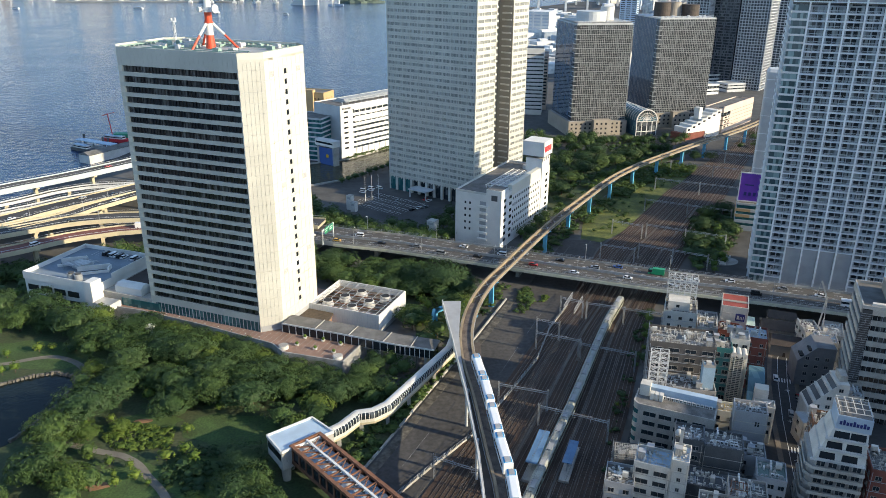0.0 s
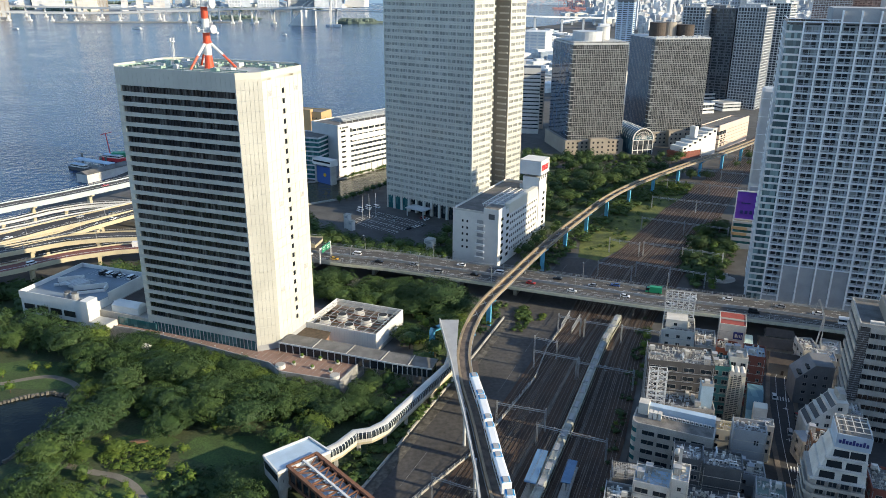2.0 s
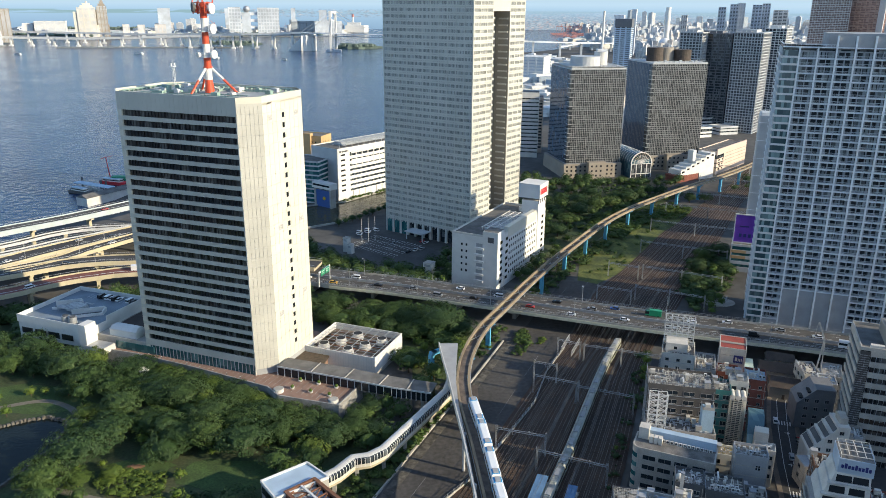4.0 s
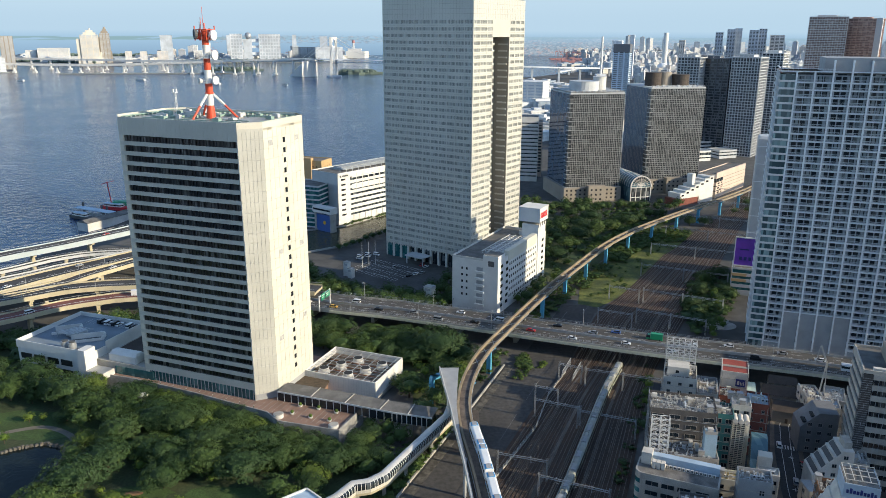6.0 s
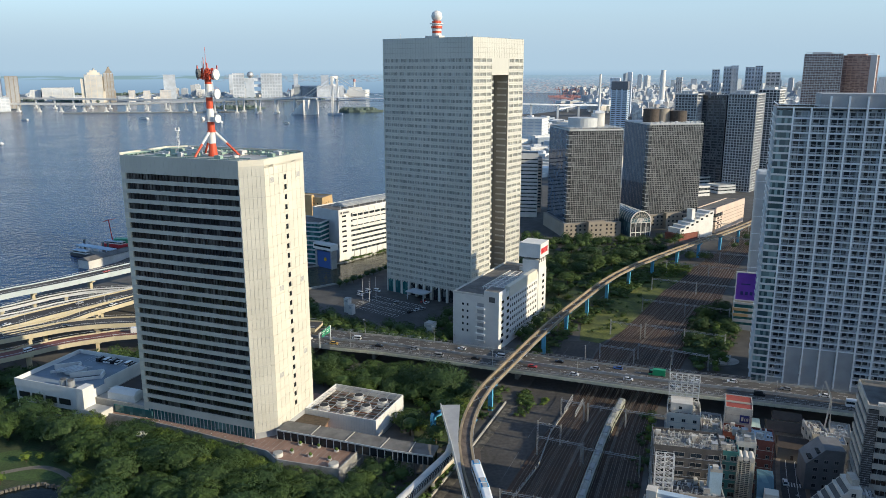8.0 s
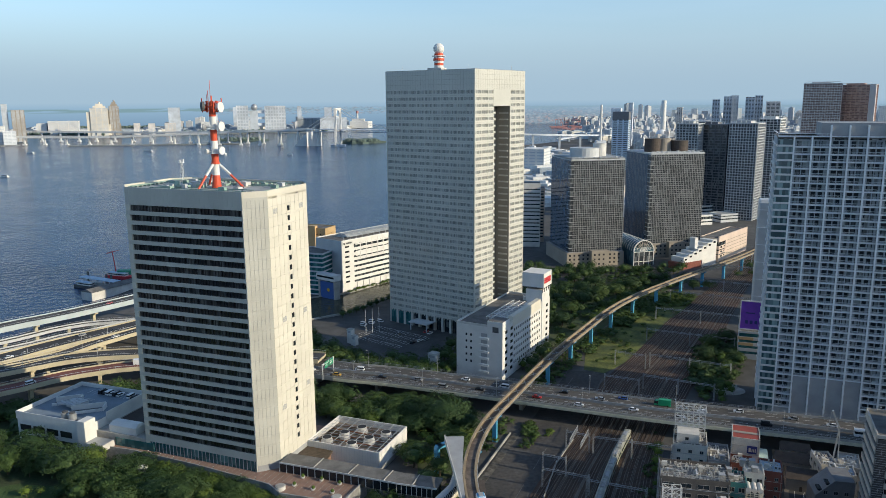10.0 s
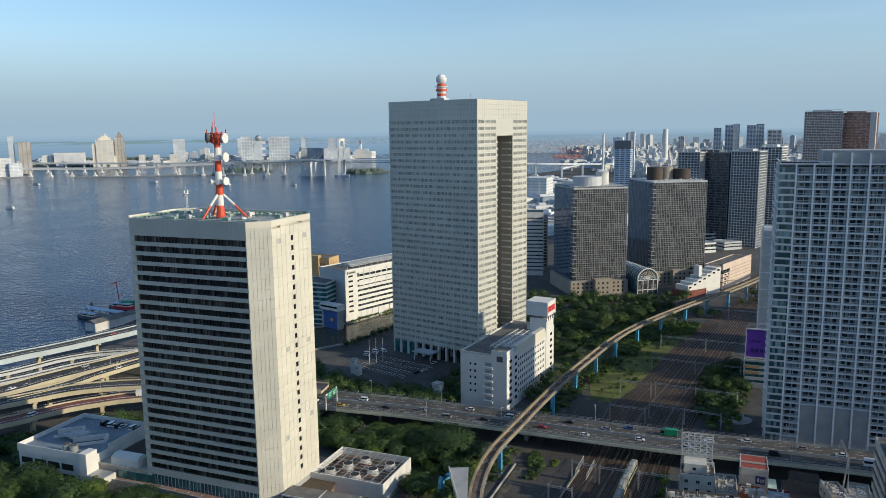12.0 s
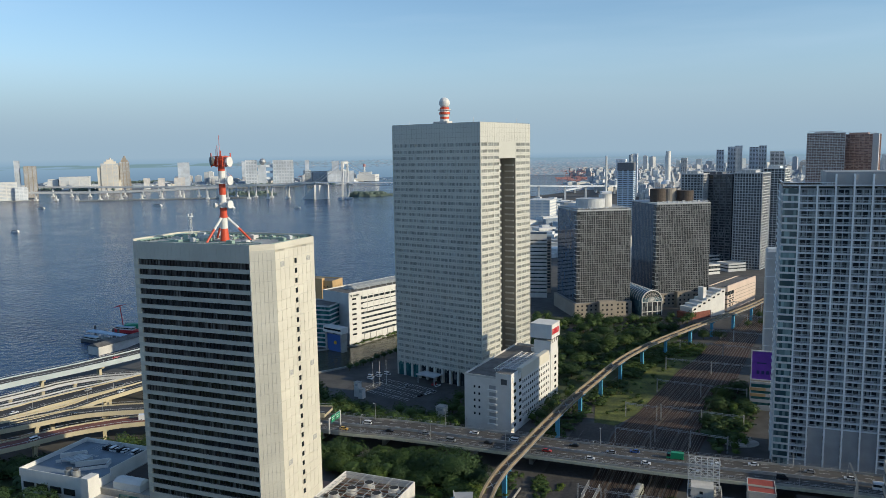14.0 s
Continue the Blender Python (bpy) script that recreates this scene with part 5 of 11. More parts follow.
for off in (-10.0, -6.8, -3.4, 4.0, 7.0, 10.0):
    ln = smooth(offset(BR, off), 4)
    for i in range(0, len(ln) - 1, 2):
        a, c = [(p[0], p[1], p[2] + 0.02) for p in ln[i:i + 2]]
        mk.ribbon(offset([a, c], -0.09), offset([a, c], 0.09), 0.015)
tagged(part("lane_marking", mk, M_LINE, road), kind="stuff")
fence = Mesh()
for off in (-11.05, 11.05):
    hi = offset(BR, off)
    for a, c in zip(hi, hi[1:]):
        for dz in (1.5, 2.1):
            fence.beam((a[0], a[1], a[2] + dz), (c[0], c[1], c[2] + dz), 0.07)
        for q in range(5):
            x, y = a[0] + (c[0] - a[0]) * q / 5, a[1] + (c[1] - a[1]) * q / 5
            fence.beam((x, y, a[2] + 0.8), (x, y, a[2] + 2.1), 0.07)
tagged(part("fence", fence, M_STEEL, road), kind="stuff")
# girder colour lightened and warmed to stand in for sun on the fascia
M_PGREEN = mat("sunlit_green_steel", (0.60, 0.60, 0.47), 0.6, var=0.1)
for i in range(10, len(BR) - 1):
    a, c = offset(BR, 11.4)[i], offset(BR, 11.4)[i + 1]
    part("edge_girder", Mesh().beam((a[0], a[1], a[2] - 0.7), (c[0], c[1], c[2] - 0.7), 0.3, 1.4), M_PGREEN, road, "green steel edge girder, lightened as if sunlit")


def lamp_post(x, y, z, h, rot):
    o = thing("street_lamp", "slim grey street lamp with a curved arm", "street lamp", pose(x, y, z, 0, 0, rot), "street lamps")
    part("pole", Mesh().rod((0, 0, 0), (0, 0, h), 0.13, 0.08), M_STEEL, o)
    part("arm", Mesh().rod((0, 0, h), (1.6, 0, h + 0.35), 0.06), M_STEEL, o)
    part("lamp_head", Mesh().box(1.3, 2.1, -0.18, 0.18, h + 0.3, h + 0.5), M_LGREY, o)


for off, sgn in ((-10.5, 0), (10.5, 180)):
    for i in range(3, len(BR) - 2, 4):
        x, y, z = offset(BR, off)[i]
        lamp_post(x, y, z, 9, sgn - 110)
for key, z, pts, w, *_ in HW[3:6]:
    ln = smooth([(x, y, z) for x, y in pts], 9)
    for i in range(4, len(ln) - 2, 5):
        x, y, z = offset(ln, w / 2 + 0.1)[i]
        lamp_post(x, y, z, 9, 60)

# sign gantry over the bridge
gs = thing("sign_gantry", "white gantry with green road signs over the lanes", "road sign", pose(-62, 368.5, 8, 0, 0, -17))
for v in (0, 13):
    part("post", Mesh().box(-0.25, 0.25, v - 0.25, v + 0.25, 0, 8.2), M_WHITE, gs)
part("beam", Mesh().box(-0.3, 0.3, -0.2, 13.2, 7.4, 8.0), M_WHITE, gs)
part("sign", Mesh().box(0.35, 0.5, 2.0, 6.2, 5.2, 8.6), M_SIGNGREEN, gs, "green road sign")
part("sign", Mesh().box(0.35, 0.5, 7.2, 11.8, 5.0, 8.2), M_SIGNGREEN, gs, "green road sign")
part("sign_bars", Mesh().box(0.5, 0.55, 2.6, 5.6, 7.4, 7.8).box(0.5, 0.55, 2.6, 4.6, 6.4, 6.8).box(0.5, 0.55, 7.8, 11.0, 7.0, 7.4).box(0.5, 0.55, 7.8, 10.2, 6.0, 6.4), M_LINE, gs)

# ---- vehicles ----
CAR_PAINT = {"white": mat("car_white", (0.78, 0.78, 0.78), 0.25, var=0.02), "black": mat("car_black", (0.015, 0.015, 0.018), 0.2, var=0.02), "silver": mat("car_silver", (0.45, 0.46, 0.48), 0.3, metal=0.5, var=0.02),
             "yellow": mat("car_yellow", (0.75, 0.42, 0.02), 0.3, var=0.02), "red": mat("car_red", (0.45, 0.03, 0.03), 0.3, var=0.02), "green": mat("car_green", (0.02, 0.30, 0.14), 0.35, var=0.02), "blue": mat("car_blue", (0.05, 0.12, 0.35), 0.3, var=0.02)}
WHEEL = Mesh().rod((0, -0.1, 0.32), (0, 0.1, 0.32), 0.32, k=10).data("wheel", M_BLACK)
BODY, CABIN = {}, {}


def car(colour, x, y, z, rot, sort="car"):
    L, W, H, cab = {"car": (4.4, 1.7, 0.85, 1.45), "van": (4.8, 1.75, 1.0, 1.95), "truck": (7.5, 2.3, 1.0, 2.2), "bus": (11.5, 2.5, 1.1, 3.2)}[sort]
    label = {"car": "%s saloon car on the road", "van": "%s van on the road surface", "truck": "%s box truck on the road", "bus": "%s coach with dark windows on the bridge"}[sort] % colour
    o = thing({"car": "car", "van": "van", "truck": "truck", "bus": "bus"}[sort], label, {"car": "car", "van": "van", "truck": "truck", "bus": "bus"}[sort], pose(x, y, z, 0, 0, rot), "vehicles")
    k = (colour, sort)
    if k not in BODY:
        w = W / 2
        BODY[k] = Mesh().prism([(-L / 2, -w + .1), (-L / 2 + .15, -w), (L / 2 - .2, -w), (L / 2, -w + .25), (L / 2, w - .25), (L / 2 - .2, w), (-L / 2 + .15, w), (-L / 2, w - .1)], 0.25, H).data("body", CAR_PAINT[colour])
        if sort == "car":
            CABIN[k] = (Mesh().prism([(-1.9, -w + .1), (1.1, -w + .1), (1.1, w - .1), (-1.9, w - .1)], H, cab - .06, [(-1.4, -w + .25), (.3, -w + .25), (.3, w - .25), (-1.4, w - .25)]).data("cabin_glass", M_GLASSB), Mesh().box(-1.4, .3, -w + .25, w - .25, cab - .06, cab).data("roof_panel", CAR_PAINT[colour]))
        elif sort == "van":
            CABIN[k] = (Mesh().prism([(-2.3, -w + .02), (1.9, -w + .02), (1.9, w - .02), (-2.3, w - .02)], H, cab - .3, [(-2.25, -w + .1), (1.3, -w + .1), (1.3, w - .1), (-2.25, w - .1)]).data("cabin_glass", M_GLASSB), Mesh().box(-2.25, 1.3, -w + .1, w - .1, cab - .3, cab).data("roof_panel", CAR_PAINT[colour]))
        elif sort == "truck":
            CABIN[k] = (Mesh().box(2.0, 3.7, -1.05, 1.05, H, 2.3).data("cabin_glass", M_GLASSB), Mesh().box(-3.7, 1.8, -1.15, 1.15, H, 3.1).box(2.0, 3.2, -1.0, 1.0, 2.3, 2.5).data("cargo_box", CAR_PAINT[colour]))
        else:
            CABIN[k] = (Mesh().box(-5.6, 5.76, -1.27, 1.27, 1.5, 2.5).data("cabin_glass", M_GLASSB), Mesh().box(-5.7, 5.7, -1.25, 1.25, H, 1.5).box(-5.7, 5.65, -1.25, 1.25, 2.5, 3.2).data("roof_panel", CAR_PAINT[colour]))
    part("body", BODY[k], None, o)
    part("window_band", CABIN[k][0], None, o, "dark glass")
    part("roof_panel" if sort != "truck" else "cargo_box", CABIN[k][1], None, o)
    for a in (-L * 0.31, L * 0.31):
        for s in (-1, 1):
            part("wheel", WHEEL, None, o, "black tyre").location = (a, s * (W / 2 - 0.08), 0)


rnd = random.Random(11)


def on_line(ln, s, off, dz):
    """Place and heading at the share s of a line, off metres to its right."""
    i = min(int(s * (len(ln) - 1)), len(ln) - 2)
    f = s * (len(ln) - 1) - i
    a, c = ln[i], ln[i + 1]
    dx, dy = c[0] - a[0], c[1] - a[1]
    n = math.hypot(dx, dy)
    return a[0] + dx * f + off * dy / n, a[1] + dy * f - off * dx / n, a[2] + (c[2] - a[2]) * f + dz, math.degrees(math.atan2(dy, dx))


for s, off, col, sort in ((0.22, 4, "white", "car"), (0.25, 7, "yellow", "car"), (0.27, -4, "white", "van"), (0.31, 4, "black", "car"), (0.36, 1.8, "silver", "car"), (0.40, 7, "silver", "van"), (0.42, -7, "white", "car"), (0.45, 4, "black", "car"),
                         (0.475, -3.5, "white", "van"), (0.50, -9, "silver", "car"), (0.52, 4, "red", "car"), (0.545, -7, "black", "car"), (0.57, 7, "white", "car"), (0.59, -4, "silver", "car"), (0.615, -9, "blue", "car"),
                         (0.63, 4, "white", "car"), (0.66, -7, "green", "truck"), (0.68, 7, "silver", "car"), (0.70, -3.6, "white", "car"), (0.735, -9, "white", "car"), (0.76, 4, "black", "van"), (0.79, -7, "silver", "car"), (0.83, -3.8, "white", "car"),
                         (0.86, 3.4, "white", "bus"), (0.9, 7, "silver", "truck"), (0.93, -7, "black", "car")):
    x, y, z, a = on_line(BR, s, off * 0.86 + (0.9 if off > 0 else 0.0), 0.01)
    car(col, x, y, z, a + (0 if off > 0 else 180), sort)
for key, s, off, col, sort in (("E", .62, 0, "white", "truck"), ("E", .38, 2, "white", "van"), ("E", .75, -2, "silver", "car"), ("D", .45, 2, "black", "car"), ("B", .4, 3, "white", "car"), ("B", .62, -3, "silver", "car"), ("B", .7, 3, "black", "car"), ("C", .5, 1, "white", "car"), ("A", .7, 1, "red", "car"), ("D", .22, -2, "white", "van")):
    h = [q for q in HW if q[0] == key][0]
    x, y, z, a = on_line(smooth([(px, py, h[1]) for px, py in h[2]], 9), s, off, 0.01)
    car(col, x, y, z, a, sort)

# ================= railway =================
EDGE_L = [(140, -22), (181.8, -5.8), (213, 9.2), (281.3, 39.5), (314.5, 57.4), (387, 85.4), (416, 105.5), (456, 129), (498, 153), (519, 169), (560, 194), (630, 244), (760, 318)]
EDGE_R = [(140, 34), (182.4, 48.2), (223.6, 64.1), (303.4, 92), (315.2, 97.6), (458.6, 174.2), (572.8, 234.4), (760, 342)]


def ex(tab, y):
    for (a, xa), (c, xc) in zip(tab, tab[1:]):
        if y <= c:
            return xa + (xc - xa) * (y - a) / (c - a)
    return tab[-1][1]


ys = list(range(140, 761, 10))
yard = Mesh().ribbon([(ex(EDGE_L, y), y, 0.25) for y in ys], [(ex(EDGE_R, y), y, 0.25) for y in ys], 0.5)
solid("railway_bed", yard, M_BALLAST, "brown gravel railway bed with many tracks", "railway bed", kind="structure")


def track_line(k, n=16):
    f = (k + 0.9) / (n + 0.6)
    pts = [(ex(EDGE_L, y) + (ex(EDGE_R, y) - ex(EDGE_L, y)) * f, y, 0.42) for y in range(140, 761, 30)]
    return smooth(pts, 12)


M_TROUGH = mat("trackside_concrete", (0.17, 0.145, 0.12), 0.9, var=0.25, scale=0.15)
for k, w_ in ((2.5, 0.35), (5.5, 0.9), (7.5, 0.35), (10.5, 0.7), (12.5, 0.35)):
    ln = [(x, y, 0.36) for x, y, z in track_line(k)]
    solid("cable_trough", Mesh().ribbon(offset(ln, -w_ / 2), offset(ln, w_ / 2), 0.2), M_TROUGH, "narrow worn concrete cable trough between tracks", "cable trough", kind="structure")
SLEEP = Mesh()
for k in range(16):
    ln = track_line(k)
    t = thing("railway_track", "pair of worn steel rails on the gravel bed", "railway track", group="railway tracks")
    for off in (-0.72, 0.72):
        part("rail", Mesh().ribbon(offset(ln, off - 0.055), offset(ln, off + 0.055), 0.17), M_RAIL, t)
    fine = smooth(ln, 1.2)
    for i, p in enumerate(fine[:-1]):
        if p[1] < 330:
            q = fine[i + 1]
            dx, dy = q[0] - p[0], q[1] - p[1]
            n = math.hypot(dx, dy)
            a, c = (p[0] - 1.2 * dy / n, p[1] + 1.2 * dx / n), (p[0] + 1.2 * dy / n, p[1] - 1.2 * dx / n)
            SLEEP.beam((*a, 0.27), (*c, 0.27), 0.28, 0.08)
solid("sleepers", SLEEP, mat("sleeper_concrete", (0.098, 0.076, 0.060), 0.9, var=0.2), "weathered concrete sleepers under the rails", "sleepers", kind="stuff")


def gantry(x0, y0, x1, y1, h, mid=()):
    """Overhead-line portal between two feet."""
    o = thing("catenary_gantry", "grey steel overhead-line portal across the tracks", "gantry", group="overhead-line portals")
    d = Vector((x1 - x0, y1 - y0, 0))
    for s in (0.0, *mid, 1.0):
        x, y = x0 + d.x * s, y0 + d.y * s
        p = Mesh()
        for a in (-0.22, 0.22):
            p.beam((x + a, y - 0.2, 0.2), (x + a, y - 0.2, h + 1.2), 0.12).beam((x + a, y + 0.2, 0.2), (x + a, y + 0.2, h + 1.2), 0.12)
        for k in range(6):
            z = 0.6 + k * (h - 1) / 6
            p.beam((x - 0.22, y - 0.2, z), (x + 0.22, y + 0.2, z + (h - 1) / 6), 0.08)
        part("post", p, M_STEEL, o)
    bm = Mesh()
    for dz in (-0.35, 0.35):
        bm.beam((x0, y0, h + dz), (x1, y1, h + dz), 0.16)
    n = max(4, int(d.length / 1.2))
    for k in range(n):
        a, c = k / n, (k + 1) / n
        s = 0.35 if k % 2 else -0.35
        bm.beam((x0 + d.x * a, y0 + d.y * a, h + s), (x0 + d.x * c, y0 + d.y * c, h - s), 0.09)
    part("beam", bm, M_STEEL, o)
    for k in range(1, max(2, int(d.length / 5))):
        f = k / max(2, int(d.length / 5))
        x, y = x0 + d.x * f, y0 + d.y * f
        part("hanger", Mesh().beam((x, y, h - 0.3), (x, y, h - 1.6), 0.1).beam((x, y, h - 1.5), (x + 1.1, y, h - 1.3), 0.07).box(x - 0.2, x + 0.2, y - 0.2, y + 0.2, h + 0.3, h + 0.7), M_STEEL, o)


GAN = [(39.5, 283.4, 48.2, 279.5), (37.9, 271.6, 54.5, 264.5), (53.3, 262.6, 73.5, 254.2), (20.2, 231.9, 36.6, 226.5), (32.7, 218.2, 54.0, 208.8), (-2.0, 190, 14.5, 182), (18.0, 172, 45, 161), (52.5, 305, 61.5, 300.5), (63, 299.5, 93, 289), (83, 372, 99, 365), (103, 372, 134, 356), (97, 410, 112, 402), (115, 404, 153, 385), (126, 452, 172, 430), (145, 500, 198, 477), (168, 545, 222, 520), (190, 585, 245, 560), (224, 640, 275, 615), (258, 690, 305, 665)]
for a in GAN:
    gantry(*a, 8.0, (0.5,) if math.hypot(a[2] - a[0], a[3] - a[1]) > 26 else ())
wires = Mesh()
for k in (1, 3, 4, 6, 8, 9, 11, 12, 14):
    ln = [(x, y, 6.3) for x, y, z in track_line(k)][::2]
    for a, c in zip(ln, ln[1:]):
        wires.beam(a, c, 0.05).beam((a[0], a[1], 7.2), (c[0], c[1], 7.2), 0.04)
solid("overhead_wires", wires, M_DGREY, "thin dark overhead wires above the tracks", "wires", kind="stuff")


def train(name, label, ln, s0, cars, length, w, h, z, body, roof, group, kit=True):
    """Coaches along a line from its share s0 on."""
    tot = sum(math.dist(a, c) for a, c in zip(ln, ln[1:]))
    o = thing(name, label, "train")
    for k in range(cars):
        s = s0 + (k + 0.5) * (length + 0.6) / tot
        if s >= 1:
            break
        x, y, zz, a = on_line(ln, s, 0, 0)
        b = part("coach_body", Mesh().prism([(-length / 2, -w / 2 + .2), (-length / 2 + .3, -w / 2), (length / 2 - .3, -w / 2), (length / 2, -w / 2 + .2), (length / 2, w / 2 - .2), (length / 2 - .3, w / 2), (-length / 2 + .3, w / 2), (-length / 2, w / 2 - .2)], 0.3, h), body, o)
        b.matrix_basis = pose(x, y, z, 0, 0, a)
        part("window_band", Mesh().box(-length / 2 + 1, length / 2 - 1, -w / 2 - 0.02, w / 2 + 0.02, h * 0.45, h * 0.72), M_GLASSB, b)
        part("coach_roof", Mesh().prism([(-length / 2, -w / 2 + .1), (length / 2, -w / 2 + .1), (length / 2, w / 2 - .1), (-length / 2, w / 2 - .1)], h, h + 0.35, [(-length / 2 + .2, -w / 2 + .6), (length / 2 - .2, -w / 2 + .6), (length / 2 - .2, w / 2 - .6), (-length / 2 + .2, w / 2 - .6)]), roof, b)
        if not kit:
            for e in (-1, 1):
                c = e * (length / 2 - 1.6)
                part("blue_end", Mesh().prism([(c - 1.3, -w / 2 - 0.04), (c + 1.3, -w / 2 - 0.04), (c + 1.3, w / 2 + 0.04), (c - 1.3, w / 2 + 0.04)], 0.5, h + 0.42, [(c - 1.3, -w / 2 + 0.3), (c + 1.3, -w / 2 + 0.3), (c + 1.3, w / 2 - 0.3), (c - 1.3, w / 2 - 0.3)]), M_TRAINB, b, "sky-blue coach end")
                part("roof_vent", Mesh().box(c - 1.1, c + 1.1, -w * .26, w * .26, h + .42, h + .7), M_GREY, b)
        if kit:
            part("roof_unit", Mesh().box(-length * .3, -length * .1, -w * .3, w * .3, h + .3, h + .65), M_GREY, b)
            part("roof_unit", Mesh().box(length * .14, length * .34, -w * .3, w * .3, h + .3, h + .65), M_GREY, b)
            part("gangway", Mesh().box(length / 2 - 0.05, length / 2 + 0.65, -w * .3, w * .3, 0.5, h - 0.2), M_BLACK, b)
            for q in (-.32, 0, .32):
                part("roof_rib", Mesh().box(length * q - .06, length * q + .06, -w * .38, w * .38, h + .2, h + .4), M_GREY, b)
            if k % 2:
                part("pantograph", Mesh().beam((-1, -.8, h + .4), (0, -.6, h + 1.3), .08).beam((-1, .8, h + .4), (0, .6, h + 1.3), .08).beam((0, -.9, h + 1.35), (0, .9, h + 1.35), .1).beam((0, -.6, h + 1.3), (1, -.8, h + .4), .08).beam((0, .6, h + 1.3), (1, .8, h + .4), .08), M_DGREY, b)
    return o


M_TRAING = mat("grey_train_roof", (0.40, 0.41, 0.365), 0.7, var=0.2, scale=0.3)
M_TRAINS = mat("train_steel_side", (0.52, 0.53, 0.44), 0.35, metal=0.4, var=0.06)
train("commuter_train", "grey and white commuter train with roof units on the tracks", track_line(9), 0.018, 9, 20, 2.9, 3.5, 0.45, M_TRAINS, M_TRAING, "")

# platform roofs between the tracks
M_SHELTER = mat("slate_blue_roof", (0.11, 0.22, 0.38), 0.7, var=0.1, scale=0.4)
for x0, y0, x1, y1, w in ((33.6, 209.0, 27.4, 192.0, 3.6), (42.4, 203.6, 38.2, 192.0, 3.0)):
    a = math.degrees(math.atan2(y0 - y1, x0 - x1))
    L = math.hypot(x0 - x1, y0 - y1)
    o = thing("platform_shelter", "pale blue roof on posts over a narrow platform", "platform roof", pose(x1, y1, 0.25, 0, 0, a), "platform shelters")
    part("platform", Mesh().box(-4, L + 2, -w / 2, w / 2, 0, 0.9), M_CONC, o)
    part("roof", Mesh().prism([(0, -w / 2), (L, -w / 2), (L, 0), (0, 0)], 4.3, 4.5).box(0, L, 0.05, w / 2, 4.3, 4.5), M_SHELTER, o, "slate blue roof")
    for k in range(6):
        part("post", Mesh().box(1 + k * (L - 2) / 5, 1.2 + k * (L - 2) / 5, -0.1, 0.1, 0.9, 4.3), M_STEEL, o)

# yard beside the tracks
LOT = [(-36, 160), (-29.7, 181.1), (-17, 207), (-4.3, 237.2), (14.8, 280.9), (30.8, 320.2), (43.4, 340.1), (68.8, 399.9), (78, 400), (112, 433), (84.4, 387), (56.4, 314.5), (38.5, 281.3), (8.2, 213), (-6.8, 181.8), (-15, 160)]
sheet("yard_pavement", LOT, 0.12, M_DIRTY, "dusty dark asphalt yard beside the railway", "pavement")
mk = Mesh()
for a, c in (((22, 252), (31, 274)), ((36, 286), (44, 305)), ((62, 372), (70, 390)), ((78, 388), (90, 412)), ((-12, 196), (-4, 214))):
    mk.ribbon(offset([(*a, 0.15), (*c, 0.15)], -0.12), offset([(*a, 0.15), (*c, 0.15)], 0.12), 0.02)
solid("yard_markings", mk, mat("worn_marking", (0.19, 0.19, 0.185), 0.9, var=0.3, scale=0.6), "faded white lines on the yard asphalt", "road marking", kind="structure")
fl = [(-13.2, 181.2, 0), (-3, 195, 0), (11.1, 213, 0), (24, 237, 0), (37.3, 262.4, 0), (46, 290, 0), (57, 313, 0)]
fo = thing("yard_fence", "low pale concrete and wire fence beside the tracks", "fence")
for a, c in zip(fl, fl[1:]):
    n = int(math.dist(a, c) / 3)
    for k in range(n):
        x, y = a[0] + (c[0] - a[0]) * k / n, a[1] + (c[1] - a[1]) * k / n
        part("fence_post", Mesh().box(x - 0.1, x + 0.1, y - 0.1, y + 0.1, 0.1, 2.0), M_LGREY, fo)
    part("fence_wall", Mesh().beam((a[0], a[1], 0.55), (c[0], c[1], 0.55), 0.12, 0.9), M_CONC, fo)
    part("fence_wire", Mesh().beam((a[0], a[1], 1.9), (c[0], c[1], 1.9), 0.06).beam((a[0], a[1], 1.4), (c[0], c[1], 1.4), 0.06), M_STEEL, fo)
for x0, y0, x1, y1 in ((54.5, 308, 60.5, 322), (58.5, 304, 64.5, 318)):
    o = thing("trackside_screen", "short white railing panel between the tracks", "railing", group="trackside screens")
    d = Mesh()
    for k in range(14):
        x, y = x0 + (x1 - x0) * k / 13, y0 + (y1 - y0) * k / 13
        d.box(x - 0.06, x + 0.06, y - 0.06, y + 0.06, 0.25, 3.0)
    part("bars", d, M_LGREY, o)
    for z in (3.0, 0.8):
        part("rail", Mesh().beam((x0, y0, z), (x1, y1, z), 0.15), M_LGREY, o)
EDGE = [(-29.6, 178), (-16.9, 207), (-4.2, 237), (15.0, 281), (31.0, 320)]
solid("footpath", Mesh().ribbon([(x, y, 0.2) for x, y in EDGE], [(x + 3.4, y, 0.2) for x, y in EDGE], 0.15), mat("dusty_footpath", (0.135, 0.125, 0.105), 0.95, var=0.3, scale=0.3, fine=1.0), "dusty pale footpath along the yard edge", "footpath", kind="structure")
solid("lot_kerb", Mesh().ribbon([(-31.2, 178, 0.8), (-18.5, 207, 0.8), (-5.8, 237, 0.8), (13.4, 281, 0.8), (29.4, 320, 0.8)], [(-30.6, 178, 0.8), (-17.9, 207, 0.8), (-5.2, 237, 0.8), (14.0, 281, 0.8), (30.0, 320, 0.8)], 0.8), M_CONC, "low concrete wall along the yard", "wall", kind="structure")

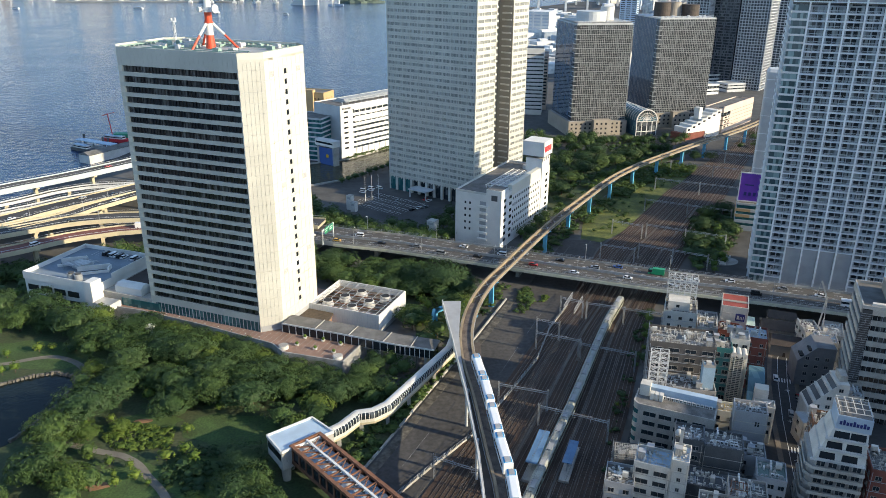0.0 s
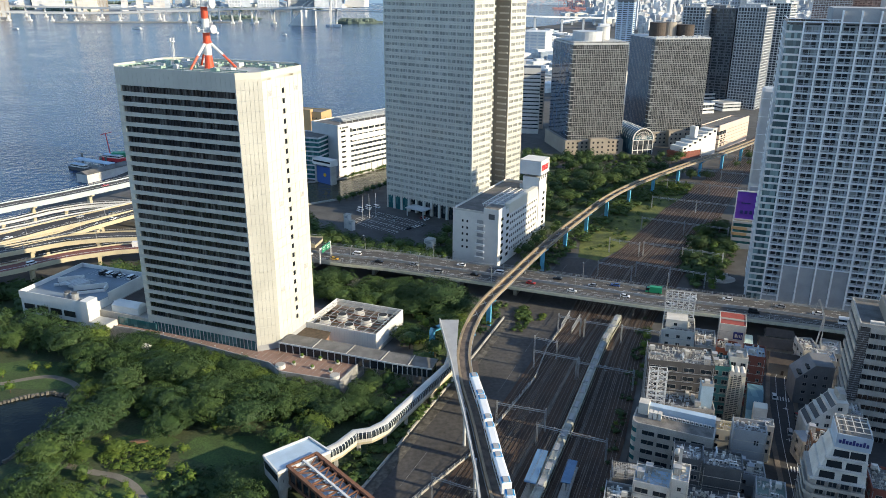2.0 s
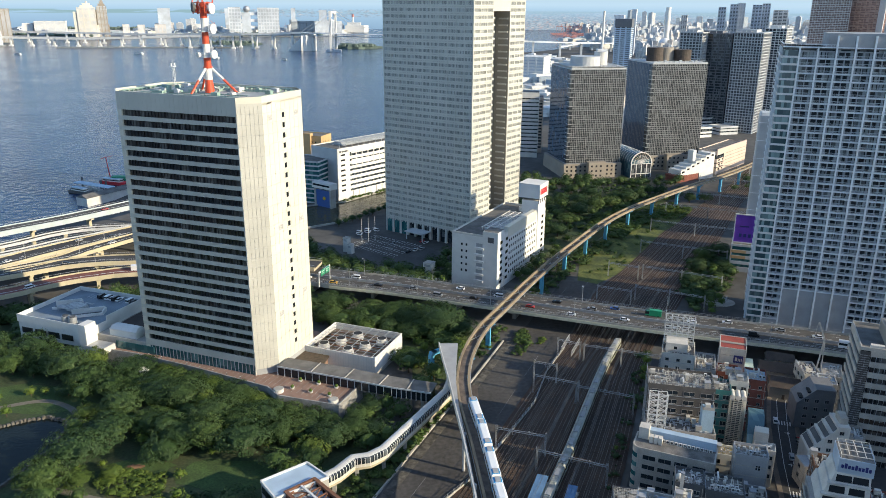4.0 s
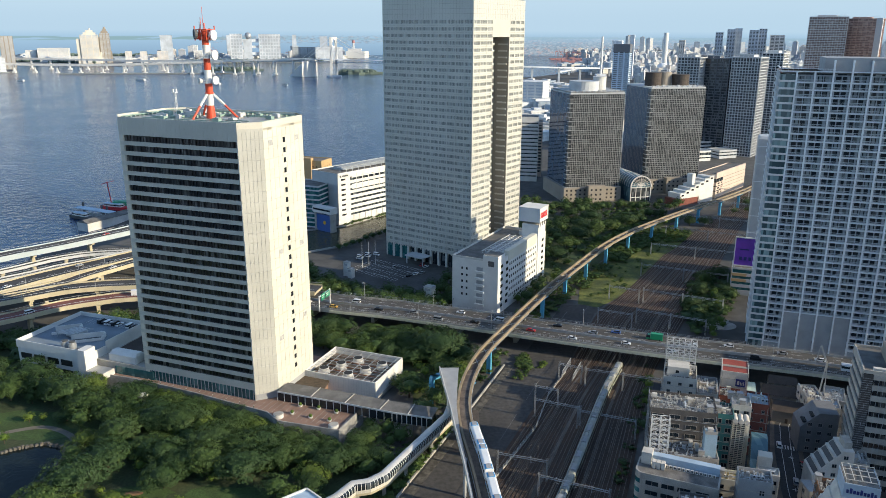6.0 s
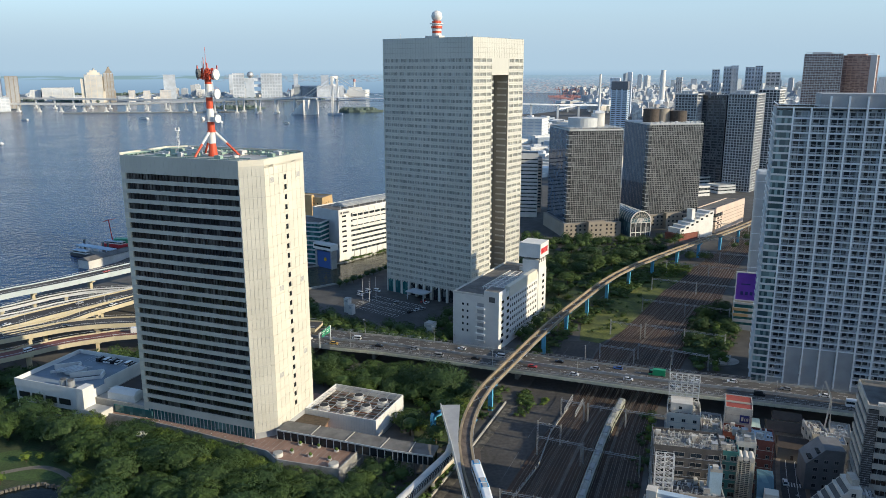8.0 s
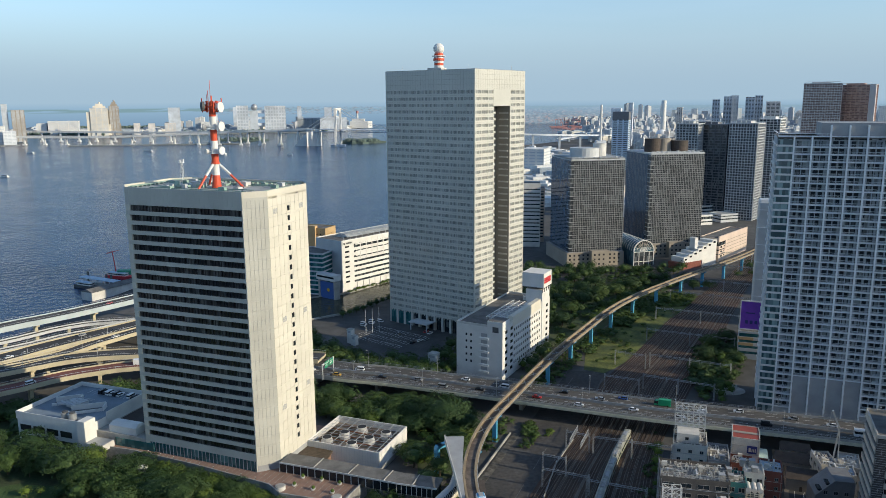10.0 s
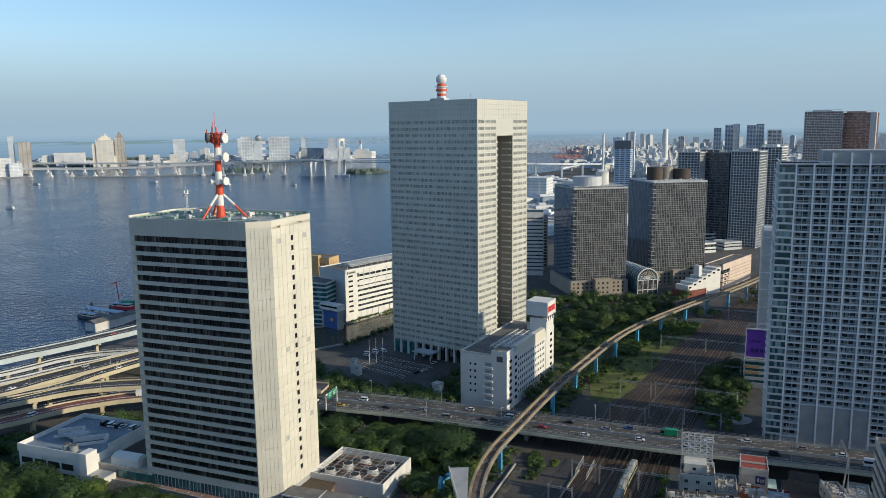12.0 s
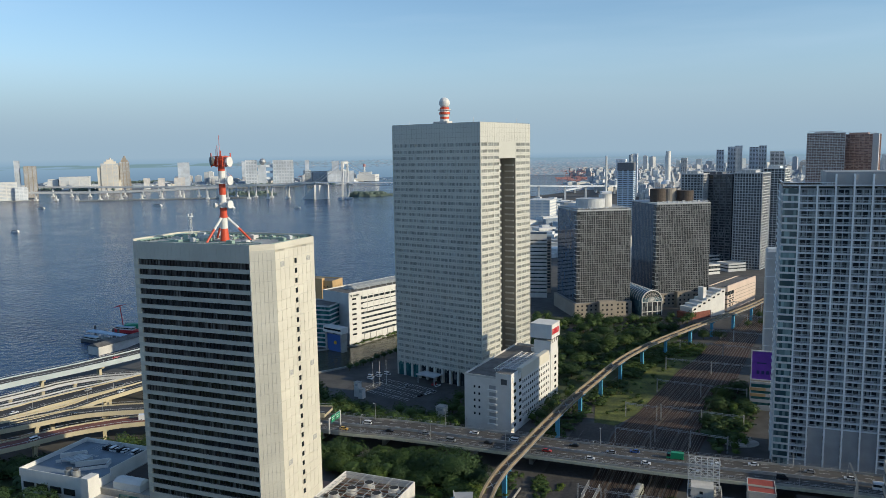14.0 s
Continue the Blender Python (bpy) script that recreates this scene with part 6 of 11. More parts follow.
# ================= monorail =================
MONO = [(330, 730, 14), (258, 643, 14), (176, 559, 14), (120, 494, 14), (78, 424, 14), (52, 375, 14), (31, 331, 14), (19, 304.5, 14), (12.2, 281, 14), (9.3, 259, 14), (10, 237, 14), (12.7, 215, 14), (15.5, 184.6, 14), (17.3, 165, 14), (18, 120, 14)]
ML = smooth(MONO, 6)
mono = thing("monorail_track", "twin concrete monorail beams with cross ties on blue piers", "monorail")
for off in (-2.1, 2.1):
    part("track_beam", Mesh().ribbon(offset(ML, off - 0.42), offset(ML, off + 0.42), 1.5), M_BEAM, mono, "ochre concrete beam")
wk = [(x, y, z - 0.9) for x, y, z in ML]
part("walkway", Mesh().ribbon(offset(wk, -1.2), offset(wk, 1.2), 0.1), mat("rusty_grating", (0.12, 0.085, 0.06), 0.8, var=0.2), mono, "rusty grating between the beams")
near_wk = [(x, y, z + 0.36) for x, y, z in wk if y < 292]
part("service_deck", Mesh().ribbon(offset(near_wk, -1.62), offset(near_wk, 1.62), 0.1), mat("brown_service_deck", (0.17, 0.135, 0.11), 0.9, var=0.25, scale=0.4), mono, "brown service deck between the beams")
tie = Mesh()
for a, c, d, e in zip(offset(wk, -1.5)[::2], offset(wk, 1.5)[::2], offset(wk, -1.5)[1::2], offset(wk, 1.5)[1::2]):
    tie.beam((a[0], a[1], a[2] + 0.15), (e[0], e[1], e[2] + 0.15), 0.18).beam((c[0], c[1], c[2] + 0.15), (d[0], d[1], d[2] + 0.15), 0.18)
tagged(part("cross_tie", tie, M_STEEL, mono), kind="stuff")
for off in (-2.75, 2.75):
    part("cable_tray", Mesh().ribbon(offset(wk, off - 0.1), offset(wk, off + 0.1), 0.25), M_STEEL, mono)
tot = sum(math.dist(a, c) for a, c in zip(ML, ML[1:]))
for k in range(2, int(tot / 37)):
    x, y, z, a = on_line(ML, k * 37 / tot, 0, 0)
    if abs(y - 343) < 14:
        continue
    p = part("pier", Mesh().prism([(-0.7, -1.0), (0.7, -1.0), (0.7, 1.0), (-0.7, 1.0)], 0, 10.6).prism([(-0.7, -1.0), (0.7, -1.0), (0.7, 1.0), (-0.7, 1.0)], 10.6, 12.45, [(-0.7, -3.2), (0.7, -3.2), (0.7, 3.2), (-0.7, 3.2)]), M_BLUE, mono, "sky-blue steel pier")
    p.matrix_basis = pose(x, y, 0, 0, 0, a)
# the station approach roof that tapers along the track
edge = [(0.2, 285.6), (2.2, 268), (3.9, 254.2), (5.8, 236), (8.1, 214.9), (10.6, 184.6), (11.3, 164.8), (11.8, 130)]
inner = [(7.9, 285.8), (7.0, 268), (6.4, 254.2), (7.1, 236), (8.7, 214.9), (11.1, 184.6), (11.8, 164.8), (12.3, 130)]
wd = thing("approach_deck", "pale tapering deck beside the monorail beams", "deck")
part("deck_slab", Mesh().ribbon([(x, y, 15.0) for x, y in edge], [(x, y, 15.0) for x, y in inner], 0.5), M_GREY, wd)
part("edge_wall", Mesh().ribbon([(x - 0.25, y, 15.7) for x, y in edge], [(x + 0.1, y, 15.7) for x, y in edge], 2.4), M_OFFWHITE, wd)
part("lower_deck", Mesh().ribbon([(x + 0.2, y, 12.6) for x, y in edge[2:]], [(14.5 if y > 230 else 17.0, y, 12.6) for x, y in edge[2:]], 0.6), mat("brown_deck", (0.10, 0.08, 0.065), 0.85, var=0.2), wd)
for x, y in ((3.5, 280), (5, 262), (8.5, 218), (10.8, 190)):
    part("post", Mesh().cyl(x, y, 0, 14.5, 0.5), M_LGREY, wd)
train("monorail_train", "white and sky-blue monorail train on the beam", [(x, y, z) for x, y, z in offset(ML, -2.1)], 0.836, 6, 15, 3.0, 3.6, 13.4, M_TRAINW, M_TRAINW, "", False)


# ================= plaza round the broad tower =================
RL = -21.5
PLAZA = [(-152.9, 300), (-127.9, 292.3), (-100.1, 280.2), (-66.0, 263.5), (-60.7, 256.8), (-37.1, 249.7), (-30.0, 267.0), (-50, 276), (-43, 312), (-118, 344), (-130, 336)]
solid("plaza", Mesh().prism(PLAZA, 0, 6.0), M_BRICKPAVE, "raised reddish brick-paved plaza round the tower", "plaza", kind="structure")
wl = Mesh()
for (x0, y0), (x1, y1) in zip(PLAZA[:6], PLAZA[1:7]):
    wl.beam((x0, y0, 3.3), (x1, y1, 3.3), 0.5, 6.9)
solid("plaza_wall", wl, mat("stained_pale_concrete", (0.36, 0.36, 0.35), 0.85, var=0.2, scale=0.3), "pale retaining wall and parapet of the plaza", "wall", kind="structure")
jn = Mesh()
for k in range(46):
    x = -128 + k * 2.1
    a = Vector((x, 287.5 - (x + 117) * 0.465 + 0.8, 6.012))
    jn.beam(a, a + Vector((0.366 * 11, 0.93 * 11, 0)), 0.09, 0.02)
solid("paving_joints", jn, M_CONC, "pale joint lines across the brick paving", "paving", kind="structure")
for k, (x, y) in enumerate(((-54.4, 269.3), (-56.5, 263.2), (-46.9, 267.0), (-48.9, 260.1), (-39.6, 263.9), (-41.4, 257.5))):
    o = thing("planter", "round pale planter with a small clipped shrub", "planter", pose(x, y, 6.0), "plaza planters")
    part("pot", Mesh().cyl(0, 0, 0, 0.6, 0.75, 0.95, 14), M_OFFWHITE, o)
    sh = Mesh().ball(0, 0, 1.05, 0.7, 0.65, 9, 6)
    part("shrub", sh, M_LEAF2, o)
for x, y in ((-61.2, 260.6), (-39.2, 252.6)):
    o = thing("stair_drum", "low round white drum at the plaza edge", "drum", pose(x, y, 6.0), "plaza drums")
    part("wall", Mesh().cyl(0, 0, 0, 1.5, 1.9, k=20), M_OFFWHITE, o)
    part("cap", Mesh().cyl(0, 0, 1.5, 1.62, 1.7, k=20), M_CONC, o)
for k in range(9):
    x = -122 + k * 6.2
    o = thing("bollard_lamp", "short dark bollard lamp on the plaza", "bollard", pose(x, 288.9 - (x + 117) * 0.465, 6.0), "plaza bollards")
    part("post", Mesh().cyl(0, 0, 0, 0.9, 0.14, k=8), M_DGREY, o)
    part("lamp", Mesh().cyl(0, 0, 0.9, 1.15, 0.18, k=8), M_WHITE, o)

dv = thing("vent_dome", "white ventilation dome among the trees below the plaza", "vent", pose(-120.5, 281.0, 0))
part("shaft", Mesh().cyl(0, 0, 0, 5.2, 2.5, k=20), M_OFFWHITE, dv)
part("cap", Mesh().ball(0, 0, 5.2, 2.6, 1.2, 16, 8), M_WHITE, dv)

# covered walk from the tower towards the station
cw = thing("covered_walk", "long low walkway with a flat pale roof and dark glazing", "walkway")
A = [(-63.4, 276.8, 10.0), (-40, 268.6, 10.0), (-17, 259.8, 10.0), (-2.0, 255.4, 10.0)]
part("roof", Mesh().ribbon(offset(A, -5.6), offset(A, 3.0), 0.4), M_ROOF, cw)
for k in range(1, 5):
    x, y, z, a = on_line(A, k / 5, 0, 0)
    part("roof_upstand", Mesh().box(-0.15, 0.15, -3.0, 5.6, 0, 0.3), M_CONC, cw).matrix_basis = pose(x, y, 10.0, 0, 0, a)
part("roof_edge", Mesh().ribbon([(x, y, 10.3) for x, y, z in offset(A, 2.9)], [(x, y, 10.3) for x, y, z in offset(A, 3.15)], 0.6), M_LGREY, cw)
lowA = [(x, y, 9.5) for x, y, z in A]
part("glazing", Mesh().ribbon(offset(lowA, -2.6), offset(lowA, 2.6), 3.4), M_GLASSB, cw)
for k in range(24):
    x, y, z, a = on_line(A, k / 24, 2.75, 0)
    part("post", Mesh().box(-0.12, 0.12, -0.12, 0.12, 0, 3.5), M_LGREY, cw).matrix_basis = pose(x, y, 6.0 if x < -30 else 5.9, 0, 0, a)
for k in (0.55, 0.68, 0.8, 0.92):
    x, y, z, a = on_line(A, k, 0, 0)
    part("pier", Mesh().box(-0.6, 0.6, -1.6, 1.6, 0, 6.1), M_CONC, cw).matrix_basis = pose(x, y, 0, 0, 0, a)

solid("planting_bed", Mesh().prism([(-62.5, 281.5), (-34, 271.5), (-30, 275), (-47.5, 283), (-44, 306), (-48, 312), (-57, 300)], 5.6, 6.3), M_BARK, "dark planted bed behind the covered walk", "planting bed", kind="structure")

# blue portal over the footbridge
pt = thing("blue_portal", "sky-blue steel portal leg with a rounded shoulder", "portal", pose(-3.0, 283.5, 0, 0, 0, 40))
part("leg", Mesh().box(-0.9, 0.9, -0.9, 0.9, 0, 10.4), M_BLUE, pt)
part("shoulder", Mesh().prism([(-0.9, -0.9), (0.9, -0.9), (0.9, 0.9), (-0.9, 0.9)], 10.4, 12.2, [(-0.3, -0.9), (2.4, -0.9), (2.4, 0.9), (-0.3, 0.9)]), M_BLUE, pt)
part("beam", Mesh().box(0.2, 9.0, -0.9, 0.9, 10.6, 12.2), M_BLUE, pt)

# cooling plant with six fans
cp = thing("cooling_plant", "white-walled cooling plant with big fans under a steel grid", "cooling plant", pose(-57.3, 296.0, 0, 0, 0, RL))
W, D = 33.5, 27.0
for a in ((0, W, 0, 0.4), (0, W, D - 0.4, D), (0, 0.4, 0.4, D - 0.4), (W - 0.4, W, 0.4, D - 0.4)):
    part("wall", Mesh().box(*a, 2, 9), M_WHITE, cp)
part("floor", Mesh().box(0.4, W - 0.4, 0.4, D - 0.4, 2, 6), mat("rusty_plant_floor", (0.24, 0.20, 0.165), 0.9, var=0.35, scale=0.3), cp, "dusty rust-stained floor")
part("foundation", Mesh().box(0, W, 0, D, 0, 2), M_CONC, cp)
rb = Mesh()
for k in range(28):
    rb.box(0.6 + k * 1.2, 0.68 + k * 1.2, -0.05, 0, 2.2, 8.8)
for k in range(22):
    rb.box(W, W + 0.05, 0.6 + k * 1.2, 0.68 + k * 1.2, 2.2, 8.8)
part("wall_rib", rb, M_LGREY, cp)
for i in range(3):
    for j in range(2):
        u, v = 6 + i * 4.5 + j * 12.2, 6 + i * 7.2 - j * 1.0
        f = part("fan_drum", Mesh().cyl(u, v, 6, 7.4, 2.5, k=20).cyl(u, v, 7.4, 8.8, 1.9, 2.15, k=20), M_OFFWHITE, cp, "round white fan stack")
        # flat black disc on the closed stack, painted as its shaded hollow
        part("fan_well", Mesh().cyl(u, v, 8.8, 8.82, 1.9, k=20), M_BLACK, f)
gr = Mesh()
for k in range(9):
    gr.beam((0.4, 2 + k * 2.9, 8.5), (W - 0.4, 2 + k * 2.9, 8.5), 0.14)
for k in range(8):
    gr.beam((2 + k * 4.2, 0.4, 8.7), (2 + k * 4.2, D - 0.4, 8.7), 0.2)
part("steel_grid", gr, M_STEEL, cp)
for k in range(5):
    part("pipe", Mesh().rod((3, 4 + k * 4.6, 6.9), (W - 3, 4 + k * 4.6, 6.9), 0.3), M_RUST, cp, "rusty pipe")

# parking deck beside the tower
lo = thing("parking_deck", "low white building with a blue-grey rooftop car park", "car park", pose(-186.0, 310.0, 0, 0, 0, -20))
W, D, h = 38.5, 37.0, 15.0
part("body", Mesh().box(0.3, W - 0.3, 0.3, D - 0.3, 0, h - 0.1), M_WHITE, lo)
part("roof_deck", Mesh().box(0.3, W - 0.3, 0.3, D - 0.3, h - 0.1, h), mat("blue_grey_deck", (0.20, 0.25, 0.30), 0.7, var=0.12, scale=0.15), lo, "blue-grey parking roof")
for a in ((0, W, 0, 0.35), (0, W, D - 0.35, D), (0, 0.35, 0.35, D - 0.35), (W - 0.35, W, 12, D - 0.35)):
    part("parapet", Mesh().box(*a, h - 1.5, h + 1.9), M_WHITE, lo)
for f in range(2):
    for k in range(4):
        part("opening", Mesh().box(2 + k * 7.5, 8 + k * 7.5, -0.04, 0.2, 4 + f * 4.6, 6.6 + f * 4.6), M_GLASSB, lo)
part("corner_tower", Mesh().box(W - 3.2, W + 0.8, -1.2, 4.8, 0, h + 2.6), M_WHITE, lo, "white corner stair tower")
part("stair_house", Mesh().box(14, 22, 14, 19, h, h + 2.6), M_LGREY, lo)
for u, v, n in ((5, 17, 11), (19.5, 11.5, 14)):
    for w_ in (0.0, 4.6):
        part("ramp_wall", Mesh().prism([(u + w_ * 0.5, v - w_), (u + n * 0.78 + w_ * 0.5, v + n * 0.62 - w_), (u + n * 0.78 - 0.35 + w_ * 0.5, v + n * 0.62 + 0.45 - w_), (u - 0.35 + w_ * 0.5, v + 0.45 - w_)], h, h + (1.2 if w_ else 2.2)), M_WHITE, lo, "white ramp wall")
    part("ramp_end", Mesh().prism([(u + n * 0.78, v + n * 0.62), (u + n * 0.78 + 2.3, v + n * 0.62 - 4.6), (u + n * 0.78 + 2.8, v + n * 0.62 - 4.4), (u + n * 0.78 + 0.5, v + n * 0.62 + 0.2)], h, h + 2.0), M_WHITE, lo)
    # flat dark sheet on the deck stands in for the ramp's shaded depth
    part("ramp_well", Mesh().prism([(u, v - 0.3), (u + 2.1, v - 4.4), (u + n * 0.7 + 2.1, v + n * 0.55 - 4.4), (u + n * 0.7, v + n * 0.55 - 0.3)], h, h + 0.02), M_DGREY, lo)
cf = Mesh()
for k in range(6):
    cf.beam((11 + k * 1.9, 12, h + 2.6), (15 + k * 1.9, 20, h + 2.6), 0.18)
for k in range(4):
    cf.beam((11 + k * 1.33, 12 + k * 2.66, h + 2.6), (20.5 + k * 1.33, 12 + k * 2.66, h + 2.6), 0.18).box(11 + k * 1.33, 11.2 + k * 1.33, 12 + k * 2.66, 12.2 + k * 2.66, h, h + 2.6)
part("canopy_frame", cf, M_STEEL, lo, "steel canopy frame")
part("canopy", Mesh().box(11, 20, 11.5, 15.0, h + 2.3, h + 2.5), M_LGREY, lo)
bm = Mesh()
for k in range(14):
    bm.box(10 + k * 1.9, 10.12 + k * 1.9, 30, 35, h, h + 0.015)
part("bay_marking", bm, M_LINE, lo)
for u in (28.0, 31.8):
    tk = thing("roof_tank", "grey cylindrical tank on the parking deck", "water tank", pose(-186.0, 310.0, h, 0, 0, -20) @ pose(u - 3, 3, 0), "roof tanks")
    part("tank", Mesh().cyl(0, 0, 0.5, 3.6, 1.75, k=18), M_STEEL, tk)
    part("fan_ring", Mesh().cyl(0, 0, 3.6, 4.0, 1.2, 1.3, k=18), M_DGREY, tk)
    part("base", Mesh().box(-1.6, 1.6, -1.6, 1.6, 0, 0.5), M_CONC, tk)
a = radians(-20)
for k in range(10):
    u, v = 17 + k * 2.05, 32.5
    if k in (6, 7):
        continue
    car(rnd.choice(("white", "white", "silver", "black")), -186 + u * math.cos(a) - v * math.sin(a), 310 + u * math.sin(a) + v * math.cos(a), h + 0.02, 70, rnd.choice(("car", "van")))

# link buildings between deck and tower
lk = thing("link_building", "low annex with a dark roof between tower and car park", "annex", pose(-150.0, 297.0, 0, 0, 0, -20))
part("annex_body", Mesh().box(-1, 28, 6, 34, 0, 11), M_CONC, lk)
part("annex_roof", Mesh().box(1, 28, 15, 34, 11, 11.15), mat("dark_brown_roof", (0.07, 0.055, 0.05), 0.8, var=0.15), lk)
part("parapet", Mesh().box(-1, 28, 14, 14.5, 11, 12.2).box(-1, -0.6, 6, 34, 11, 12.2), M_OFFWHITE, lk)
part("roof_house", Mesh().box(6, 20, 7, 13, 11, 14).prism([(6, 7), (20, 7), (20, 13), (6, 13)], 14, 15.2, [(6.5, 9), (19.5, 9), (19.5, 11.5), (6.5, 11.5)]), M_WHITE, lk, "white roof house")
part("glass_front", Mesh().box(10, 30, 5.7, 6, 6, 9.5), G_TEAL, lk, "teal shopfront glazing")
part("porch", Mesh().box(0, 10, -1.5, 5, 6, 8.6), M_OFFWHITE, lk)
part("porch_roof", Mesh().box(0.3, 9.7, -1.2, 4.7, 8.6, 8.75), M_STEEL, lk)

# ================= covered footbridge, lift house and truss bridge =================
FBK = [(6, 272, 6.0), (3.3, 257.6, 6.0), (-18.0, 217.6, 6.0), (-22.6, 214.0, 5.6), (-27.6, 213.0, 5.4), (-32.0, 207.0, 4.8), (-38.0, 201.0, 4.8)]
FB = [FBK[0]]
for p, q in zip(FBK, FBK[1:]):
    n = max(1, round(math.dist(p, q) / 1.15))
    FB += [tuple(p[c] + (q[c] - p[c]) * k / n for c in range(3)) for k in range(1, n + 1)]
fb = thing("covered_footbridge", "white covered footbridge with an arched roof and side windows", "footbridge")
part("floor", Mesh().ribbon(offset(FB, -1.75), offset(FB, 1.75), 0.9), M_YELLOWC, fb)
for s in (-1, 1):
    w0 = [(x, y, z + 1.1) for x, y, z in FB]
    part("side_wall", Mesh().ribbon(offset(w0, min(s * 1.7, s * 1.9)), offset(w0, max(s * 1.7, s * 1.9)), 1.1), M_CREAM, fb)
    g0 = [(x, y, z + 2.3) for x, y, z in FB]
    part("side_glass", Mesh().ribbon(offset(g0, min(s * 1.74, s * 1.84)), offset(g0, max(s * 1.74, s * 1.84)), 1.2), G_WIN, fb)
HWD = 1.9
arc = [(HWD * math.cos(math.pi * k / 8), 2.3 + 1.35 * math.sin(math.pi * k / 8)) for k in range(9)]
for k in range(8):
    (a0, z0), (a1, z1) = arc[k], arc[k + 1]
    lo_, hi_ = [(x, y, z + z0) for x, y, z in offset(FB, a0)], [(x, y, z + z1) for x, y, z in offset(FB, a1)]
    if k > 5:
        part("roof_glazing", Mesh().ribbon(hi_, lo_, 0.08), G_WIN, fb, "dark roof-light band")
    else:
        part("arched_roof", Mesh().ribbon(hi_, lo_, 0.08), M_OFFWHITE, fb, "white arched sheet roof")
for i in range(len(FB)):
    x, y, z = FB[i]
    r = Mesh()
    o2 = offset(FB, -HWD)[i]
    r.beam((o2[0], o2[1], z + 0.2), (o2[0], o2[1], z + 2.4), 0.16)
    q = [(*offset(FB, -(HWD + 0.06) * math.cos(math.pi * k / 8))[i][:2], z + 2.3 + 1.4 * math.sin(math.pi * k / 8)) for k in range(4)]
    for u, v in zip(q, q[1:]):
        r.beam(u, v, 0.14)
    part("frame", r, M_WHITE, fb)
for i in (8, 24, 40, 52, 60, 68):
    if i < len(FB):
        x, y, z = FB[i]
        part("pier", Mesh().box(x - 0.6, x + 0.6, y - 0.6, y + 0.6, 0, z - 0.85), M_CONC, fb)

lh = thing("lift_house", "grey lift house with a flat pale blue roof on round piers", "building")
Q = [(-52.9, 194.8), (-46.8, 186.4), (-33.0, 197.0), (-40.8, 204.6)]
part("body", Mesh().prism(Q, 5.5, 11.6), M_CONC, lh)
ctr = (sum(x for x, y in Q) / 4, sum(y for x, y in Q) / 4)
grow = lambda f: [(ctr[0] + (x - ctr[0]) * f, ctr[1] + (y - ctr[1]) * f) for x, y in Q]
part("roof", Mesh().prism(grow(0.96), 11.6, 11.75), M_ROOFBLUE, lh, "pale blue roof")
ed = Mesh()
for (x0, y0), (x1, y1) in zip(Q, Q[1:] + Q[:1]):
    ed.beam((x0, y0, 11.9), (x1, y1, 11.9), 0.5, 0.8)
part("roof_edge", ed, M_WHITE, lh)
part("window_band", Mesh().prism([(-52.6, 194.1), (-47.2, 186.9), (-47.0, 187.1), (-52.4, 194.3)], 8.2, 10.6).box(-45.6, -45.5, 187.2, 187.3, 8, 9), M_GLASSB, lh)
for x, y, r in ((-46.5, 189.5, 1.5), (-41, 193, 1.4), (-46, 195, 1.4), (-38, 198.5, 1.3)):
    part("pier", Mesh().cyl(x, y, 0, 4.0, r * 0.8, r, 18).cyl(x, y, 4.0, 5.5, r, r * 1.5, 18), M_CONC, lh)

TB0, TB1 = Vector((-40.3, 191.9, 0)), Vector((0, 146.7, 0))
tb = thing("truss_footbridge", "rust-brown steel truss footbridge with white floor panels", "footbridge", Matrix.Translation(TB0) @ pose(0, 0, 0, 0, 0, math.degrees(math.atan2((TB1 - TB0).y, (TB1 - TB0).x))))
L, hw, z0, z1 = (TB1 - TB0).length, 4.9, 7.6, 12.6
for s in (-1, 1):
    part("top_chord", Mesh().box(-0.5, L, s * hw - 0.55, s * hw + 0.55, z1 - 0.9, z1), M_RUST, tb)
    part("bottom_chord", Mesh().box(-0.5, L, s * hw - 0.55, s * hw + 0.55, z0 - 0.9, z0), M_RUST, tb)
    for k in range(int(L / 3.6) + 1):
        part("web_post", Mesh().box(k * 3.6, k * 3.6 + 0.5, s * hw - 0.4, s * hw + 0.4, z0, z1 - 0.9), M_RUST, tb)
    part("side_glass", Mesh().box(0.5, L, s * hw - 0.12, s * hw + 0.12, z0, z1 - 0.9), M_GLASSB, tb)
for k in range(int(L / 3.6) + 1):
    part("cross_beam", Mesh().box(k * 3.6, k * 3.6 + 0.45, -hw + 0.5, hw - 0.5, z1 - 0.8, z1 - 0.35), M_RUST, tb)
    part("brace", Mesh().beam((k * 3.6 + 0.3, -hw + 0.5, z1 - 0.5), (k * 3.6 + 3.6, 0, z1 - 0.5), 0.28).beam((k * 3.6 + 3.6, 0, z1 - 0.5), (k * 3.6 + 0.3, hw - 0.5, z1 - 0.5), 0.28), M_RUST, tb)
part("end_beam", Mesh().box(-1.0, -0.3, -hw - 0.5, hw + 0.5, z1 - 0.9, z1 + 0.02), M_RUST, tb)
part("spine", Mesh().box(0, L, -0.35, 0.35, z1 - 0.35, z1 + 0.1), M_WHITE, tb, "white spine beam")
